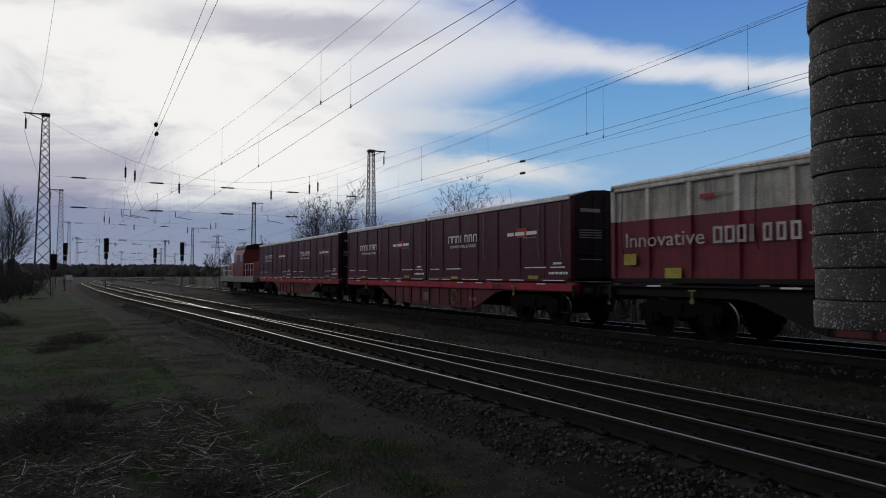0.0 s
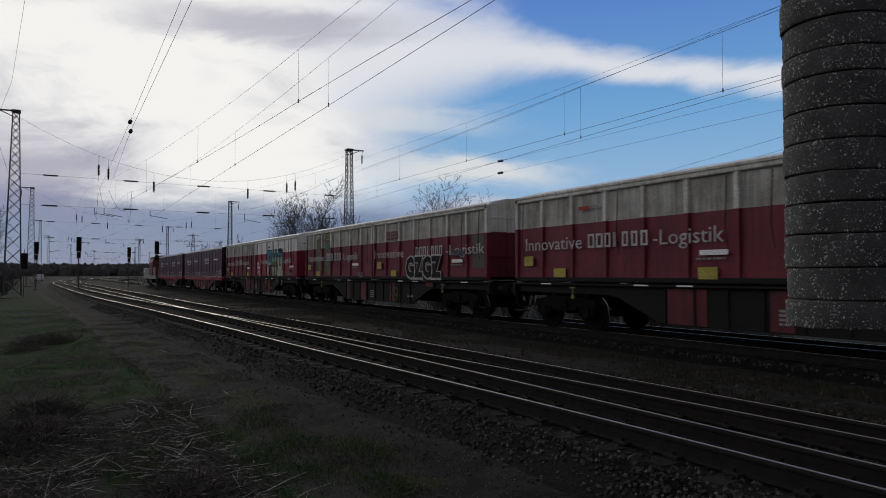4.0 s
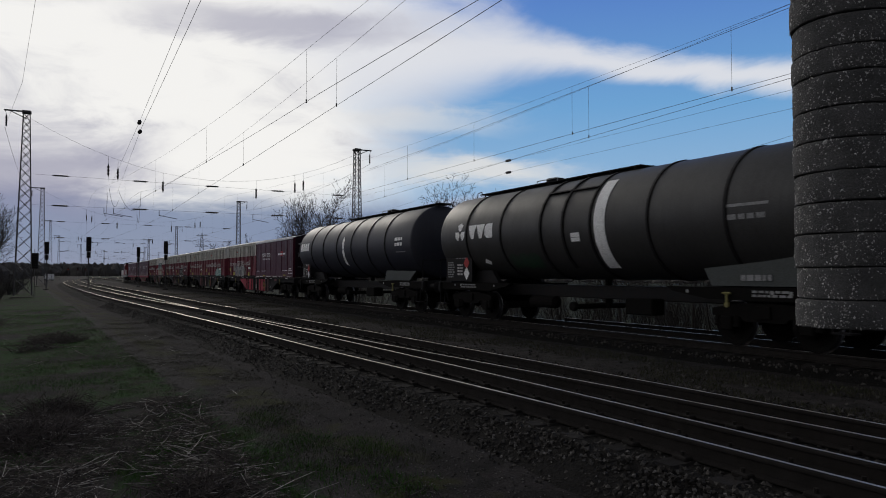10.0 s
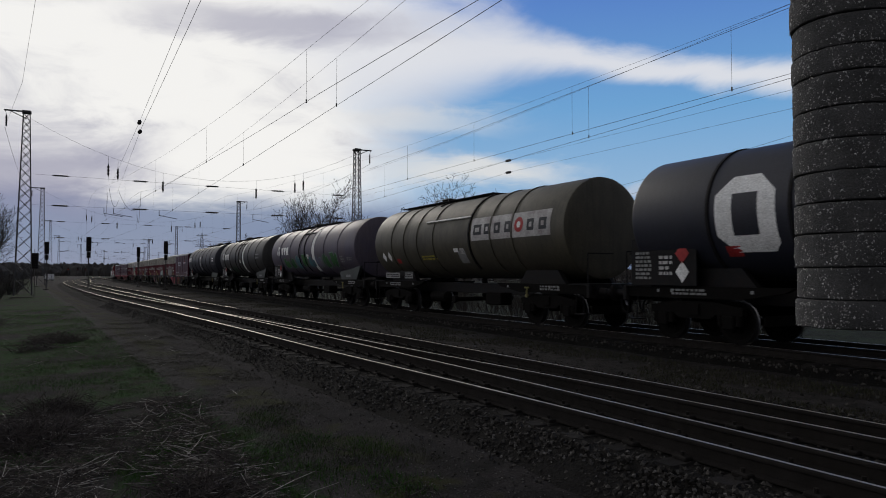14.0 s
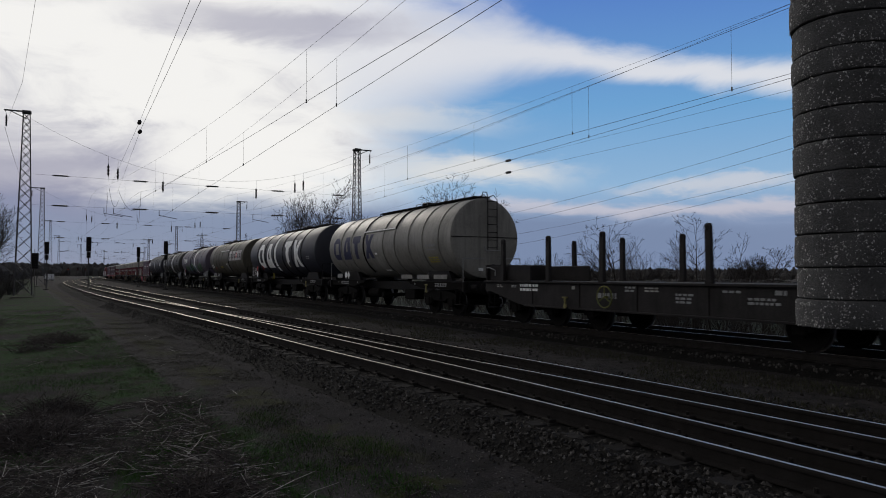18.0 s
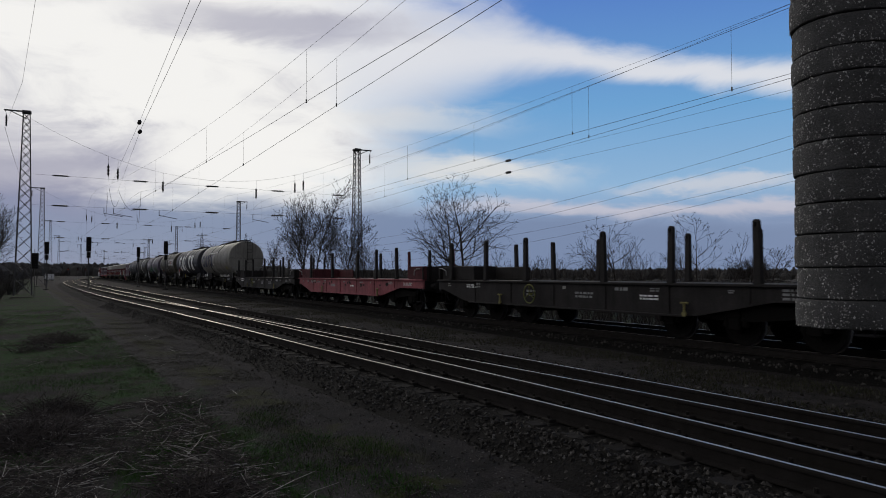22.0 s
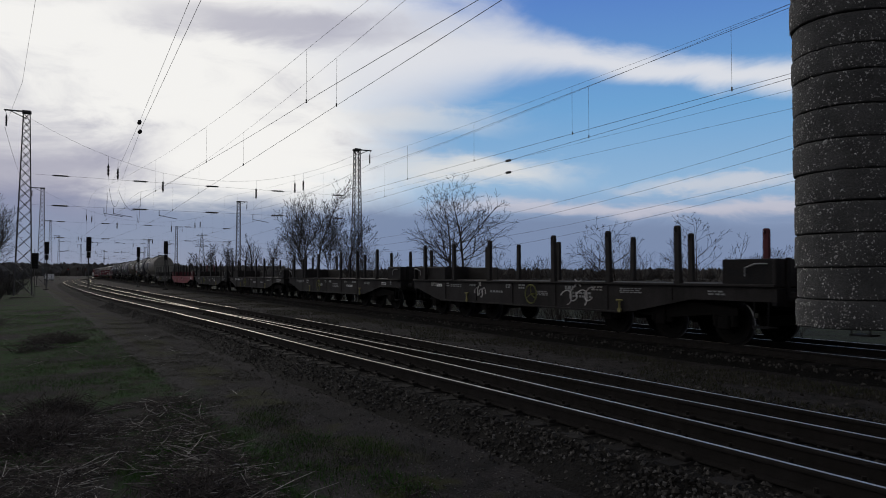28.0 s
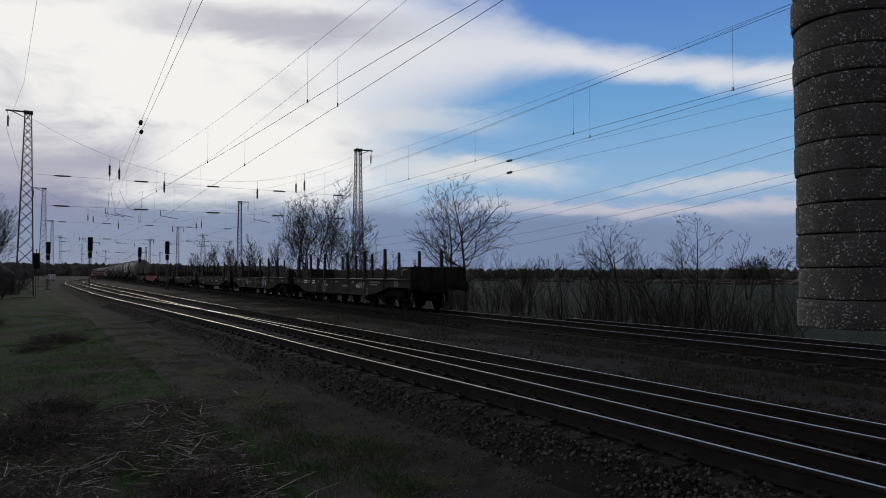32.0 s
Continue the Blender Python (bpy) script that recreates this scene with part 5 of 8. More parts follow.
def placard(w, y, z0, z1, width, rich=True):
    s = Shape().box(-1.24, -1.21, y - width / 2, y + width / 2, z0, z1)
    p = part("data_board", s, MAT["black"], w, "dark board with small white markings")
    h = z1 - z0
    bars(p, -1.242, y + width * 0.30, z0 + h * 0.42, width * 0.26, h * 0.62, 7, "grey")
    bars(p, -1.242, y - width * 0.05, z0 + h * 0.42, width * 0.20, h * 0.45, 4, "faded_white")
    bars(p, -1.242, y - width * 0.10, z1 - h * 0.12, width * 0.42, h * 0.13, 2, "faded_white")
    k = min(0.24, h * 0.24)
    for dy, dz, mat in ((0.30, 0.28, "white"), (0.30, 0.66, "sign_red")):
        c, z = y - width * dy, z0 + h * dz
        part("hazard_diamond", Shape().prism([(c - k * 0.8, z), (c, z + k), (c + k * 0.8, z), (c, z - k)], -1.25, -1.24, "x"), MAT[mat], p, "hazard diamond")


def patch(w, L, r, q, z, wide, high, mat, name="marking"):
    """A painted rectangle; q is its start behind the front of the shell, z its foot above the axis along the skin."""
    part(name, skin_outline([(L - q, z), (L - q - wide, z), (L - q - wide, z + high), (L - q, z + high)], r), MAT[mat], w)


def skin_bars(w, L, r, q, z, wide, high, rows, mat="grey"):
    """Small unreadable lines on the shell."""
    for k in range(rows):
        a = q
        zz = z + high * k / rows
        while a < q + wide - 0.1:
            n = min(q + wide - a, BARS.uniform(0.12, 0.3))
            patch(w, L, r, a, zz, n, high / rows * 0.6, mat)
            a += n + 0.05


def cladding(w, L, r, q0, q1, arc, mat, low):
    """A raised sleeve round the manhole with its rain strip."""
    part("cladding_gutter", skin(L - q1, L - q0, arc, arc + 2, r, 0.06, 2), MAT[mat], w, "pale rain strip" if mat == "white" else "")
    for q, a0 in zip((q0, q1), low):
        part("cladding_edge", skin(L - q - 0.04, L - q + 0.04, a0, 80, r, 0.045), MAT["black"], w)


def deco_gatx_black(w, L, r):
    blocks(w, r, [L - 0.75 - k * 0.36 for k in range(4)], -0.02, 0.40, 0.29, "white", 0.05)
    y = L - 7.3
    part("stripe", skin_outline([(y + 0.13, -0.08), (y - 0.13, -0.08), (y - 0.13, 0.36), (y, 0.50), (y + 0.13, 0.36)], r), MAT["white"], w)
    part("stripe", skin_outline([(y + 0.13, -0.85), (y - 0.13, -0.97), (y - 0.13, -0.11), (y + 0.13, -0.11)], r), MAT["white"], w)
    placard(w, L - 1.0, 1.26, 2.1, 1.3)
    skin_bars(w, L, r, 13.2, -0.15, 0.7, 0.42, 2, "white")
    patch(w, L, r, 13.2, -0.42, 0.9, 0.04, "grey")
    part("shroud", Shape().prism([(-L + 3.6, 1.25), (-L + 1.2, 1.25), (-L + 0.6, 1.62), (-L + 3.4, 1.66)], -1.12, -1.0, "x"), MAT["shroud"], w)


def deco_vtg(w, L, r, q=0.0):
    c = L - 1.68 - q
    for k in range(3):      # three-part emblem
        a = math.pi / 2 + k * 2 * math.pi / 3
        o = [(c + 0.31 * math.cos(a - 0.62), 0.10 + 0.31 * math.sin(a - 0.62)), (c + 0.33 * math.cos(a), 0.10 + 0.33 * math.sin(a)), (c + 0.31 * math.cos(a + 0.62), 0.10 + 0.31 * math.sin(a + 0.62)),
             (c + 0.09 * math.cos(a + 0.85), 0.10 + 0.09 * math.sin(a + 0.85)), (c + 0.09 * math.cos(a - 0.85), 0.10 + 0.09 * math.sin(a - 0.85))]
        part("emblem", skin_outline(o, r), MAT["white"], w)
    for k in range(3):      # plain slanted wedges
        y, z0, z1 = L - 2.42 - q - k * 0.51, -0.14, 0.32
        o = [(y + 0.02, z0), (y - 0.14, z0), (y - 0.30, z1), (y + 0.20, z1)] if k < 2 else [(y + 0.20, z0 + 0.1), (y + 0.08, z0), (y - 0.26, z0), (y - 0.24, z1), (y + 0.08, z1), (y + 0.20, z1 - 0.1)]
        part("emblem", skin_outline(o, r), MAT["white"], w)
    part("stripe", band(L - 8.66, r, 0.40, 0.012, 130, 232), MAT["white"], w)
    cladding(w, L, r, 6.2, 7.2, 41, "black", (-50, -50))
    part("cladding_gutter", skin(L - 8.3, L - 6.2, 41, 42.5, r, 0.05, 2), MAT["black"], w)
    patch(w, L, r, 7.5, -0.44, 0.36, 0.11, "white")
    patch(w, L, r, 7.5, -0.32, 0.36, 0.12, "white")
    placard(w, L - 1.25, 1.26, 2.2, 1.75)
    part("shroud", Shape().prism([(-L + 3.0, 1.25), (-L + 1.0, 1.25), (-L + 0.5, 1.9), (-L + 1.7, 1.75), (-L + 3.2, 1.62)], -1.14, -1.0, "x"), MAT["shroud"], w)
    bars(w, -1.17, -L + 1.9, 1.42, 0.7, 0.2, 1, "grey")


def deco_vtg_black(w, L, r):
    deco_vtg(w, L, r)
    patch(w, L, r, 12.45, 0.06, 1.0, 0.06, "grey")
    skin_bars(w, L, r, 12.5, -0.2, 0.9, 0.18, 1)
    part("marking", skin_outline([(L - 2.8, -1.0), (L - 3.1, -1.1), (L - 3.2, -0.95), (L - 2.95, -0.85)], r), MAT["white"], w)
    for k in range(3):
        part("graffiti", skin_outline(blob(L - 4.6 - k * 0.5, -1.0, 0.6, 0.6, 0.1, 10), r), MAT["green_shadow"], w)


def deco_vtg_purple(w, L, r):
    deco_vtg(w, L, r, 0.3)
    shapes = (((0.0, -0.55), (0.10, -0.05), (0.45, 0.0), (0.40, -0.22), (1.05, -0.2), (1.12, -0.62), (0.5, -0.72)),
              ((0.0, -0.1), (0.30, -0.02), (0.42, -0.42), (0.62, -0.05), (1.0, -0.12), (1.02, -0.68), (0.30, -0.74), (0.05, -0.4)),
              ((0.0, -0.25), (0.15, 0.04), (0.52, 0.10), (0.60, -0.08), (0.85, -0.05), (1.1, -0.62), (0.8, -0.78), (0.22, -0.74)),
              ((0.0, 0.12), (0.62, 0.14), (0.72, -0.06), (0.95, 0.10), (1.15, -0.02), (1.0, -0.5), (0.72, -0.82), (0.55, -0.5), (0.2, -0.78), (0.1, -0.35), (0.22, -0.1)))
    q = 2.95
    for k in range(8):
        o = [(L - q - a, b - 0.30) for a, b in shapes[k % 4]]
        cx, cz = sum(p[0] for p in o) / len(o), sum(p[1] for p in o) / len(o)
        inner = [(cx + (a - cx) * 0.90, cz + (b - cz) * 0.88) for a, b in o]
        part("graffiti", skin_outline(o, r, 0.010), MAT["pale_edge"], w)
        part("graffiti", skin_outline(inner, r, 0.018), MAT[("spray_green", "spray_green", "spray_teal", "spray_green", "spray_teal", "haze_blue", "spray_green", "spray_green")[k]], w)
        q += 1.16 if k != 3 else 1.25
    skin_bars(w, L, r, 12.6, -0.75, 0.5, 0.4, 3)
    skin_bars(w, L, r, 13.5, -0.66, 0.7, 0.2, 2)


def deco_wascosa(w, L, r):
    a, b = L - 8.24, L - 12.5
    part("name_panel", skin(b, a, -8, 22, r, 0.007), MAT["faded_white"], w, "pale panel for a brand")
    for k in range(7):
        y = a - 0.40 - k * 0.585
        z, wd = -0.02, (0.24, 0.18, 0.17, 0.17, 0.19, 0.17, 0.18)[k]
        if k == 4:
            part("emblem", skin_outline(blob(y, z + 0.2, 0.46, 0.46, 0, 14, 2.0), r, 0.012), MAT["sign_red"], w)
            part("emblem", skin_outline(blob(y, z + 0.2, 0.2, 0.2, 0, 10, 2.0), r, 0.016), MAT["white"], w)
        else:
            o = [(y + wd, z), (y - wd, z), (y - wd, z + 0.34), (y + wd, z + 0.34)]
            part("emblem", skin_outline(o, r, 0.012), MAT["ink"], w)
            o = [(y + wd - 0.11, z + 0.10), (y - wd + 0.11, z + 0.10), (y - wd + 0.11, z + 0.24), (y + wd - 0.11, z + 0.24)]
            part("emblem", skin_outline(o, r, 0.016), MAT["faded_white"], w)
    cladding(w, L, r, 4.9, 8.1, 24, "white", (60, -50))
    patch(w, L, r, 7.2, -1.0, 0.5, 0.5, "grey")
    patch(w, L, r, 6.95, -0.55, 0.3, 0.14, "white")
    patch(w, L, r, 7.35, -0.62, 0.3, 0.2, "faded_white")
    skin_bars(w, L, r, 4.4, -0.80, 1.2, 0.22, 2, "yellow")
    patch(w, L, r, 2.1, -0.92, 0.34, 0.22, "sign_red")
    for q in (0.82, 1.36):
        o = [(L - q, -0.6), (L - q - 0.18, -0.38), (L - q - 0.36, -0.6), (L - q - 0.18, -0.82)]
        part("hazard_diamond", skin_outline(o, r), MAT["white"], w)
    plate(w, -1.2, L - 1.55, 1.45, 1.35, 0.22, "grey", "data_board")
    plate(w, -1.2, L - 3.05, 1.46, 0.7, 0.26, "grey", "data_board")
    bars(w, -1.205, L - 3.05, 1.48, 0.6, 0.2, 3, "black")
    bars(w, -1.205, L - 1.55, 1.45, 1.2, 0.14, 2, "black")


def big_mark(w, L, r, q, wide, z0, z1, mat, back, kind):
    """One huge painted mark as a plain bevelled shape with a plain hole."""
    y, c = L - q, 0.28 * wide
    flip = lambda o: [(y - a, b) for a, b in o]
    if kind == "ring":
        o = ((0, z0 + c), (c, z0), (wide - c * 0.4, z0), (wide, z0 + c * 0.5), (wide, z1 - c), (wide - c, z1), (c, z1), (0, z1 - c))
        hole = ((0.3 * wide, z0 + c), (0.72 * wide, z0 + c), (0.72 * wide, z1 - c), (0.3 * wide, z1 - c))
    elif kind == "wedge":
        o = ((0, z0), (wide, z0), (0.78 * wide, z1), (0.30 * wide, z1))
        hole = ((0.40 * wide, z0 + 0.36 * (z1 - z0)), (0.62 * wide, z0 + 0.36 * (z1 - z0)), (0.55 * wide, z0 + 0.78 * (z1 - z0)), (0.48 * wide, z0 + 0.78 * (z1 - z0)))
    elif kind == "post":
        o = ((0.30 * wide, z0), (0.66 * wide, z0), (0.72 * wide, z1 - 0.3), (wide, z1 - 0.3), (wide, z1), (0, z1), (0, z1 - 0.3), (0.26 * wide, z1 - 0.3))
        hole = None
    else:
        m = (z0 + z1) / 2
        o = ((0, z0), (0.34 * wide, z0), (0.5 * wide, m - 0.25), (0.66 * wide, z0), (wide, z0), (0.70 * wide, m), (wide, z1), (0.66 * wide, z1), (0.5 * wide, m + 0.25), (0.34 * wide, z1), (0, z1), (0.30 * wide, m))
        hole = None
    part("emblem", skin_outline(flip(o), r), MAT[mat], w)
    if hole:
        part("emblem", skin_outline(flip(hole), r, 0.014), MAT[back], w)


def deco_gatx_big(w, L, r):
    for q, wide, kind in ((2.69, 1.4, "ring"), (4.65, 1.45, "wedge"), (8.85, 1.4, "post"), (10.6, 1.5, "cross")):
        big_mark(w, L, r, q, wide, -0.92, 0.72, "white", "tank_black", kind)
    part("stripe", band(L - 6.82, r, 0.38, 0.012, 130, 228), MAT["white"], w)
    part("stripe_gap", skin(L - 7.05, L - 6.6, -34, -32.5, r, 0.016, 2), MAT["black"], w)
    placard(w, L - 1.05, 1.24, 2.33, 1.95)
    patch(w, L, r, 2.8, -1.02, 0.36, 0.26, "sign_red")
    for k in range(4):
        part("graffiti", skin_outline(blob(L - 7.5 - k * 0.75, -0.85, 0.7, 0.55, 0.1, 12, 2.2), r), MAT["tank_grey"], w)
    skin_bars(w, L, r, 13.1, -0.45, 0.6, 0.2, 2)
    part("yellow_bar", Shape().rod((-1.2, L - 5.65, 1.55), (-1.2, L - 5.5, 1.18), 0.022).rod((-1.2, L - 5.95, 1.55), (-1.2, L - 5.8, 1.18), 0.022).rod((-1.2, L - 5.6, 1.38), (-1.2, L - 5.9, 1.38), 0.018), MAT["yellow"], w)


def deco_gatx_silver(w, L, r):
    for q, wide, kind in ((0.98, 0.98, "ring"), (2.25, 1.05, "wedge"), (3.5, 0.92, "post"), (4.95, 0.95, "cross")):
        big_mark(w, L, r, q, wide, -0.62, 0.46, "navy", "tank_silver", kind)
    cladding(w, L, r, 4.85, 8.1, 22, "white", (-55, 22))
    patch(w, L, r, 6.05, -1.2, 0.55, 0.65, "faded_grey")
    patch(w, L, r, 6.0, -0.46, 0.26, 0.09, "white")
    patch(w, L, r, 6.2, -1.32, 0.6, 0.08, "white")
    skin_bars(w, L, r, 10.85, -0.28, 0.75, 0.16, 1)
    patch(w, L, r, 10.85, -0.42, 0.75, 0.05, "grey")
    skin_bars(w, L, r, 10.85, -0.92, 0.78, 0.28, 3, "yellow")
    for q in (1.85, 2.2):
        o = [(L - q, 1.46), (L - q - 0.17, 1.27), (L - q - 0.34, 1.46), (L - q - 0.17, 1.66)]
        part("hazard_diamond", Shape().prism(o, -1.2, -1.19, "x"), MAT["white"], w)
    plate(w, -1.19, L - 1.2, 1.42, 0.7, 0.2, "grey", "data_board")
    for k in range(3):
        plate(w, -1.19, -L + 1.6 + k * 1.4, 1.40, 1.0, 0.16, "tank_silver", "cover_plate", 0.02)
    part("end_seam", Shape().box(-1.40, 1.40, -L + 0.45 - 0.055, -L + 0.6, ZT + 0.02, ZT + 0.045), MAT["black"], w)
    part("marking", Shape().box(-0.3, -0.12, -L + 0.38, -L + 0.42, 1.62, 1.72), MAT["white"], w)


VTG_BANDS = (2.1, 4.15, 6.2, 8.3, 10.3, 12.45)
tank_wagon(101.25, 82.4, "tank_black", "glossy black tank wagon with white marks and bands", (2.5, 4.4, 6.4, 8.35, 10.3, 12.2), (5.1, 14.9), deco_gatx_black, overhang=0.85)
tank_wagon(82.4, 63.85, "tank_grey", "dark grey tank wagon with white emblem and ring stripe", VTG_BANDS, (1.2, 9.0), deco_vtg_black, overhang=0.85)
tank_wagon(63.85, 44.85, "tank_purple", "faded violet tank wagon with green graffiti and white ring stripe", (2.35, 4.35, 6.4, 8.4, 10.4, 12.45), (1.2, 9.8), deco_vtg_purple, overhang=0.85, cuts=(0.3, 0.55), bulge=0.14)
tank_wagon(44.85, 27.65, "tank_olive", "dirty olive tank wagon with a pale name panel", (1.9, 3.05, 4.2, 5.5, 9.4, 10.6), (0.6, 7.9), deco_wascosa, overhang=0.85, cuts=(0.2, 0.55), bulge=0.08)
tank_wagon(27.65, 8.75, "tank_black", "black tank wagon with huge white blocks and ring stripe", (2.5, 4.4, 6.5, 8.5, 10.4, 12.3), (5.1, 13.6), deco_gatx_big, overhang=0.85)
tank_wagon(8.75, -7.75, "tank_silver", "dirty silver tank wagon with navy blocks and pale rain strip", (2.0, 3.3, 6.95, 8.1, 9.4, 10.6, 11.87), (4.3, 12.6), deco_gatx_silver, overhang=0.75, cuts=(0.3, 0.45), bulge=0.04, ladder=True)


# ---- stake flats ----
def stake_mesh(h):
    s = Shape()
    ring = lambda a, b, z: [(-a, -b, z), (a, -b, z), (a, b, z), (-a, b, z)]
    s.loft([ring(0.055, 0.072, 0), ring(0.05, 0.066, h - 0.15)])
    for k in (-1, 1):       # an eye for the lashing chain in the rounded head
        s.loft([[(x, k * 0.047 + dy, z) for x, dy in ((-c, -0.019), (c, -0.019), (c, 0.019), (-c, 0.019))] for c, z in ((0.05, h - 0.15), (0.045, h - 0.05))])
    s.loft([ring(0.045, 0.066, h - 0.05), ring(0.04, 0.058, h - 0.02), ring(0.03, 0.036, h)])
    s.box(-0.07, 0.06, -0.085, 0.085, -0.02, 0.05)
    return s


STAKE = {m: stake_mesh(1.285).mesh("stake", MAT[m]) for m in ("flat_grey", "dull_red")}
PLANK = Shape().slab(-1.3, 1.3, -0.19, 0.19, 1.235, 1.285, 0.01).mesh("deck_plank", MAT["planks"])


def stake_flat(index, front, back, mat, last=False):
    ya, yb = place_vehicle(front), place_vehicle(back)
    mid, half = (ya + yb) / 2, (ya - yb) / 2
    names = {"flat_grey": "grimy brown six-axle flat wagon with upright stakes, empty", "flat_red": "faded pinkish-red six-axle flat wagon with upright stakes, empty"}
    w = thing("stake_wagon", (XC, mid, 0), "last flat wagon with upright stakes, empty, carrying white tail lamps" if last else names[mat], "wagon", "wagons of the train")
    rnd = random.Random(40 + index)
    e = half - 0.62
    belly = [(-e, 1.24), (-e, 0.945), (-5.75, 0.945), (-3.95, 0.60), (-3.6, 0.57), (5.7, 0.57), (6.0, 0.60), (7.5, 0.945), (e, 0.945), (e, 1.24)]
    for side in (-1, 1):
        part("side_sill", Shape().prism(belly, *sorted((side * 1.20, side * 1.26)), "x"), MAT[mat], w)
        part("sill_flange", Shape().slab(*sorted((side * 1.18, side * 1.34)), -e, e, 1.235, 1.295, 0.012), MAT[mat], w)
        part("lower_flange", Shape().slab(*sorted((side * 1.14, side * 1.30)), -3.6, 5.7, 0.54, 0.59, 0.01), MAT[mat], w)
        for q in (-5.2, -3.1, -1.0, 1.1, 3.2, 5.3):
            part("stiffener", Shape().box(*sorted((side * 1.26, side * 1.285)), q - 0.02, q + 0.02, 0.61 if q > -4 else 0.90, 1.23), MAT[mat], w)
        if index == 1:
            spots = (-5.5, -3.33, -1.17, 2.25, 5.67) if side < 0 else (-5.72, -3.55, -1.48, 1.95, 5.3)
        else:
            spots = (-5.4, -3.15, -0.97, 2.4, 4.65, 6.87) if side < 0 else (-5.75, -3.58, -1.42, 2.08, 4.35, 6.52)
        for q in spots:
            m = "dull_red" if rnd.random() < (0.3 if mat == "flat_red" else 0.0) or (index, side, q) == (5, 1, -5.75) else "flat_grey"
            part("stake", STAKE[m], None, w, at=(side * 1.275, q + (-0.12 if index == 0 else 0.0) + rnd.uniform(-0.04, 0.04), 1.30)).rotation_euler = (rnd.uniform(-0.015, 0.015), rnd.uniform(-0.02, 0.02), 0)
        part("brake_platform_side", Shape().slab(*sorted((side * 1.10, side * 1.27)), -e, -e + 1.25, 1.24, 1.80, 0.015), MAT["dull_red" if mat == "flat_red" else "black"], w)
        # low side boards kept by the front end
        part("side_board", Shape().slab(*sorted((side * 1.12, side * 1.17)), e - 2.3, e - 0.12, 1.29, 1.76, 0.015), MAT["dull_red" if mat == "flat_red" else mat], w)
    part("centre_sill", Shape().slab(-0.3, 0.3, -e, e, 0.75, 1.2, 0.02), MAT["black"], w)
    for k in (-1, 1):
        part("end_board", Shape().slab(-1.28, 1.28, *sorted((k * e, k * (e - 0.09))), 1.24, 1.80, 0.02), MAT["dull_red" if mat == "flat_red" and k > 0 else "flat_grey"], w)
        for x in (-0.95, -0.32, 0.32, 0.95):
            part("end_board_post", Shape().slab(x - 0.05, x + 0.05, *sorted((k * e, k * (e + 0.06))), 1.05, 1.82, 0.01), MAT["black"], w)
        sh = Shape().path([(-1.33, k * (e - 0.15), 1.70), (-1.36, k * (e - 0.40), 1.70), (-1.33, k * (e - 0.65), 1.62), (-1.33, k * (e - 0.66), 1.45)], 0.015)
        part("grab_rail", sh, MAT["grey"], w)
    n = int(2 * e / 0.40)
    for i in range(n):
        part("deck_plank", PLANK, None, w, at=(0, -e + 0.2 + (2 * e - 0.4) * i / (n - 1), 0))
    for k in (-1, 1):
        add_bogie(w, k * (half - 3.75), three=True)
    end_gear(w, half)
    if mat != "flat_red":
        hand_wheel(w, -1.38, 0.0 if index == 5 else 2.1, 0.92, 0.27, "olive_yellow" if index != 6 else "grey")
    for q in (-3.6, 3.7):
        lever(w, -1.34, q, 0.86)
    for q in (5.6, 4.4, 2.1, -0.4, -2.3, -4.1, -6.3):
        if rnd.random() < 0.85:
            bars(w, -1.264, q + rnd.uniform(-0.2, 0.2), 1.10 - (0.15 if abs(q) < 3 else 0), rnd.uniform(0.4, 0.95), rnd.uniform(0.10, 0.26), rnd.choice((1, 2, 2, 3)), rnd.choice(("grey", "grey", "white")))
    for q in (7.0, 6.2, 5.1, 3.4, 1.3, 0.6, -1.6, -2.7, -4.8, -6.9):
        if rnd.random() < 0.75:
            bars(w, -1.264, q, 1.13, rnd.uniform(0.15, 0.5), rnd.uniform(0.08, 0.18), rnd.choice((1, 2)), rnd.choice(("grey", "faded_grey")))
    if mat == "flat_red":
        for k in range(22):
            s = blob(rnd.uniform(-7, 7), rnd.uniform(0.98, 1.14), rnd.uniform(0.08, 0.22), rnd.uniform(0.08, 0.16), 0, 7)
            part("rust_patch", Shape().prism(s, -1.266, -1.26, "x"), MAT["flat_grey"], w)
    if index == 5:
        for c, wide, tall in ((3.0, 0.30, 0.34), (-1.9, 0.62, 0.46)):     # looped scrawls
            s = Shape()
            for k in range(4):
                y, turn0 = c + wide * (0.75 - k * 0.5), rnd.uniform(0, 6.28)
                s.path([(-1.268, y + wide * 0.3 * math.cos(turn0 + 0.5 * i) - wide * 0.02 * i, 0.92 + tall * (0.16 + 0.04 * i) * math.sin(turn0 + 0.5 * i)) for i in range(11)], 0.02, 4)
            s.path([(-1.268, c + wide * 0.1, 0.92 + tall * 0.6), (-1.268, c - wide * 0.3, 0.92 + tall * 0.9)], 0.02, 4)
            s.path([(-1.268, c - wide * 0.3, 0.92 + tall * 0.55), (-1.268, c + wide * 0.1, 0.92 + tall * 0.95)], 0.02, 4)
            part("graffiti", s, MAT["faded_white"], w)
    if index == 6:
        lettering("graffiti", "AiN S", 0.40, (-1.268, -2.6, 0.86), w, MAT["faded_white"])
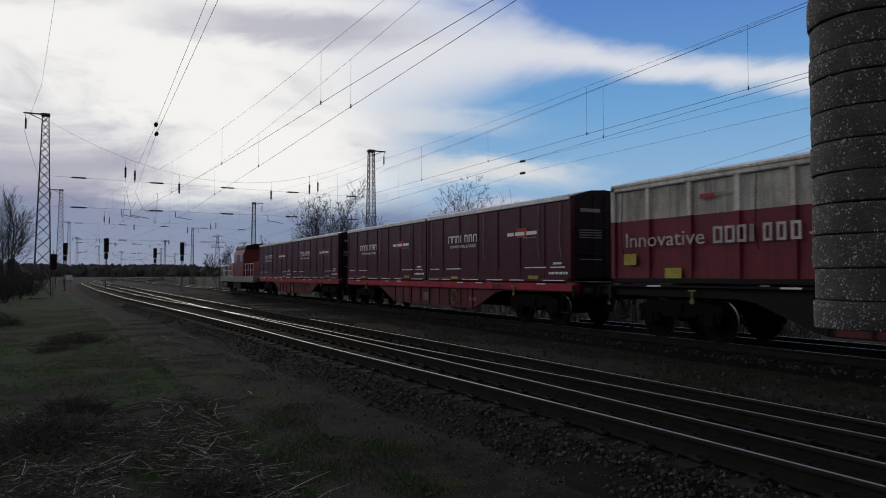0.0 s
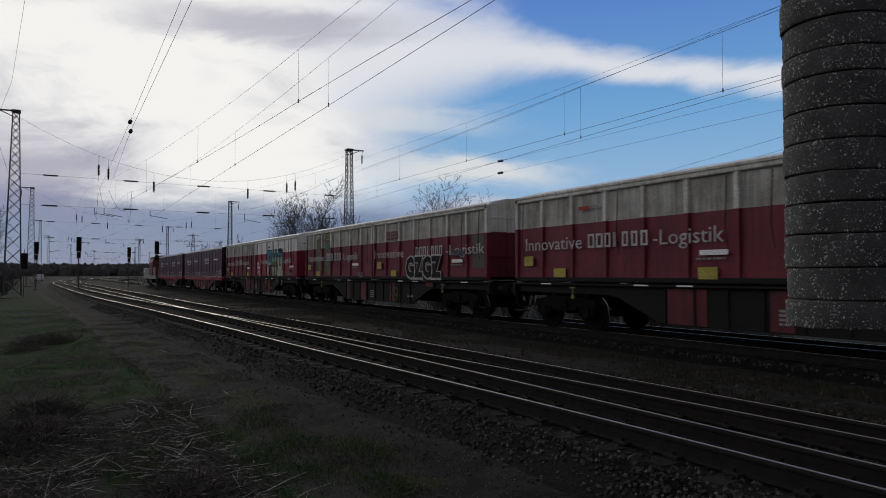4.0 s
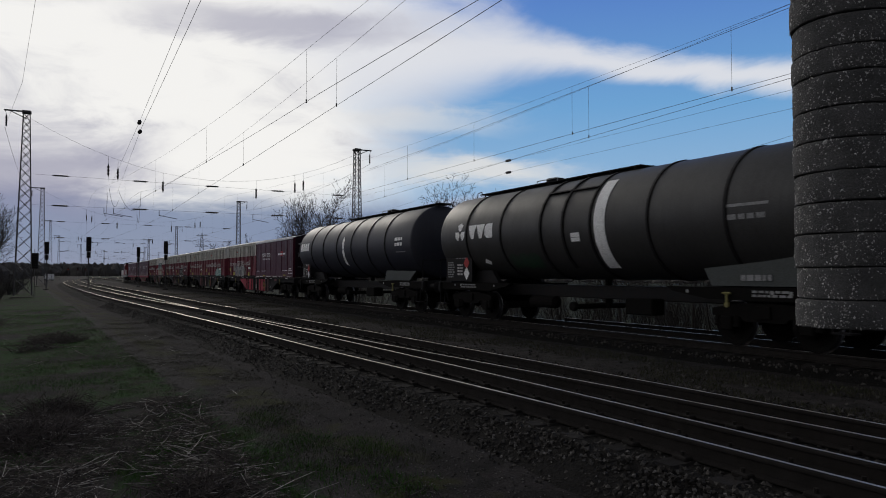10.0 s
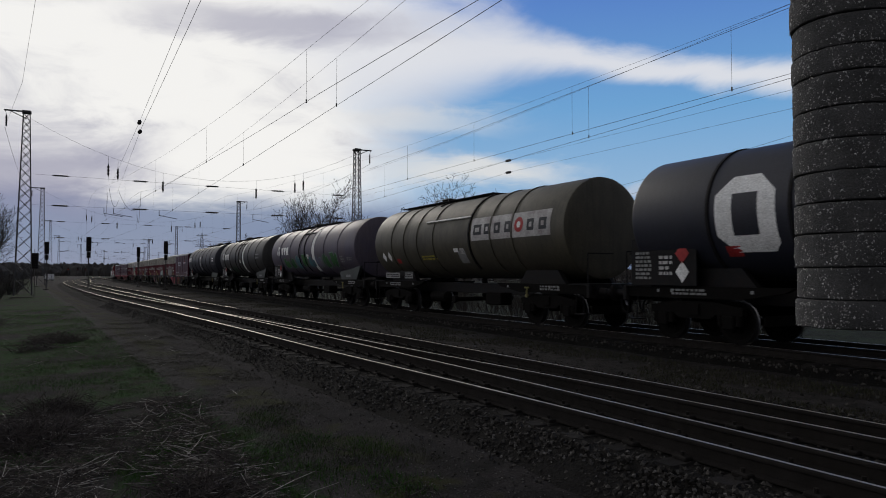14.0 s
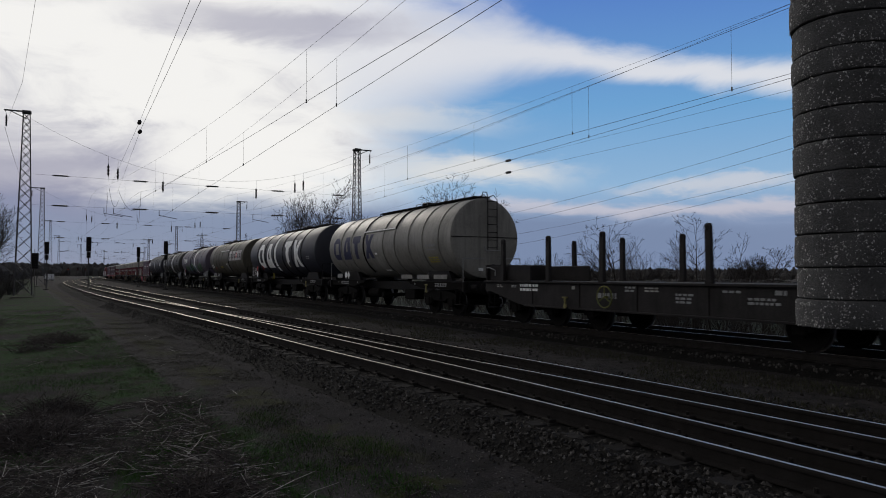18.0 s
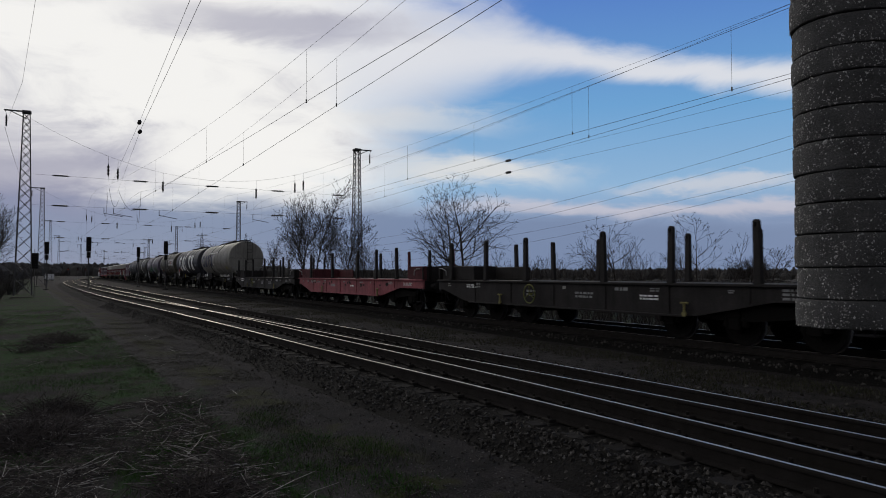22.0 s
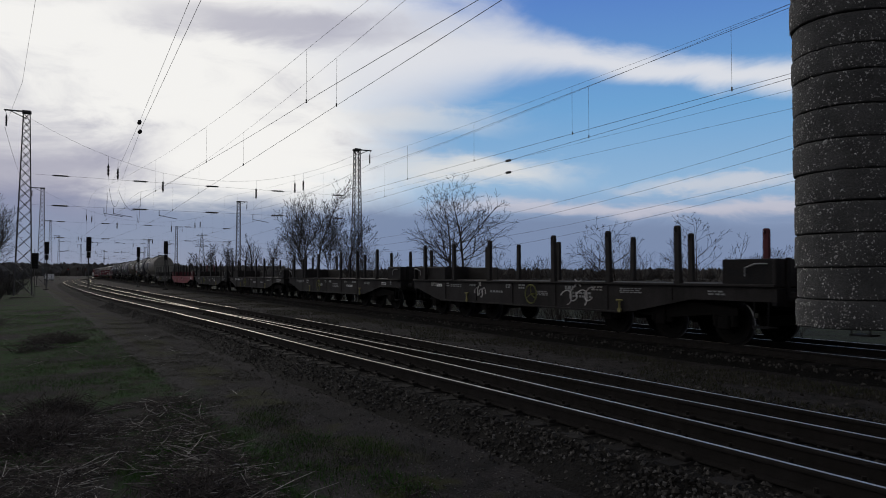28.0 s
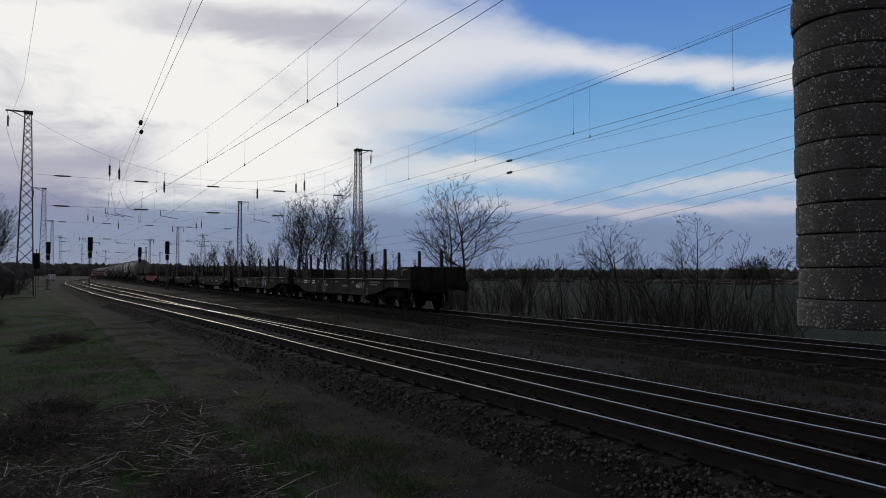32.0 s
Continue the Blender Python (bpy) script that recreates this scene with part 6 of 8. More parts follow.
    if last:
        for x in (-1.05, 1.05):
            lamp = part("tail_lamp", Shape().slab(x - 0.06, x + 0.06, -e - 0.02, -e + 0.10, 1.86, 1.99, 0.02), MAT["white"], w, "white tail lamp on the end board")
            part("lamp_handle", Shape().path([(x - 0.05, -e + 0.05, 1.98), (x - 0.05, -e + 0.05, 2.05), (x + 0.05, -e + 0.05, 2.05), (x + 0.05, -e + 0.05, 1.98)], 0.012), MAT["black"], lamp)
            part("lamp_bracket", Shape().box(x - 0.03, x + 0.03, -e, -e + 0.06, 1.78, 1.87), MAT["black"], lamp)
    MOVING.append((w, mid, 0.0))


F0, FL = -7.75, 18.93
for i in range(7):
    slack = 0.25 if i == 0 else 0.0
    stake_flat(i, F0 - FL * i - slack, F0 - FL * (i + 1) - slack, "flat_red" if i == 1 else "flat_grey", i == 6)


# ---- locomotive ----
def locomotive(front, back):
    ya, yb = place_vehicle(front), place_vehicle(back)
    mid, half = (ya + yb) / 2, (ya - yb) / 2
    w = thing("shunting_locomotive", (XC, mid, 0), "red diesel shunting locomotive with dark roof and white handrails", "locomotive")
    e = half - 0.62
    part("frame", Shape().slab(-1.45, 1.45, -e, e, 0.92, 1.42, 0.03), MAT["grey"], w, "grey frame with walkways")
    part("fuel_tank", Shape().slab(-1.3, 1.3, -1.6, 1.6, 0.35, 0.95, 0.05), MAT["black"], w)
    hood = lambda hw, h: [(-hw, 1.42), (hw, 1.42), (hw, h - 0.15), (hw - 0.2, h), (-hw + 0.2, h), (-hw, h - 0.15)]
    part("front_hood", Shape().prism(hood(0.85, 2.75), 0.2, e - 1.2), MAT["loco_red"], w)
    part("rear_hood", Shape().prism(hood(0.85, 2.6), -e + 0.6, -3.6), MAT["loco_red"], w)
    cab = part("cab", Shape().prism([(-1.5, 1.42), (1.5, 1.42), (1.5, 3.2), (1.3, 3.75), (-1.3, 3.75), (-1.5, 3.2)], -3.6, 0.2), MAT["loco_red"], w)
    part("cab_roof", Shape().prism([(-1.42, 3.7), (1.42, 3.7), (1.2, 3.95), (0.5, 4.08), (-0.5, 4.08), (-1.2, 3.95)], -3.8, 0.4), MAT["black"], cab, "dark domed roof")
    for y in (-2.8, -0.6):
        part("cab_window", Shape().box(-1.51, -1.44, y - 0.55, y + 0.55, 2.6, 3.2), MAT["glass"], cab)
    for x in (-0.95, 0.0, 0.95):
        part("cab_window", Shape().box(x - 0.35, x + 0.35, 0.18, 0.22, 2.95, 3.6), MAT["glass"], cab)
    for q in range(9):
        part("hood_door", Shape().slab(-0.88, -0.845, 0.45 + q * 0.5, 0.86 + q * 0.5, 1.55, 2.5, 0.01), MAT["loco_red"], w)
    r = Shape()
    for z in (1.9, 2.4):
        r.rod((-1.42, -e + 0.1, z), (-1.42, -3.2, z), 0.022).rod((-1.42, 1.3, z), (-1.42, e - 0.1, z), 0.022)
    for k in range(10):
        y = 1.3 + (e - 1.4) * k / 9
        r.rod((-1.42, y, 1.4), (-1.42, y, 2.4), 0.02)
    for k in range(5):
        y = -e + 0.1 + (e - 3.3) * k / 4
        r.rod((-1.42, y, 1.4), (-1.42, y, 2.4), 0.02)
    part("handrail", r, MAT["white"], w, "white handrails along the walkway")
    part("exhaust", Shape().turned([(0.16, 3.05), (0.16, 3.5), (0.12, 3.52)], (0.2, 2.2, 0), "z", 14), MAT["black"], w)
    add_bogie(w, half - 3.2)
    add_bogie(w, -(half - 3.2))
    end_gear(w, half)
    MOVING.append((w, mid, 0.0))


locomotive(250.6, 233.5)


# ---- tensioning weights ----
def pillar():
    """Stacked concrete weights that hang close by on a rod from a pulley arm."""
    c = (2.5235, 1.469)
    t = thing("tensioning_weight", (*c, 0), "grey exposed-aggregate concrete weight discs stacked on a hanging rod", "weight stack")
    rnd = random.Random(3)
    base = 1.298
    part("rod", Shape().rod((0, 0, base + 0.02), (0, 0, 5.6), 0.02, n=8), MAT["steel"], t)
    part("pulley", Shape().turned([(0.05, -0.03), (0.26, -0.03), (0.22, 0.0), (0.26, 0.03), (0.05, 0.03)], (0.24, 0, 5.6), "y", 24), MAT["steel"], t)
    part("arm", Shape().slab(0.2, 1.30, -0.05, 0.05, 5.54, 5.66, 0.01), MAT["steel"], t)
    part("post", Shape().slab(1.20, 1.38, -0.09, 0.09, ground_height(c[0] + 1.29, c[1]) - 0.2, 7.0, 0.02), MAT["steel"], t)
    n = 96
    heights = (0.102, 0.114, 0.119, 0.109, 0.108, 0.111, 0.113, 0.119, 0.091, 0.112, 0.110, 0.115, 0.108, 0.112, 0.116, 0.110)
    shifts = (0.004, -0.005, 0.004, 0.003, 0.0, 0.004, 0.002, 0.001, 0.004, -0.001, 0.006, 0.003, 0.001, 0.004, 0.0, 0.002)
    a = base
    for i, (hr, sh) in enumerate(zip(heights, shifts)):
        r = 0.190 + rnd.uniform(-0.0015, 0.0015)
        # discs sit a little askew on the rod
        ox, oy = -sh * 0.5, sh * 0.86
        tx, ty = rnd.uniform(-0.008, 0.008), rnd.uniform(-0.008, 0.008)
        rings = []
        for rr, z in ((r - 0.03, a + 0.0008), (r - 0.006, a + 0.0012), (r - 0.0015, a + 0.004), (r, a + 0.009), (r + 0.001, a + hr * 0.3), (r + 0.001, a + hr * 0.7), (r, a + hr - 0.009), (r - 0.0015, a + hr - 0.004), (r - 0.006, a + hr - 0.0012), (r - 0.03, a + hr - 0.0008)):
            row = []
            for k in range(n):
                g = 2 * math.pi * k / n
                cg, sg = math.cos(g), math.sin(g)
                w = noise.noise((cg * 5, sg * 5, z * 30)) * 0.0022 + noise.noise((cg * 17, sg * 17, z * 90)) * 0.0013
                dz = noise.noise((cg * 5, sg * 5, i * 3.7)) * 0.0026 + noise.noise((cg * 19, sg * 19, i * 3.7 + (0 if z < a + hr / 2 else 1.9))) * 0.0016
                row.append((ox + (rr + w) * cg, oy + (rr + w) * sg, z + dz + (cg * tx + sg * ty) * rr))
            rings.append(row)
        ring = part("weight_disc", Shape().loft(rings), MAT["concrete"], t, smooth=True)
        s = Shape()
        for k in range(1000):
            g = rnd.uniform(math.radians(115), math.radians(305))
            z = rnd.uniform(a + 0.004, a + hr - 0.004)
            # chips crowd in patches
            if noise.noise((math.cos(g) * 4, math.sin(g) * 4, z * 14)) < rnd.uniform(-0.5, 0.25):
                continue
            q = rnd.choice((0.0009, 0.0012, 0.0012, 0.0016, 0.002, 0.0026, 0.0032)) * (2.8 if rnd.random() < 0.008 else 1)
            p = Vector((ox + (r + 0.0008) * math.cos(g), oy + (r + 0.0008) * math.sin(g), z + (math.cos(g) * tx + math.sin(g) * ty) * r))
            nn, tt, up = Vector((math.cos(g), math.sin(g), 0)), Vector((-math.sin(g), math.cos(g), 0)), Vector((0, 0, 1))
            f, turn = rnd.uniform(0.9, 2.4), rnd.uniform(0, 3.14)
            t1, t2 = (tt * math.cos(turn) + up * math.sin(turn)) * q * f, (up * math.cos(turn) - tt * math.sin(turn)) * q
            s.add([p + t1, p + t2 * rnd.uniform(0.7, 1.1), p - t1 * rnd.uniform(0.7, 1.1), p - t2, p + nn * q * 0.5], [(0, 1, 4), (1, 2, 4), (2, 3, 4), (3, 0, 4)])
        tagged(part("aggregate", s, MAT["pebble"], ring), kind="stuff")
        a += hr


pillar()


# ---- masts, spans and wires ----
def lattice_mast(x, y, h, wb, wt, label, arm=1):
    z0 = ground_height(x, y)
    t = thing("lattice_mast", (x, y, z0), label, "mast", "catenary masts")
    H = h - z0
    part("footing", Shape().slab(-wb * 0.7, wb * 0.7, -wb * 0.7, wb * 0.7, -0.4, 0.06, 0.05), MAT["sleeper"], t)
    corner = lambda i, z: Vector((((-1, 1, 1, -1)[i]) * (wb + (wt - wb) * z / H) / 2, ((-1, -1, 1, 1)[i]) * (wb + (wt - wb) * z / H) / 2, z))
    for i in range(4):
        part("leg", Shape().rod(corner(i, 0.2), corner(i, H), 0.055, 0.045, 4), MAT["steel"], t)
    zs = [0.25]
    while zs[-1] < H - 0.3:
        zs.append(zs[-1] + max(0.55, (wb + (wt - wb) * zs[-1] / H) * 1.05))
    zs[-1] = H
    for i in range(4):
        s = Shape()
        for k, (a, b) in enumerate(zip(zs, zs[1:])):
            s.rod(corner(i, a), corner((i + 1) % 4, b), 0.026, n=4)
            s.rod(corner((i + 1) % 4, a), corner(i, b), 0.026, n=4)
        s.rod(corner(i, H), corner((i + 1) % 4, H), 0.05, n=4)
        tagged(part("bracing", s, MAT["steel"], t), kind="stuff")
    part("cap", Shape().slab(-wt * 0.7, wt * 0.7, -wt * 0.7, wt * 0.7, H - 0.05, H + 0.18, 0.03), MAT["steel"], t)
    part("top_arm", Shape().slab(*sorted((0, arm * 1.7)), -0.07, 0.07, H + 0.05, H + 0.17, 0.02).rod((0, 0, H - 0.5), (arm * 1.3, 0, H + 0.1), 0.04), MAT["steel"], t)
    s = Shape().rod((arm * 1.6, 0, H + 0.1), (arm * 1.5, 0, H - 0.25), 0.02)
    s.turned([(0.05, H - 1.3), (0.09, H - 1.2), (0.05, H - 1.1), (0.09, H - 1.0), (0.05, H - 0.9), (0.09, H - 0.8), (0.05, H - 0.7), (0.09, H - 0.6), (0.04, H - 0.3)], (arm * 1.5, 0, 0), "z", 10)
    part("insulator", s, MAT["porcelain"], t)
    return t


def stick(length, r=0.10):
    """A long ribbed insulator along x, centred."""
    n = 7
    prof = [(0.03, -length / 2 - 0.12), (0.04, -length / 2)]
    for k in range(n):
        a = -length / 2 + length * (k + 0.5) / n
        prof += [(r * 0.55, a - length / n * 0.4), (r, a), (r * 0.55, a + length / n * 0.4)]
    prof += [(0.04, length / 2), (0.03, length / 2 + 0.12)]
    return prof


def strand(pts, r):
    """One unbroken thin rope through points."""
    ring = []
    for k, q in enumerate(pts):
        a, b = Vector(pts[max(0, k - 1)]), Vector(pts[min(len(pts) - 1, k + 1)])
        side = (b - a).cross(Vector((0, 0, 1))).normalized()
        up = side.cross(b - a).normalized()
        ring.append([Vector(q) + (side * math.cos(1.2566 * i) + up * math.sin(1.2566 * i)) * r for i in range(5)])
    return Shape().loft(ring)


def wire_path(name, pts, r, label, category="wire", group="overhead wires"):
    return tagged(new(name, strand(pts, r).mesh(name, MAT["wire"])), label, category, group)


def parabola(a, b, low, n=14):
    """From a to b through a lowest height at the middle share of the way."""
    a, b = Vector(a), Vector(b)
    pts = []
    for k in range(n + 1):
        u = k / n
        p = a.lerp(b, u)
        p.z -= 4 * u * (1 - u) * ((a.z + b.z) / 2 - low)
        pts.append(p)
    return pts


def cross_span(y, xl, xr, tops, ropes, cells, hangers):
    t = thing("cross_span", (0, y, 0), "steel cross-span ropes with brown insulators hung between two masts", "cross span", "cross spans")
    upper = parabola((xl, 0, tops[0]), (xr, 0, tops[1]), tops[2])
    part("bearing_rope", strand(upper, 0.010), MAT["wire"], t)
    low = []
    for za, zb in ropes:
        part("cross_rope", Shape().rod((xl, 0, za), (xr, 0, zb), 0.009, n=5), MAT["wire"], t)
        for x in cells:
            z = za + (zb - za) * (x - xl) / (xr - xl)
            part("insulator", Shape().turned(stick(1.1, 0.10), (x, 0, z), "x", 8), MAT["porcelain"], t)
        low.append((za, zb))
    for x in hangers:
        u = (x - xl) / (xr - xl)
        zt = upper[0].z + (upper[-1].z - upper[0].z) * u - 4 * u * (1 - u) * ((tops[0] + tops[1]) / 2 - tops[2])
        zb = ropes[0][0] + (ropes[0][1] - ropes[0][0]) * u
        part("hanger", Shape().rod((x, 0, zt), (x, 0, zb - 0.2), 0.012, n=5), MAT["wire"], t)
        part("insulator", Shape().turned(stick(0.9, 0.12), (x, 0, zt - 1.3), "z", 8), MAT["porcelain"], t)
        zl = ropes[1][0] + (ropes[1][1] - ropes[1][0]) * u
        part("steady_arm", Shape().rod((x - 0.3, 0, zl), (x - 0.3, 0, zl - 0.55), 0.03, n=5).rod((x - 0.3, 0, zl - 0.5), (x + 1.3, 0.1, zl - 0.75), 0.028, n=5), MAT["steel"], t)


SPANS = ((70.0, -2.9, 28.0, 1.35, 1.05), (131.0, -2.95, 28.8, 1.2, 0.9), (209.0, -2.7, 28.6, 1.1, 0.9), (290.0, -1.0, 29.5, 1.0, 0.9), (372.0, 8.0, 36.0, 1.0, 0.9), (455.0, 22.0, 52.0, 1.0, 0.9))
for i, (y, xl, xr, wl, wr) in enumerate(SPANS):
    lattice_mast(xl, y, 15.6, wl, 0.5, "tall tapered steel lattice mast beside the near tracks", -1)
    lattice_mast(xr, y, 15.0, wr, 0.55, "tall tapered steel lattice mast among bare trees", 1)
    cross_span(y, xl, xr, (15.3, 14.6, 10.7), ((10.3, 9.95), (7.6, 7.5)), [xl + 2.7 + (xr - xl - 4.9) * k / 4 for k in range(5)], [xl + 6.5, xl + 7.3, xl + 11.2, xl + 20.0, xl + 24.0, xl + 24.9] if i < 3 else [xl + 7, xl + 12, xl + 21])


def messenger(y, low=6.78):
    """Height of the carrying rope along its spans."""
    ends = (-34.0, 70.0, 131.0, 209.0, 290.0, 372.0, 455.0)
    for a, b in zip(ends, ends[1:]):
        if y <= b:
            u = (y - (a + b) / 2) / ((b - a) / 2)
            return low + (9.1 - low) * u * u
    return 9.1


def catenary(name, centre, low, label, zc=5.62, y1=455.0, gaps=(10.4, 15.9)):
    c = thing(name, (0, 0, 0), label, "overhead line", "overhead wires")
    ys = steps(-60, y1, 3.0, 6.0)
    part("contact_wire", strand([(centre(max(-40, y)), y, zc) for y in ys], 0.0058), MAT["wire"], c)
    part("carrying_rope", strand([(centre(max(-40, y)), y, messenger(y, low)) for y in ys], 0.0038), MAT["wire"], c)
    y = gaps[1]
    while y < 200:
        part("dropper", Shape().rod((centre(y), y, zc), (centre(y), y, messenger(y, low)), 0.0035, n=4).rod((centre(y), y, zc - 0.03), (centre(y), y, zc + 0.06), 0.018, n=5), MAT["wire"], c)
        y += gaps[0]


catenary("catenary_wires", lambda y: track_b(y) - 0.17, 6.88, "thin contact wire and carrying rope over shiny rails")
def over_second(y):
    """The second track's wires run zigzag over it."""
    u = min(1.0, max(0.0, (y - 50.0) / 40.0))
    return (5.63 + 0.0117 * y) * (1 - u) + (track_a(y) - 0.2) * u


catenary("catenary_wires", over_second, 6.80, "contact wire and carrying rope over the second track")
catenary("catenary_wires", lambda y: track_c(y) + 0.02, 7.15, "contact wire and carrying rope over the far track", 5.72, 455.0, (5.65, 10.5))
catenary("catenary_wires", lambda y: 13.08 + y * 0.066, 7.28, "second contact wire running out beside the far track", 5.72, 131.0, (18.0, 16.3))


def tie_wire(pts, balls, label, size=0.06):
    t = thing("anchor_wire", (0, 0, 0), label, "anchor wire", "overhead wires")
    part("rope", strand(pts, 0.0045), MAT["wire"], t)
    for a, b in balls:
        a, b = Vector(a), Vector(b)
        d = (b - a) / 5
        s = Shape()
        for k in range(5):
            s.rod(a + d * k, a + d * (k + 0.5), size * 0.6, size, 8).rod(a + d * (k + 0.5), a + d * (k + 1), size, size * 0.6, 8)
        part("insulator", s, MAT["porcelain"], t)


tie_wire([(1.7, -8, 6.75), (1.9, 12.67, 6.33), (2.0, 22.8, 6.13), (3.7, 70, 9.3)], [((2.0, 22.65, 6.13), (2.01, 22.95, 6.14))], "thin anchor wire with a brown insulator over the path")
tie_wire([(1.7, -8, 6.25), (1.9, 11.5, 5.93), (2.0, 22.6, 5.81), (4.4, 70, 9.1)], [((2.0, 22.45, 5.80), (2.01, 22.75, 5.82))], "thin anchor wire with a brown insulator over the path")
tie_wire([(17.9, -20, 6.6), (17.8, 26, 6.69), (28, 70, 9.9)], [((17.75, 25.75, 6.67), (17.88, 26.3, 6.72))], "thin anchor wire with a brown insulator beyond the far track")
tie_wire([(17.9, -20, 6.1), (17.8, 26, 6.15), (28, 70, 7.5)], [((17.75, 25.75, 6.13), (17.88, 26.3, 6.17))], "thin anchor wire with a brown insulator beyond the far track")
wire_path("feeder_wire", [(-4.5, 70, 14.2), (-2.5, 53.4, 14.3), (-1.35, 38.3, 14.6), (1.5, 0, 15.4), (3.5, -30, 16.0)], 0.008, "thin feeder wire from the lattice mast's top arm")
wire_path("feeder_wire", [(29.5, 70, 13.1), (29.5, 53, 13.2), (29.5, 31, 13.68), (29.5, 20, 13.92), (29.5, 0, 14.3), (29.5, -50, 15.2)], 0.013, "thin feeder wire from the mast's top arm")
wire_path("feeder_wire", parabola((29.5, 70, 13.6), (30.3, 132, 13.6), 12.6), 0.014, "thin feeder wire from mast to mast")
wire_path("feeder_wire", parabola((-4.5, 70, 14.2), (-4.55, 131, 14.2), 13.2), 0.014, "thin feeder wire from mast to mast")
PYLON = (67.0, 394.0)
pz = ground_height(*PYLON)
pylon = thing("power_pylon", (*PYLON, pz), "far lattice power pylon with three cross arms", "pylon")
for i in range(4):
    sx4, sy4 = ((-1, -1), (1, -1), (1, 1), (-1, 1))[i]
    part("leg", Shape().rod((sx4 * 2.2, sy4 * 2.2, -0.2), (sx4 * 0.35, sy4 * 0.35, 25.5), 0.12, 0.08, 4), MAT["steel"], pylon)
br = Shape()
for k in range(9):
    a, b = k * 2.8, (k + 1) * 2.8
    wa, wb2 = 2.2 - 1.85 * a / 25.5, 2.2 - 1.85 * b / 25.5
    for sy4 in (-1, 1):
        br.rod((-wa, sy4 * wa, a), (wb2, sy4 * wb2, b), 0.06, n=4).rod((wa, sy4 * wa, a), (-wb2, sy4 * wb2, b), 0.06, n=4)
tagged(part("bracing", br, MAT["steel"], pylon), kind="stuff")
for z, hw in ((24.5, 3.0), (21.5, 4.5), (18.5, 3.6)):
    part("cross_arm", Shape().rod((-hw, 0, z), (hw, 0, z), 0.12, n=4).rod((-hw, 0, z), (0, 0, z + 1.2), 0.07, n=4).rod((hw, 0, z), (0, 0, z + 1.2), 0.07, n=4), MAT["steel"], pylon)
for k, (z1, dx, z2, low) in enumerate(((32.0, 3.0, 24.5, 14.0), (28.0, -3.0, 24.5, 10.8), (25.0, 4.5, 21.5, 9.2), (22.0, -4.5, 21.5, 5.2))):
    wire_path("power_line", parabola((118 + dx, 48.0, z1), (PYLON[0] + dx, PYLON[1], z2 + pz), low, 24), 0.03, "power line wire sagging over the fields to a pylon")


# loops of feed cable at the first span
s = Shape()
for x0, x1, z0, z1 in ((3.7, 4.5, 9.4, 8.3), (4.5, 6.4, 9.2, 8.0), (6.4, 6.1, 9.3, 7.0), (3.6, 3.3, 9.0, 7.4)):
    s.path(parabola((x0, 70.1, z0), (x1, 70.1, z1), min(z0, z1) - 0.5, 8), 0.014, 5)
tagged(new("feed_cable", s.mesh("feed_cable", MAT["wire"])), "looped feed cables hanging at the cross span", "cable", "overhead wires")


# ---- signals ----
def signal(x, y, top, low, head=1.55, wide=0.50):
    z0 = ground_height(x, y)
    t = thing("light_signal", (x, y, z0), "black railway light signal on a slim post, seen from behind", "signal", "light signals")
    H = top - z0
    part("post", Shape().rod((0, 0, 0), (0, 0, H - 0.2), 0.06, n=10), MAT["steel"], t)
    b = part("signal_head", Shape().slab(-wide / 2, wide / 2, -0.06, 0.06, H - head, H, 0.08), MAT["black"], t, "black backing board")
    for k in range(3):
        part("lamp_housing", Shape().turned([(0.11, -0.28), (0.12, -0.05)], (0, 0, H - 0.35 - k * head / 3.2), "y", 12), MAT["black"], b)
    if low:
        part("lower_head", Shape().slab(-0.2, 0.2, -0.06, 0.06, H - head - 0.72, H - head - 0.08, 0.06), MAT["black"], t)
    lad = Shape()
    for dx in (-0.15, 0.15):
        lad.rod((dx, -0.2, 0.3), (dx, -0.2, H - head), 0.015, n=4)
    for k in range(int((H - head) / 0.35)):
        lad.rod((-0.15, -0.2, 0.4 + k * 0.35), (0.15, -0.2, 0.4 + k * 0.35), 0.012, n=4)
    part("ladder", lad, MAT["steel"], t)
    part("footing", Shape().slab(-0.3, 0.3, -0.3, 0.3, -0.3, 0.08, 0.03), MAT["sleeper"], t)


for sx, sy, st, lw in ((2.55, 84.0, 5.55, True), (10.1, 113.0, 5.6, True), (11.0, 89.0, 5.5, True), (-1.65, 100.0, 5.6, True)):
    signal(sx, sy, st, lw)

weights = thing("tension_weights", (-2.05, 69.6, ground_height(-2.05, 69.6)), "dark stack of catenary tension weights on a guide rod", "weights")
part("guide_rod", Shape().rod((0, 0, -0.2), (0, 0, 4.2), 0.03), MAT["steel"], weights)
for k in range(8):
    part("weight", Shape().turned([(0.28, 2.5 + k * 0.17), (0.30, 2.52 + k * 0.17), (0.30, 2.64 + k * 0.17), (0.28, 2.66 + k * 0.17)], (0, 0, 0), "z", 14), MAT["black"], weights)

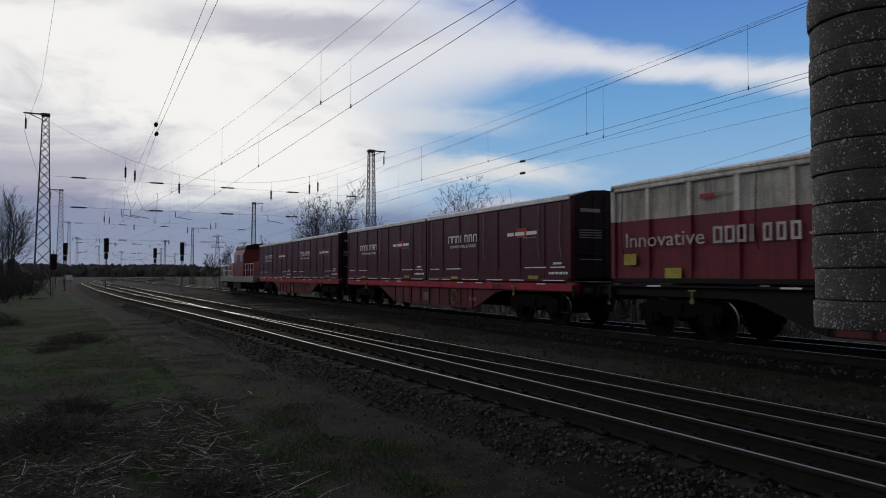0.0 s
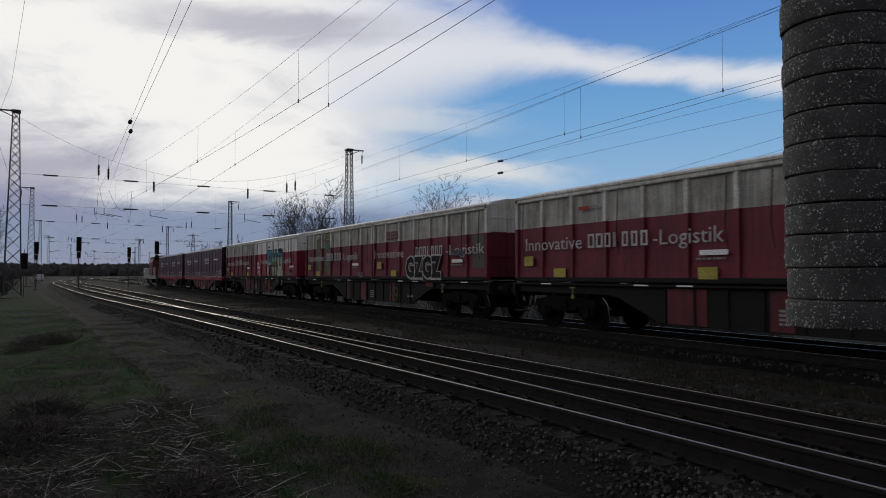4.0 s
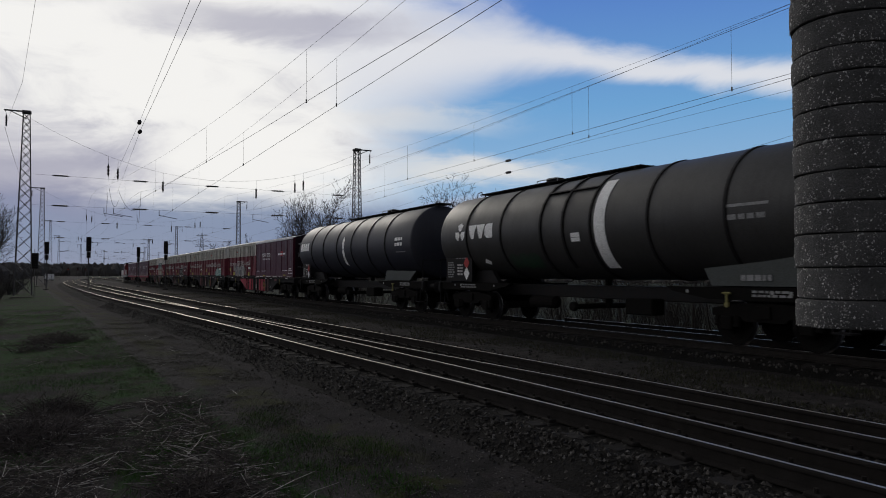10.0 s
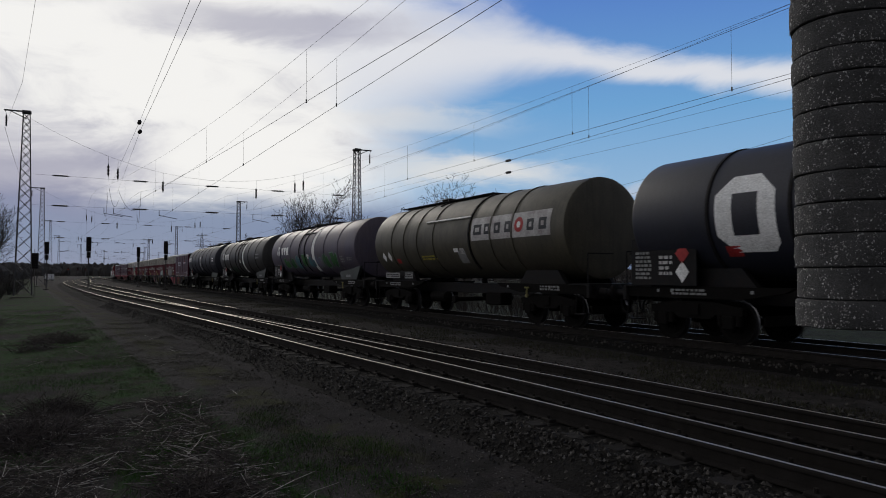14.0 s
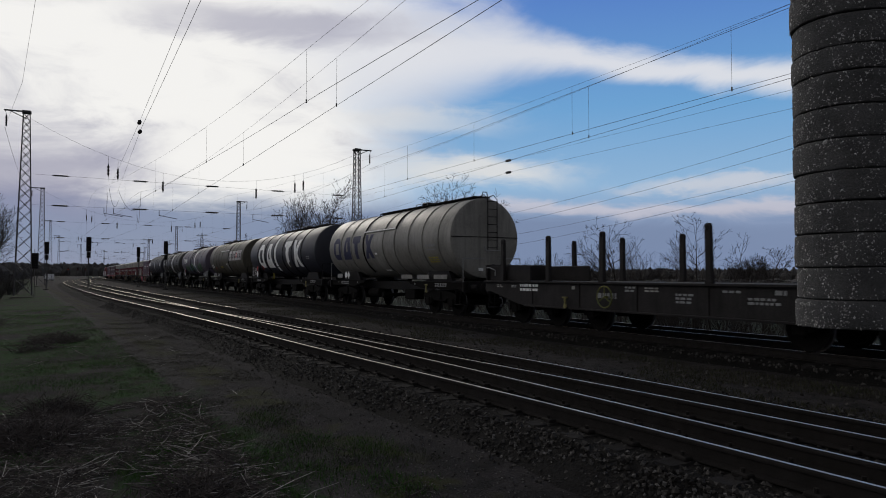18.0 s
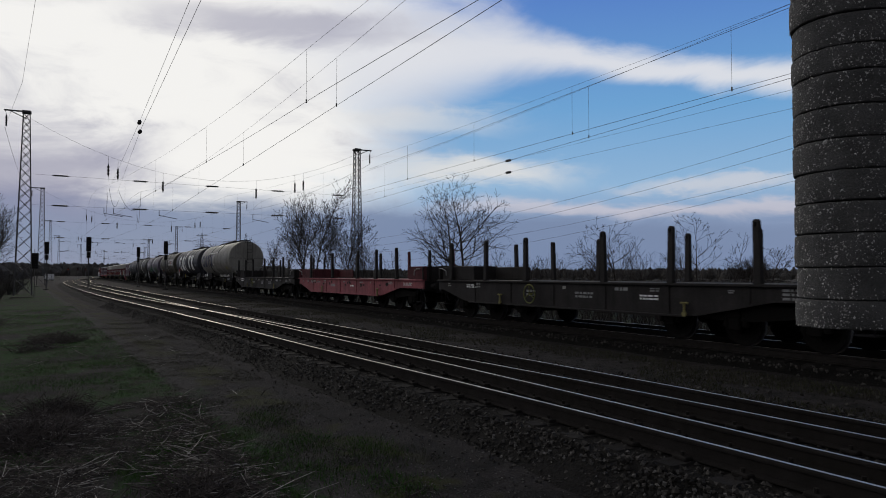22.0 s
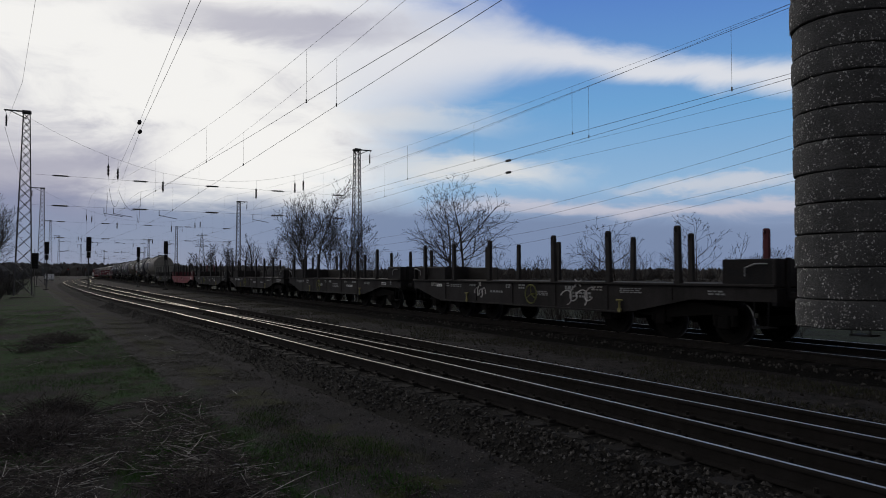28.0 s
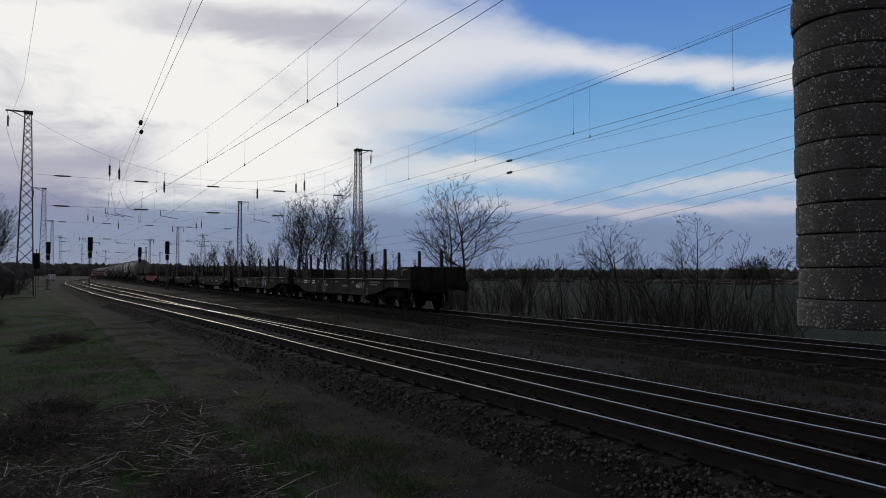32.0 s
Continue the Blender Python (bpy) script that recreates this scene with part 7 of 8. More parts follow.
RED_LAMP = glowing("red_signal_lamp", (1.0, 0.16, 0.12), 0.32)
for sx, sy, sz in ((2.7, 352.0, 3.7), (6.4, 349.0, 3.9), (9.6, 356.0, 3.6)):
    z0 = ground_height(sx, sy)
    stop = thing("stop_signal", (sx, sy, z0), "far railway signal on a post showing a red lamp", "signal", "light signals")
    part("post", Shape().rod((0, 0, -0.1), (0, 0, sz - z0), 0.08, n=8), MAT["steel"], stop)
    board = part("signal_head", Shape().slab(-0.3, 0.3, -0.05, 0.05, sz - z0 - 0.7, sz - z0 + 0.7, 0.08), MAT["black"], stop)
    part("lamp", Shape().turned([(0.04, -0.14), (0.13, -0.13), (0.13, -0.04)], (0, 0, sz - z0), "y", 12), RED_LAMP, board, "glowing red lamp")

stone_post = thing("marker_stone", (19.2, 14.4, ground_height(19.2, 14.4)), "short dark marker stone beyond the far track", "marker stone")
part("shaft", Shape().loft([[(-0.11, -0.11, -0.2), (0.11, -0.11, -0.2), (0.11, 0.11, -0.2), (-0.11, 0.11, -0.2)], [(-0.10, -0.10, 0.45), (0.10, -0.10, 0.45), (0.10, 0.10, 0.45), (-0.10, 0.10, 0.45)],
                             [(-0.05, -0.05, 0.52), (0.05, -0.05, 0.52), (0.05, 0.05, 0.52), (-0.05, 0.05, 0.52)]]), MAT["black"], stone_post)


def van(x, y, turn):
    t = thing("parked_van", (x, y, ground_height(x, y)), "pale van parked far off beside the tracks", "van", turn=turn)
    part("body", Shape().prism([(-2.4, 0.35), (2.3, 0.35), (2.45, 1.0), (1.7, 1.25), (1.1, 2.1), (-2.3, 2.15), (-2.4, 1.9)], -0.95, 0.95, "x"), MAT["tarp"], t)
    part("windscreen", Shape().prism([(1.74, 1.24), (1.78, 1.27), (1.16, 2.06), (1.10, 2.05)], -0.8, 0.8, "x"), MAT["glass"], t)
    for yy in (-1.5, 1.5):
        for sx2 in (-0.85, 0.85):
            part("wheel", Shape().turned([(0.2, -0.11), (0.34, -0.1), (0.34, 0.1), (0.2, 0.11)], (sx2, yy, 0.33), "x", 16), MAT["black"], t)


van(-3.4, 262, 8)
van(-4.6, 300, 178)


# ---- trees ----
def limb(s, p, d, length, r, depth, rnd, thin, rise):
    """A wandering limb that bends upwards and carries alternating side shoots."""
    n = max(3, int(length / 0.45)) if depth else 2
    n = min(n, 9)
    q, side = p, d.orthogonal().normalized()
    side.rotate(Matrix.Rotation(rnd.uniform(0, 6.28), 3, d))
    for k in range(n):
        d = (d + Vector((rnd.gauss(0, 0.13), rnd.gauss(0, 0.13), rnd.gauss(rise, 0.09)))).normalized()
        e = q + d * (length / n)
        r2 = max(r * (1 - 0.75 / n), thin)
        s.rod(q, e, r, r2, 5 if r > 0.05 else 3, caps=False)
        q, r = e, r2
        if depth > 0 and k > 0:
            for _ in range(2 if depth == 1 or rnd.random() < 0.35 else 1):
                side.rotate(Matrix.Rotation(2.4 + rnd.uniform(-0.5, 0.5), 3, d))
                out = (side - d * side.dot(d)).normalized()
                dd = (d * rnd.uniform(0.6, 1.1) + out * rnd.uniform(0.6, 1.1) + Vector((0, 0, 0.1))).normalized()
                left = 1.0 - 0.6 * k / n
                limb(s, q, dd, length * rnd.uniform(0.38, 0.62) * left, max(r * rnd.uniform(0.4, 0.6), thin), depth - 1, rnd, thin, rise * 0.7)


def place_of(px, x):
    """How far along something stands that lies x across and in the direction numbered px."""
    return x * (1593.5 / (px - 109.0) - 0.5533)


def bare_tree(x, y, height, seed, width=0.7, depth=3, stems=1, label="bare leafless tree with fine spreading twigs", trunk=0.16):
    """Leading stems with tiers of limbs; width is the crown's breadth as a share of the height."""
    rnd = random.Random(seed)
    z0 = ground_height(x, y)
    t = thing("tree", (x, y, z0), label, "tree", "bare trees")
    s, crown = Shape(), Shape()
    thin = 0.00017 * math.hypot(x, y)
    for k in range(stems):
        a0 = 6.283 * k / stems + rnd.uniform(-0.5, 0.5)
        out = Vector((math.cos(a0), math.sin(a0), 0))
        lean = rnd.uniform(0.12, 0.26) if stems > 1 else 0.03
        p = out * (0.22 if stems > 1 else 0.0) + Vector((0, 0, -0.2))
        d = (Vector((0, 0, 1)) + out * lean).normalized()
        own = height * (1.0 if k == 0 else rnd.uniform(0.78, 0.97))
        n = 14
        r = trunk * (1.0 if k == 0 else 0.8)
        for j in range(n):
            f = (j + 1) / n
            e = p + d * (own + 0.2) / n
            r2 = max(trunk * (1 - f) ** 0.8, thin)
            (s if f < 0.3 else crown).rod(p, e, r * (1.2 if j == 0 else 1), r2, 8 if f < 0.3 else 5, caps=False)
            p, r = e, r2
            d = (d + Vector((rnd.gauss(0, 0.06), rnd.gauss(0, 0.06), 0.03))).normalized()
            if f > (0.26 if stems == 1 else 0.34):
                reach = height * width * 0.5 * (1.15 - abs(f - 0.42) * 1.3)
                for _ in range((3 if depth > 2 else 2) if f > 0.3 else 1):
                    a = rnd.uniform(0, 6.283)
                    dd = (Vector((math.cos(a), math.sin(a), rnd.uniform(0.25, 0.95) if stems == 1 else rnd.uniform(0.6, 1.4))) + out * lean * 2).normalized()
                    limb(crown, p, dd, reach * rnd.uniform(0.7, 1.15), max(r * 0.5, thin), depth - 1, rnd, thin, 0.05 if stems == 1 else 0.11)
    part("trunk", s, MAT["bark"], t)
    part("crown", crown, MAT["bark"], t)
    return t


for px, x, top, seed, spread, depth, stems, trunk in (
        (545, 25.0, 13.4, 1, 0.62, 3, 3, 0.12), (600, 26.0, 9.2, 2, 0.8, 3, 2, 0.12), (500, 27.5, 8.2, 3, 0.6, 2, 2, 0.09), (630, 27.0, 7.0, 4, 0.8, 2, 3, 0.09),
        (455, 29.5, 9.8, 5, 0.6, 2, 2, 0.11), (395, 30.0, 9.4, 6, 0.7, 2, 2, 0.12), (358, 31.0, 9.0, 7, 0.7, 2, 2, 0.11), (796, 30.0, 10.2, 8, 0.76, 3, 1, 0.17),
        (822, 30.5, 10.6, 9, 0.8, 3, 1, 0.17), (1098, 27.0, 5.4, 10, 1.0, 3, 1, 0.11), (1040, 27.5, 4.6, 11, 0.6, 2, 3, 0.05), (1225, 28.0, 5.7, 12, 0.7, 3, 1, 0.07),
        (1270, 27.5, 4.9, 13, 0.45, 2, 2, 0.06), (1180, 29.0, 4.8, 14, 0.7, 2, 2, 0.06), (1363, 70.0, 5.9, 15, 0.9, 3, 1, 0.16), (985, 30.0, 4.2, 16, 0.8, 2, 2, 0.06),
        (1320, 75.0, 4.4, 21, 1.3, 2, 4, 0.10), (930, 32.0, 4.0, 22, 1.1, 2, 3, 0.06), (1065, 30.0, 4.4, 23, 0.6, 2, 2, 0.05),
        (670, 29.0, 5.0, 17, 0.8, 2, 2, 0.06), (870, 31.0, 4.6, 18, 0.8, 2, 2, 0.05), (1130, 31.0, 4.6, 19, 0.7, 2, 2, 0.06), (425, 30.0, 9.0, 20, 0.7, 2, 2, 0.1)):
    bare_tree(x, place_of(px, x), top, seed, spread, depth, stems, trunk=trunk)
for x, y, h, sd in ((-7.0, 86.0, 9.5, 31), (-9.5, 92.0, 8.5, 32), (-8.0, 100.0, 8.0, 33), (-11.0, 78.0, 8.0, 34), (-7.4, 90.0, 10.5, 37), (-7.9, 99.0, 11.0, 38)):
    bare_tree(x, y, h, sd, 0.7, 2, 2, trunk=0.12)


def thicket(name, spots, label, mat="bark", seed=1, fine=0.012):
    """Dense upright brush, too fine to count."""
    rnd = random.Random(seed)
    s = Shape()
    for x, y, h in spots:
        z0 = ground_height(x, y) - 0.05
        for k in range(rnd.randint(4, 7)):
            p = Vector((x + rnd.gauss(0, 0.35), y + rnd.gauss(0, 0.35), z0))
            d = Vector((rnd.gauss(0, 0.22), rnd.gauss(0, 0.22), 1)).normalized()
            hh = h * rnd.uniform(0.55, 1.05)
            q = p
            r = fine * 1.6
            for j in range(4):
                d = (d + Vector((rnd.gauss(0, 0.14), rnd.gauss(0, 0.14), 0))).normalized()
                e = q + d * hh / 4
                s.rod(q, e, r, r * 0.8, 3, caps=False)
                q, r = e, r * 0.8
                for _ in range(3):
                    dd = (d + Vector((rnd.gauss(0, 0.5), rnd.gauss(0, 0.5), rnd.uniform(0, 0.3)))).normalized()
                    m = q + dd * hh * rnd.uniform(0.12, 0.26)
                    s.rod(q, m, r * 0.7, r * 0.5, 3, caps=False)
                    for _ in range(2):
                        d3 = (dd + Vector((rnd.gauss(0, 0.5), rnd.gauss(0, 0.5), 0.1))).normalized()
                        s.rod(m, m + d3 * hh * 0.12, r * 0.5, r * 0.4, 3, caps=False)
    me = s.mesh(name, MAT[mat])
    return tagged(new(name, me), label, "bushes", kind="stuff")


rnd = random.Random(77)
spots = []
for k in range(60):
    px = rnd.uniform(955, 1410)
    x = rnd.uniform(23.0, 31.0)
    spots.append((x, place_of(px, x), rnd.uniform(1.2, 3.0)))
for k in range(34):
    px = rnd.uniform(1045, 1260)
    x = rnd.uniform(26.0, 31.0)
    spots.append((x, place_of(px, x), rnd.uniform(2.0, 3.8)))
for k in range(170):
    px = rnd.uniform(250, 950)
    x = rnd.uniform(26.0, 33.0)
    spots.append((x, place_of(px, x), rnd.uniform(1.8, 4.2)))
thicket("roadside_scrub", spots, "tangled bare scrub along the field edge", seed=3, fine=0.008)
spots = [(rnd.uniform(-16, -4.2), rnd.uniform(58, 110), rnd.uniform(1.4, 2.6)) for k in range(120)]
thicket("lineside_bushes", spots, "dark bare bushes beside the lattice mast", seed=4, fine=0.02)


def clumps(name, spots, label, mat="leaf", seed=5):
    """Far trees as uneven many-sided clumps."""
    rnd = random.Random(seed)
    s = Shape()
    for x, y, z, r, h in spots:
        rings = []
        n = 7
        for k, (f, g) in enumerate(((1.0, -0.1), (1.0, 0.25), (0.95, 0.55), (0.6, 0.82), (0.15, 1.0))):
            rings.append([(x + r * f * rnd.uniform(0.7, 1.2) * math.cos(6.283 * i / n), y + r * f * rnd.uniform(0.7, 1.2) * math.sin(6.283 * i / n), z + h * (g + rnd.uniform(-0.06, 0.06))) for i in range(n)])
        s.loft(rings)
    return tagged(new(name, s.mesh(name, MAT[mat])), label, "woods", kind="stuff")


spots = []
for k in range(4200):            # woods round the fields
    a = radians(rnd.uniform(14, 100))
    d = rnd.uniform(420, 640)
    spots.append((d * math.sin(a), d * math.cos(a), -3.0, rnd.uniform(1.6, 3.6), rnd.uniform(5.0, 8.6)))
clumps("far_woods", spots, "dark line of woods beyond the fields", seed=6)
spots = []
for k in range(1300):            # wooded rise at the tracks' end
    a = radians(rnd.uniform(-8, 16))
    d = rnd.uniform(900, 1300)
    spots.append((d * math.sin(a), d * math.cos(a), -4.0 + (d - 900) * 0.022 * (1.0 if a < 0.14 else 0.4), rnd.uniform(4, 9), rnd.uniform(11, 17)))
clumps("wooded_hill", spots, "low wooded hill far behind the tracks", seed=7)
spots = []
for k in range(220):            # hedges in the fields
    x = rnd.choice((190, 260)) + rnd.uniform(-3, 3)
    px = rnd.uniform(420, 1420)
    spots.append((x, place_of(px, x), -1.8, rnd.uniform(1.5, 3.0), rnd.uniform(0.8, 1.7)))
clumps("field_hedges", spots, "low dark hedges across the fields", seed=8)
spots = []
for k in range(260):
    y = rnd.uniform(110, 420)
    spots.append((-14 - rnd.uniform(0, 26), y, -0.9, rnd.uniform(1.6, 3.2), rnd.uniform(3.0, 6.5)))
clumps("lineside_woods", spots, "dark undergrowth along the line", seed=9)


# ---- track details ----

def sleeper_mesh(w):
    return Shape().slab(-w / 2, w / 2, -0.13, 0.13, -0.335, -0.174, 0.02).mesh("sleeper", MAT["sleeper"])


def fastening_mesh():
    s2 = Shape()
    for k in (-1, 1):
        s2.slab(k * 0.11 - 0.05, k * 0.11 + 0.05, -0.08, 0.08, -0.176, -0.135, 0.01)
        s2.rod((k * 0.11, 0, -0.14), (k * 0.11, 0, -0.10), 0.02, n=6)
    return s2.mesh("rail_fastening", MAT["rail_side"])


FAST = fastening_mesh()
WIDE = {}
rnd = random.Random(11)
y = -3.0
while y < 66:
    l, r = track_b(y), track_a(y)
    w = round((r - l + 2.3) * 5) / 5
    if w not in WIDE:
        WIDE[w] = sleeper_mesh(w)
    o = part("sleeper", WIDE[w], None, track_near, at=((l + r) / 2 + rnd.uniform(-0.03, 0.03), y, rnd.uniform(-0.006, 0.004)))
    o.rotation_euler = (0, 0, rnd.uniform(-0.012, 0.012))
    if y < 30:
        for c, tr in ((l - 0.7535, track_near), (l + 0.7535, track_near), (r - 0.7535, track_mid), (r + 0.7535, track_mid)):
            part("rail_fastening", FAST, None, tr, at=(c, y, 0))
    y += 0.62
y = -2.0
NARROW = sleeper_mesh(2.5)
while y < 75:
    o = part("sleeper", NARROW, None, track_far, at=(XC + rnd.uniform(-0.02, 0.02), y, rnd.uniform(-0.006, 0.004)))
    o.rotation_euler = (0, 0, rnd.uniform(-0.01, 0.01))
    y += 0.62
lone = thing("spare_rail", (0, 0, 0), "rusty spare rail lying beside the far track", "rail", kind="structure")
rail("rail", lambda q: 15.2, 0.0, -22, 18.8, lone)
q = -3.0
while q < 18:
    part("support_block", Shape().slab(15.05, 15.35, q - 0.12, q + 0.12, -0.45, -0.172, 0.02), MAT["sleeper"], lone)
    q += 2.4


def scatter_stones(name, count, pick, label, sizes, seed, mat="stone"):
    rnd = random.Random(seed)
    s = Shape()
    vs, fs = [], []
    for k in range(count):
        x, y, z = pick(rnd)
        r = rnd.uniform(*sizes)
        e = Euler((rnd.uniform(0, 3), rnd.uniform(0, 3), rnd.uniform(0, 3))).to_matrix()
        n = len(vs)
        c = Vector((x, y, z))
        for p in ((1, 0, 0), (-1, 0, 0), (0, 1, 0), (0, -1, 0), (0, 0, 1), (0, 0, -1)):
            vs.append(tuple(c + e @ Vector(p) * r * rnd.uniform(0.6, 1.25)))
        fs += [(n + a, n + b, n + d) for a, b, d in ((0, 2, 4), (2, 1, 4), (1, 3, 4), (3, 0, 4), (2, 0, 5), (1, 2, 5), (3, 1, 5), (0, 3, 5))]
    me = bpy.data.meshes.new(name)
    me.from_pydata(vs, [], fs)
    me.materials.append(MAT[mat])
    tagged(new(name, me), label, "stones", kind="stuff")


def near_y(rnd, a=1.0, b=45.0):
    return a + (b - a) * rnd.random() ** 2.0


def shoulder(rnd):
    y = near_y(rnd)
    u = rnd.random()
    d = 0.95 + u * 0.72 + rnd.gauss(0, 0.09) + 0.22 * noise.noise((0.0, y * 0.9, 7.0))
    z = -0.205 if d < 1.2 else -0.205 - (d - 1.2) * 0.40
    x = track_b(y) - d
    return x, y, max(z, ground_height(x, y)) + rnd.uniform(-0.012, 0.012)


def strays(rnd):
    y = near_y(rnd)
    x = track_b(y) - 1.55 - abs(rnd.gauss(0, 0.5))
    return x, y, ground_height(x, y) + 0.004


def between(rnd):
    y = near_y(rnd, 1.0, 60.0)
    l, r = track_b(y), track_a(y)
    return rnd.uniform(l - 1.3, r + 1.9), y, -0.195 + rnd.uniform(-0.015, 0.012)


def far_bed(rnd):
    y = near_y(rnd, -2.0, 60.0)
    return XC + rnd.uniform(-1.9, 1.9), y, -0.20 + rnd.uniform(-0.015, 0.012)


def six_foot(rnd):
    y = near_y(rnd, 0.0, 60.0)
    x = rnd.uniform(track_a(y) + 1.2, XC - 1.4)
    return x, y, ground_height(x, y) + 0.01


scatter_stones("shoulder_stones", 6500, shoulder, "loose broken stones on the ballast shoulder", (0.012, 0.036), 1)
scatter_stones("stray_stones", 900, strays, "stray stones on the bare earth below the ballast", (0.008, 0.026), 8)
scatter_stones("ballast_stones", 14000, between, "broken stones between the sleepers of the near tracks", (0.02, 0.042), 2)
scatter_stones("far_ballast_stones", 7000, far_bed, "broken stones under the far track", (0.02, 0.045), 3)
scatter_stones("strewn_stones", 1800, six_foot, "stones strewn on the strip between the tracks", (0.015, 0.05), 4)


def way(y):
    """Left edge of the path across, at y along."""
    return 1.75 - 0.030 * y


def on_path(rnd):
    y = near_y(rnd, 2.0, 30.0)
    x = way(y) + rnd.gauss(0.9, 0.8)
    return x, y, ground_height(x, y) + 0.002


scatter_stones("path_grit", 12000, on_path, "fine grit on the trodden path", (0.004, 0.014), 5, "grit_stone")
scatter_stones("pale_stones", 2400, shoulder, "paler stones among the ballast of the shoulder", (0.012, 0.03), 6, "grit_stone")


# ---- grass and dead stems ----
def blades(name, count, pick, label, mat, h, w, lean, seed):
    rnd = random.Random(seed)
    vs, fs = [], []
    for k in range(count):
        x, y, f = pick(rnd)
        z = ground_height(x, y) - 0.01
        a = rnd.uniform(0, 6.283)
        hh = h * rnd.uniform(0.45, 1.2) * f
        ww = w * rnd.uniform(0.6, 1.3)
        bx, by = math.cos(a) * ww, math.sin(a) * ww
        lx, ly = rnd.gauss(0, lean) * hh, rnd.gauss(0, lean) * hh
        n = len(vs)
        vs += [(x - bx, y - by, z), (x + bx, y + by, z), (x + lx * 0.4 + bx * 0.6, y + ly * 0.4 + by * 0.6, z + hh * 0.6), (x + lx * 0.4 - bx * 0.6, y + ly * 0.4 - by * 0.6, z + hh * 0.6), (x + lx, y + ly, z + hh)]
        fs += [(n, n + 1, n + 2, n + 3), (n + 3, n + 2, n + 4)]
    me = bpy.data.meshes.new(name)
    me.from_pydata(vs, [], fs)
    me.materials.append(MAT[mat])
    tagged(new(name, me), label, "grass", kind="stuff")


def lawn(rnd):
    while True:
        y = 3.0 + 45 * rnd.random() ** 1.8
        x = way(y) + 0.3 - (2 + y * 0.28) * rnd.random()
        g = noise.noise((x * 0.5, y * 0.5, 9.0)) + 0.35 * noise.noise((x * 2.3, y * 2.3, 2.0))
        bare = y < 12.3 and x < 1.75 and noise.noise((x * 0.9, y * 0.9, 33.0)) < 0.3 and rnd.random() < 0.95
        if not bare and (g > -0.12 or rnd.random() < 0.15):
            return x, y, 1.0 + max(0, g)


def verge(rnd):
    while True:
        y = 2.6 + 30 * rnd.random() ** 1.6
        x = way(y) + rnd.uniform(0.1, 1.9)
        g = noise.noise((x * 1.1, y * 0.8, 4.0)) + 0.3 * noise.noise((x * 3, y * 3, 2.0))
        if g > 0.05:
            return x, y, 0.8


def strip(rnd):
    while True:
        y = 2.0 + 70 * rnd.random() ** 1.7
        x = rnd.uniform(track_a(y) + 2.0, XC - 2.0)
        if noise.noise((x * 0.6, y * 0.4, 14.0)) > -0.05:
            return x, y, 1.0


def field(rnd):
    x = 16.3 + 14 * rnd.random()
    return x, -2 + 45 * rnd.random(), 1.0


blades("grass", 110000, lawn, "short dark winter grass beside the path", "grass", 0.05, 0.0028, 0.7, 1)
TUFTS = ((0.75, 7.5), (1.75, 8.5), (1.0, 7.2), (2.2, 6.4), (2.7, 5.8), (1.45, 9.9), (1.95, 7.3), (2.5, 7.7), (1.6, 10.6), (2.4, 9.2), (3.0, 7.0))


def tuft(rnd):
    cx, cy = rnd.choice(TUFTS)
    return cx + rnd.gauss(0, 0.17), cy + rnd.gauss(0, 0.32), rnd.uniform(0.7, 1.3)


blades("grass_tufts", 9000, tuft, "green tufts of grass between dead brush and path", "grass", 0.055, 0.003, 0.6, 6)
blades("verge_grass", 26000, verge, "tufts of dull grass growing into the path", "dull_grass", 0.045, 0.0028, 0.7, 2)
blades("strip_grass", 32000, strip, "sparse grass on the strip between the tracks", "dull_grass", 0.09, 0.005, 0.5, 3)
blades("bank_grass", 16000, field, "rough dead grass on the bank beyond the tracks", "dull_grass", 0.22, 0.009, 0.5, 4)


def stem_spot(rnd):
    while True:
        k = rnd.random()
        if k < 0.72:
            x, y = rnd.uniform(-1.0, 1.75), rnd.uniform(6.3, 11.6)
        elif k < 0.9:
            x, y = rnd.gauss(0.95, 0.4), rnd.gauss(6.4, 0.7)
        else:
            x, y = rnd.uniform(-5, 3.2), rnd.uniform(5, 26)
        if x < way(y) + 1.4 and y > 3.6 and noise.noise((x * 0.8, y * 0.8, 21.0)) > -0.3:
            return x, y


def stems(name, count, label, mat, lo, hi, flat, seed, r0):
    rnd = random.Random(seed)
    s = Shape()
    for k in range(count):
        x, y = stem_spot(rnd)
        z = ground_height(x, y) + 0.01
        a = rnd.uniform(0, 6.283)
        up = abs(rnd.gauss(0, flat))
        n = rnd.uniform(lo, hi)
        d = Vector((math.cos(a), math.sin(a), up)).normalized()
        p = Vector((x, y, z))
        q = p + d * n * 0.5
        e = q + (d + Vector((rnd.gauss(0, 0.25), rnd.gauss(0, 0.25), rnd.gauss(-0.1, 0.15)))).normalized() * n * 0.5
        s.rod(p, q, r0, r0 * 0.85, 3, caps=False).rod(q, e, r0 * 0.85, r0 * 0.5, 3, caps=False)
    tagged(new(name, s.mesh(name, MAT[mat])), label, "dead stems", kind="stuff")


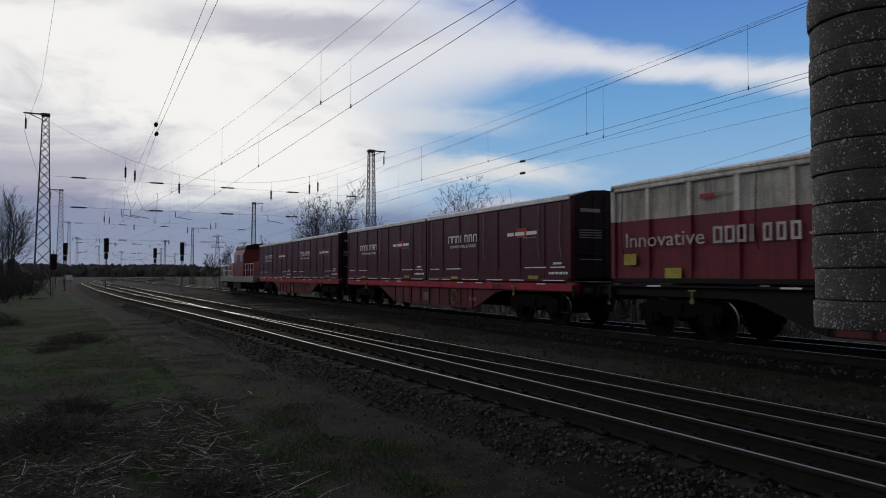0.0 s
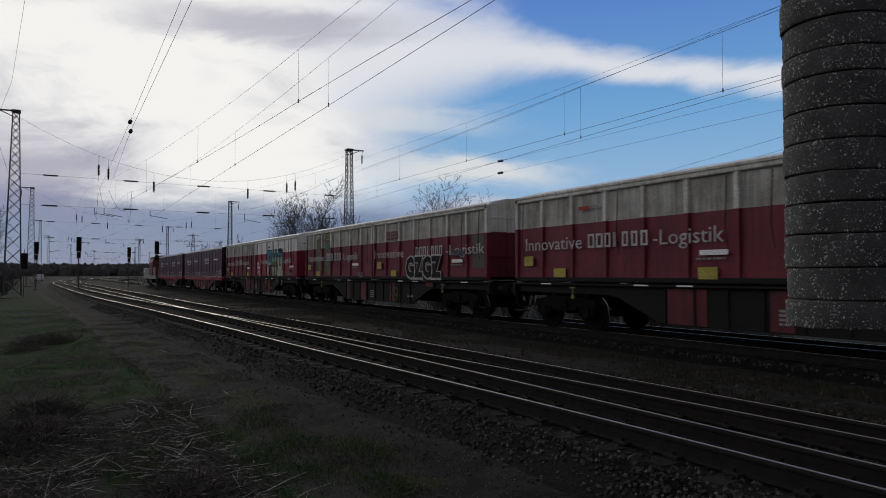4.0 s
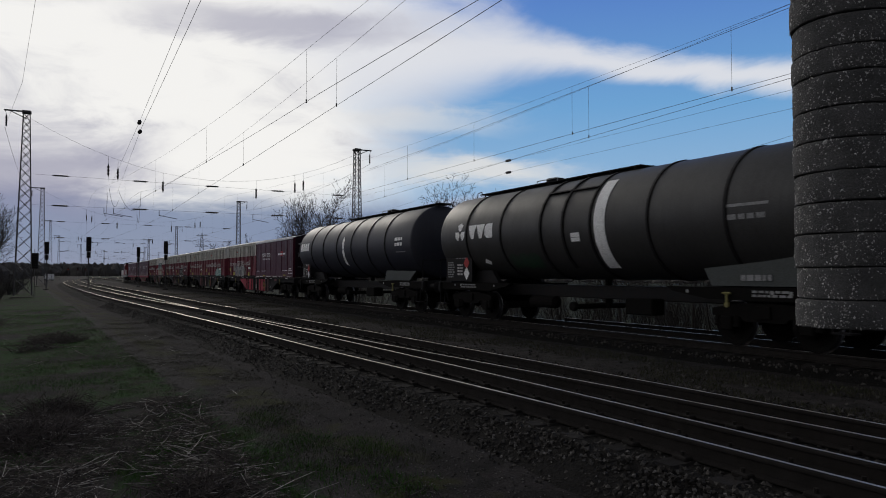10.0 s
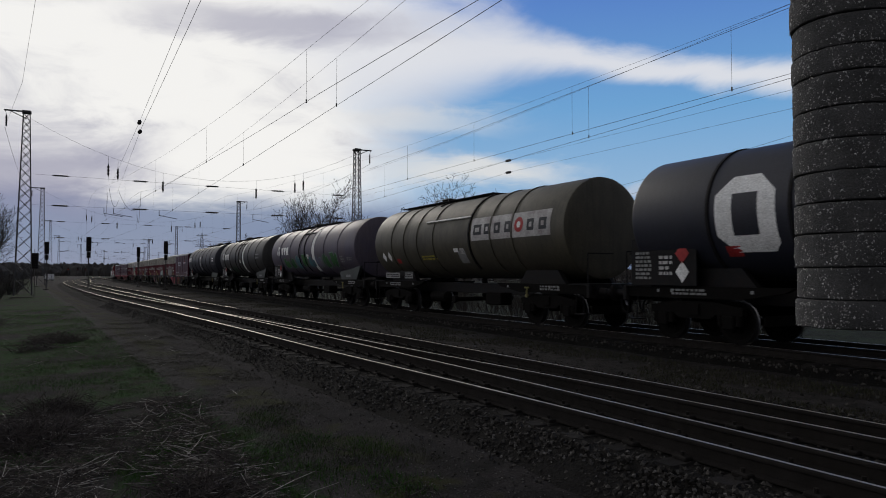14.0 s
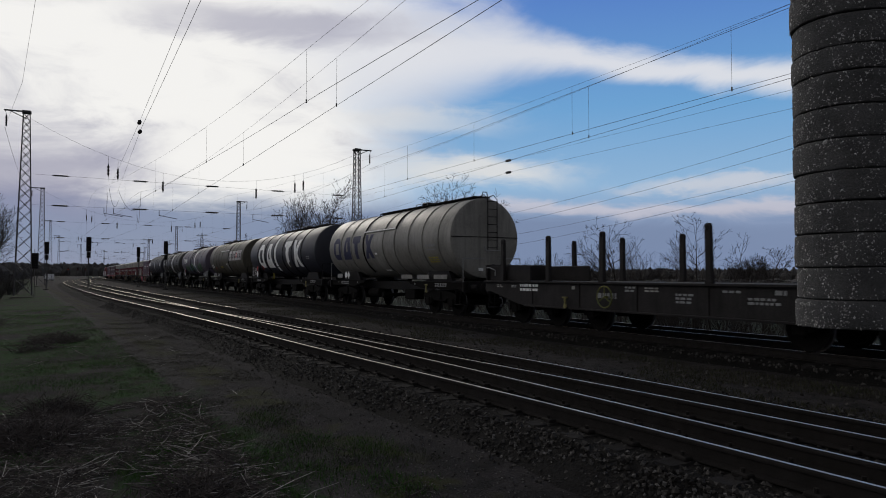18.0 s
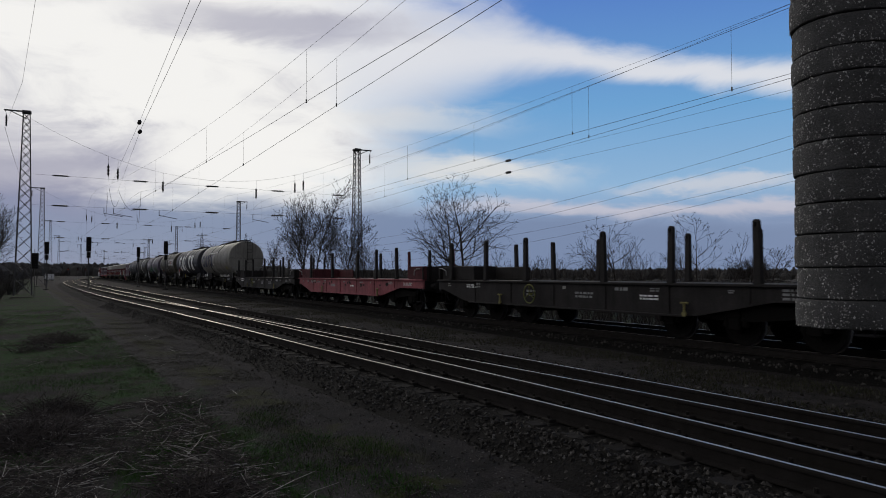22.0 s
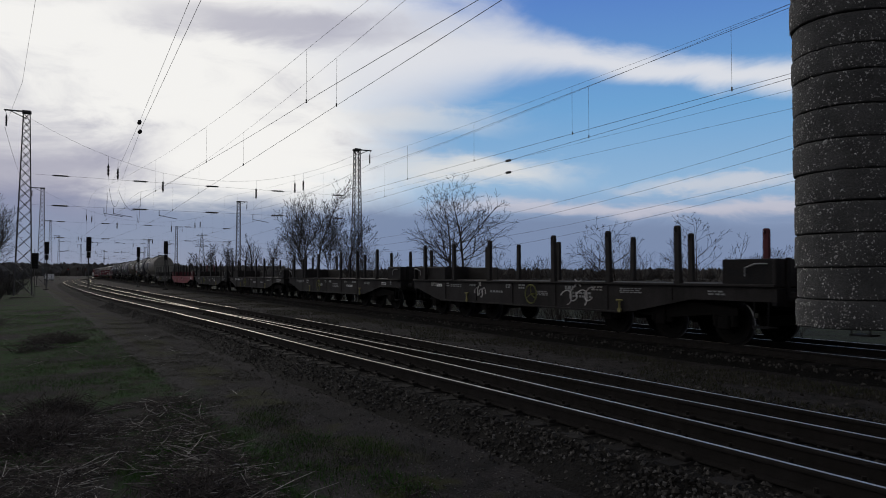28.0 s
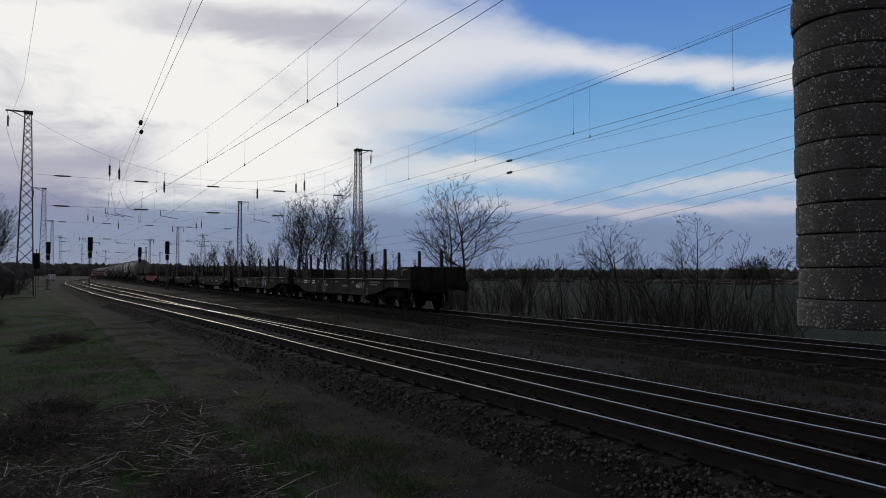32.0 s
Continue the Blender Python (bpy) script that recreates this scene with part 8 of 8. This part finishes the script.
stems("dead_stems", 420, "pale dead stems and straw strewn on the ground", "straw", 0.12, 0.6, 0.14, 1, 0.0052)
stems("dead_brush", 3400, "dark dead brush matted on the ground", "dark_brush", 0.06, 0.26, 0.45, 2, 0.005)
stems("grey_twigs", 1500, "thin grey twigs among dead brush", "brush", 0.06, 0.3, 0.25, 4, 0.0032)
stems("fine_straw", 2500, "short broken straw", "straw", 0.03, 0.12, 0.2, 3, 0.0022)


def mound(name, cx, cy, r, h, count, seed, label):
    """A low heap of dead brush."""
    rnd = random.Random(seed)
    s = Shape()
    for k in range(count):
        a, d = rnd.uniform(0, 6.283), r * math.sqrt(rnd.random())
        x, y = cx + d * math.cos(a), cy + d * math.sin(a)
        top = ground_height(x, y) + h * (1 - (d / r) ** 2) * rnd.uniform(0.5, 1.0)
        p = Vector((x, y, ground_height(x, y)))
        q = Vector((x + rnd.gauss(0, 0.16), y + rnd.gauss(0, 0.16), top + rnd.uniform(0.0, 0.14)))
        e = q + Vector((rnd.gauss(0, 0.12), rnd.gauss(0, 0.12), rnd.gauss(0.0, 0.06)))
        s.rod(p, q, 0.006, 0.005, 3, caps=False).rod(q, e, 0.005, 0.003, 3, caps=False)
    tagged(new(name, s.mesh(name, MAT["dark_brush"])), label, "brush heap", kind="stuff")


for cx, cy, r, h, n, sd in ((-0.1, 23.2, 0.75, 0.26, 300, 1), (-0.65, 21.2, 0.5, 0.16, 110, 5), (-0.3, 9.7, 0.65, 0.22, 380, 2), (0.0, 11.3, 0.5, 0.2, 260, 7),
                           (1.1, 6.5, 0.34, 0.12, 130, 3), (-3.0, 33.0, 1.0, 0.5, 420, 4), (-4.2, 31.5, 0.8, 0.4, 300, 9)):
    mound("brush_heap", cx, cy, r, h, n, sd, "dark uneven heap of dead brush in the grass")


# ---- what moves ----
def motions():
    whole = [k for k in range(33)]
    for t, mid, z in MOVING:
        walk(t, [(k, pose(XC, mid + run(k), z)) for k in whole])
    # the wheels turn as far as they roll, in steps of two thirtieths of a second
    spin = [(k / 15.0, -math.degrees(run(k / 15.0) / 0.46)) for k in range(481)]
    for w, at in MOVING_WHEELS:
        walk(w, [(t, pose(*at, a, 0, 0)) for t, a in spin])


motions()
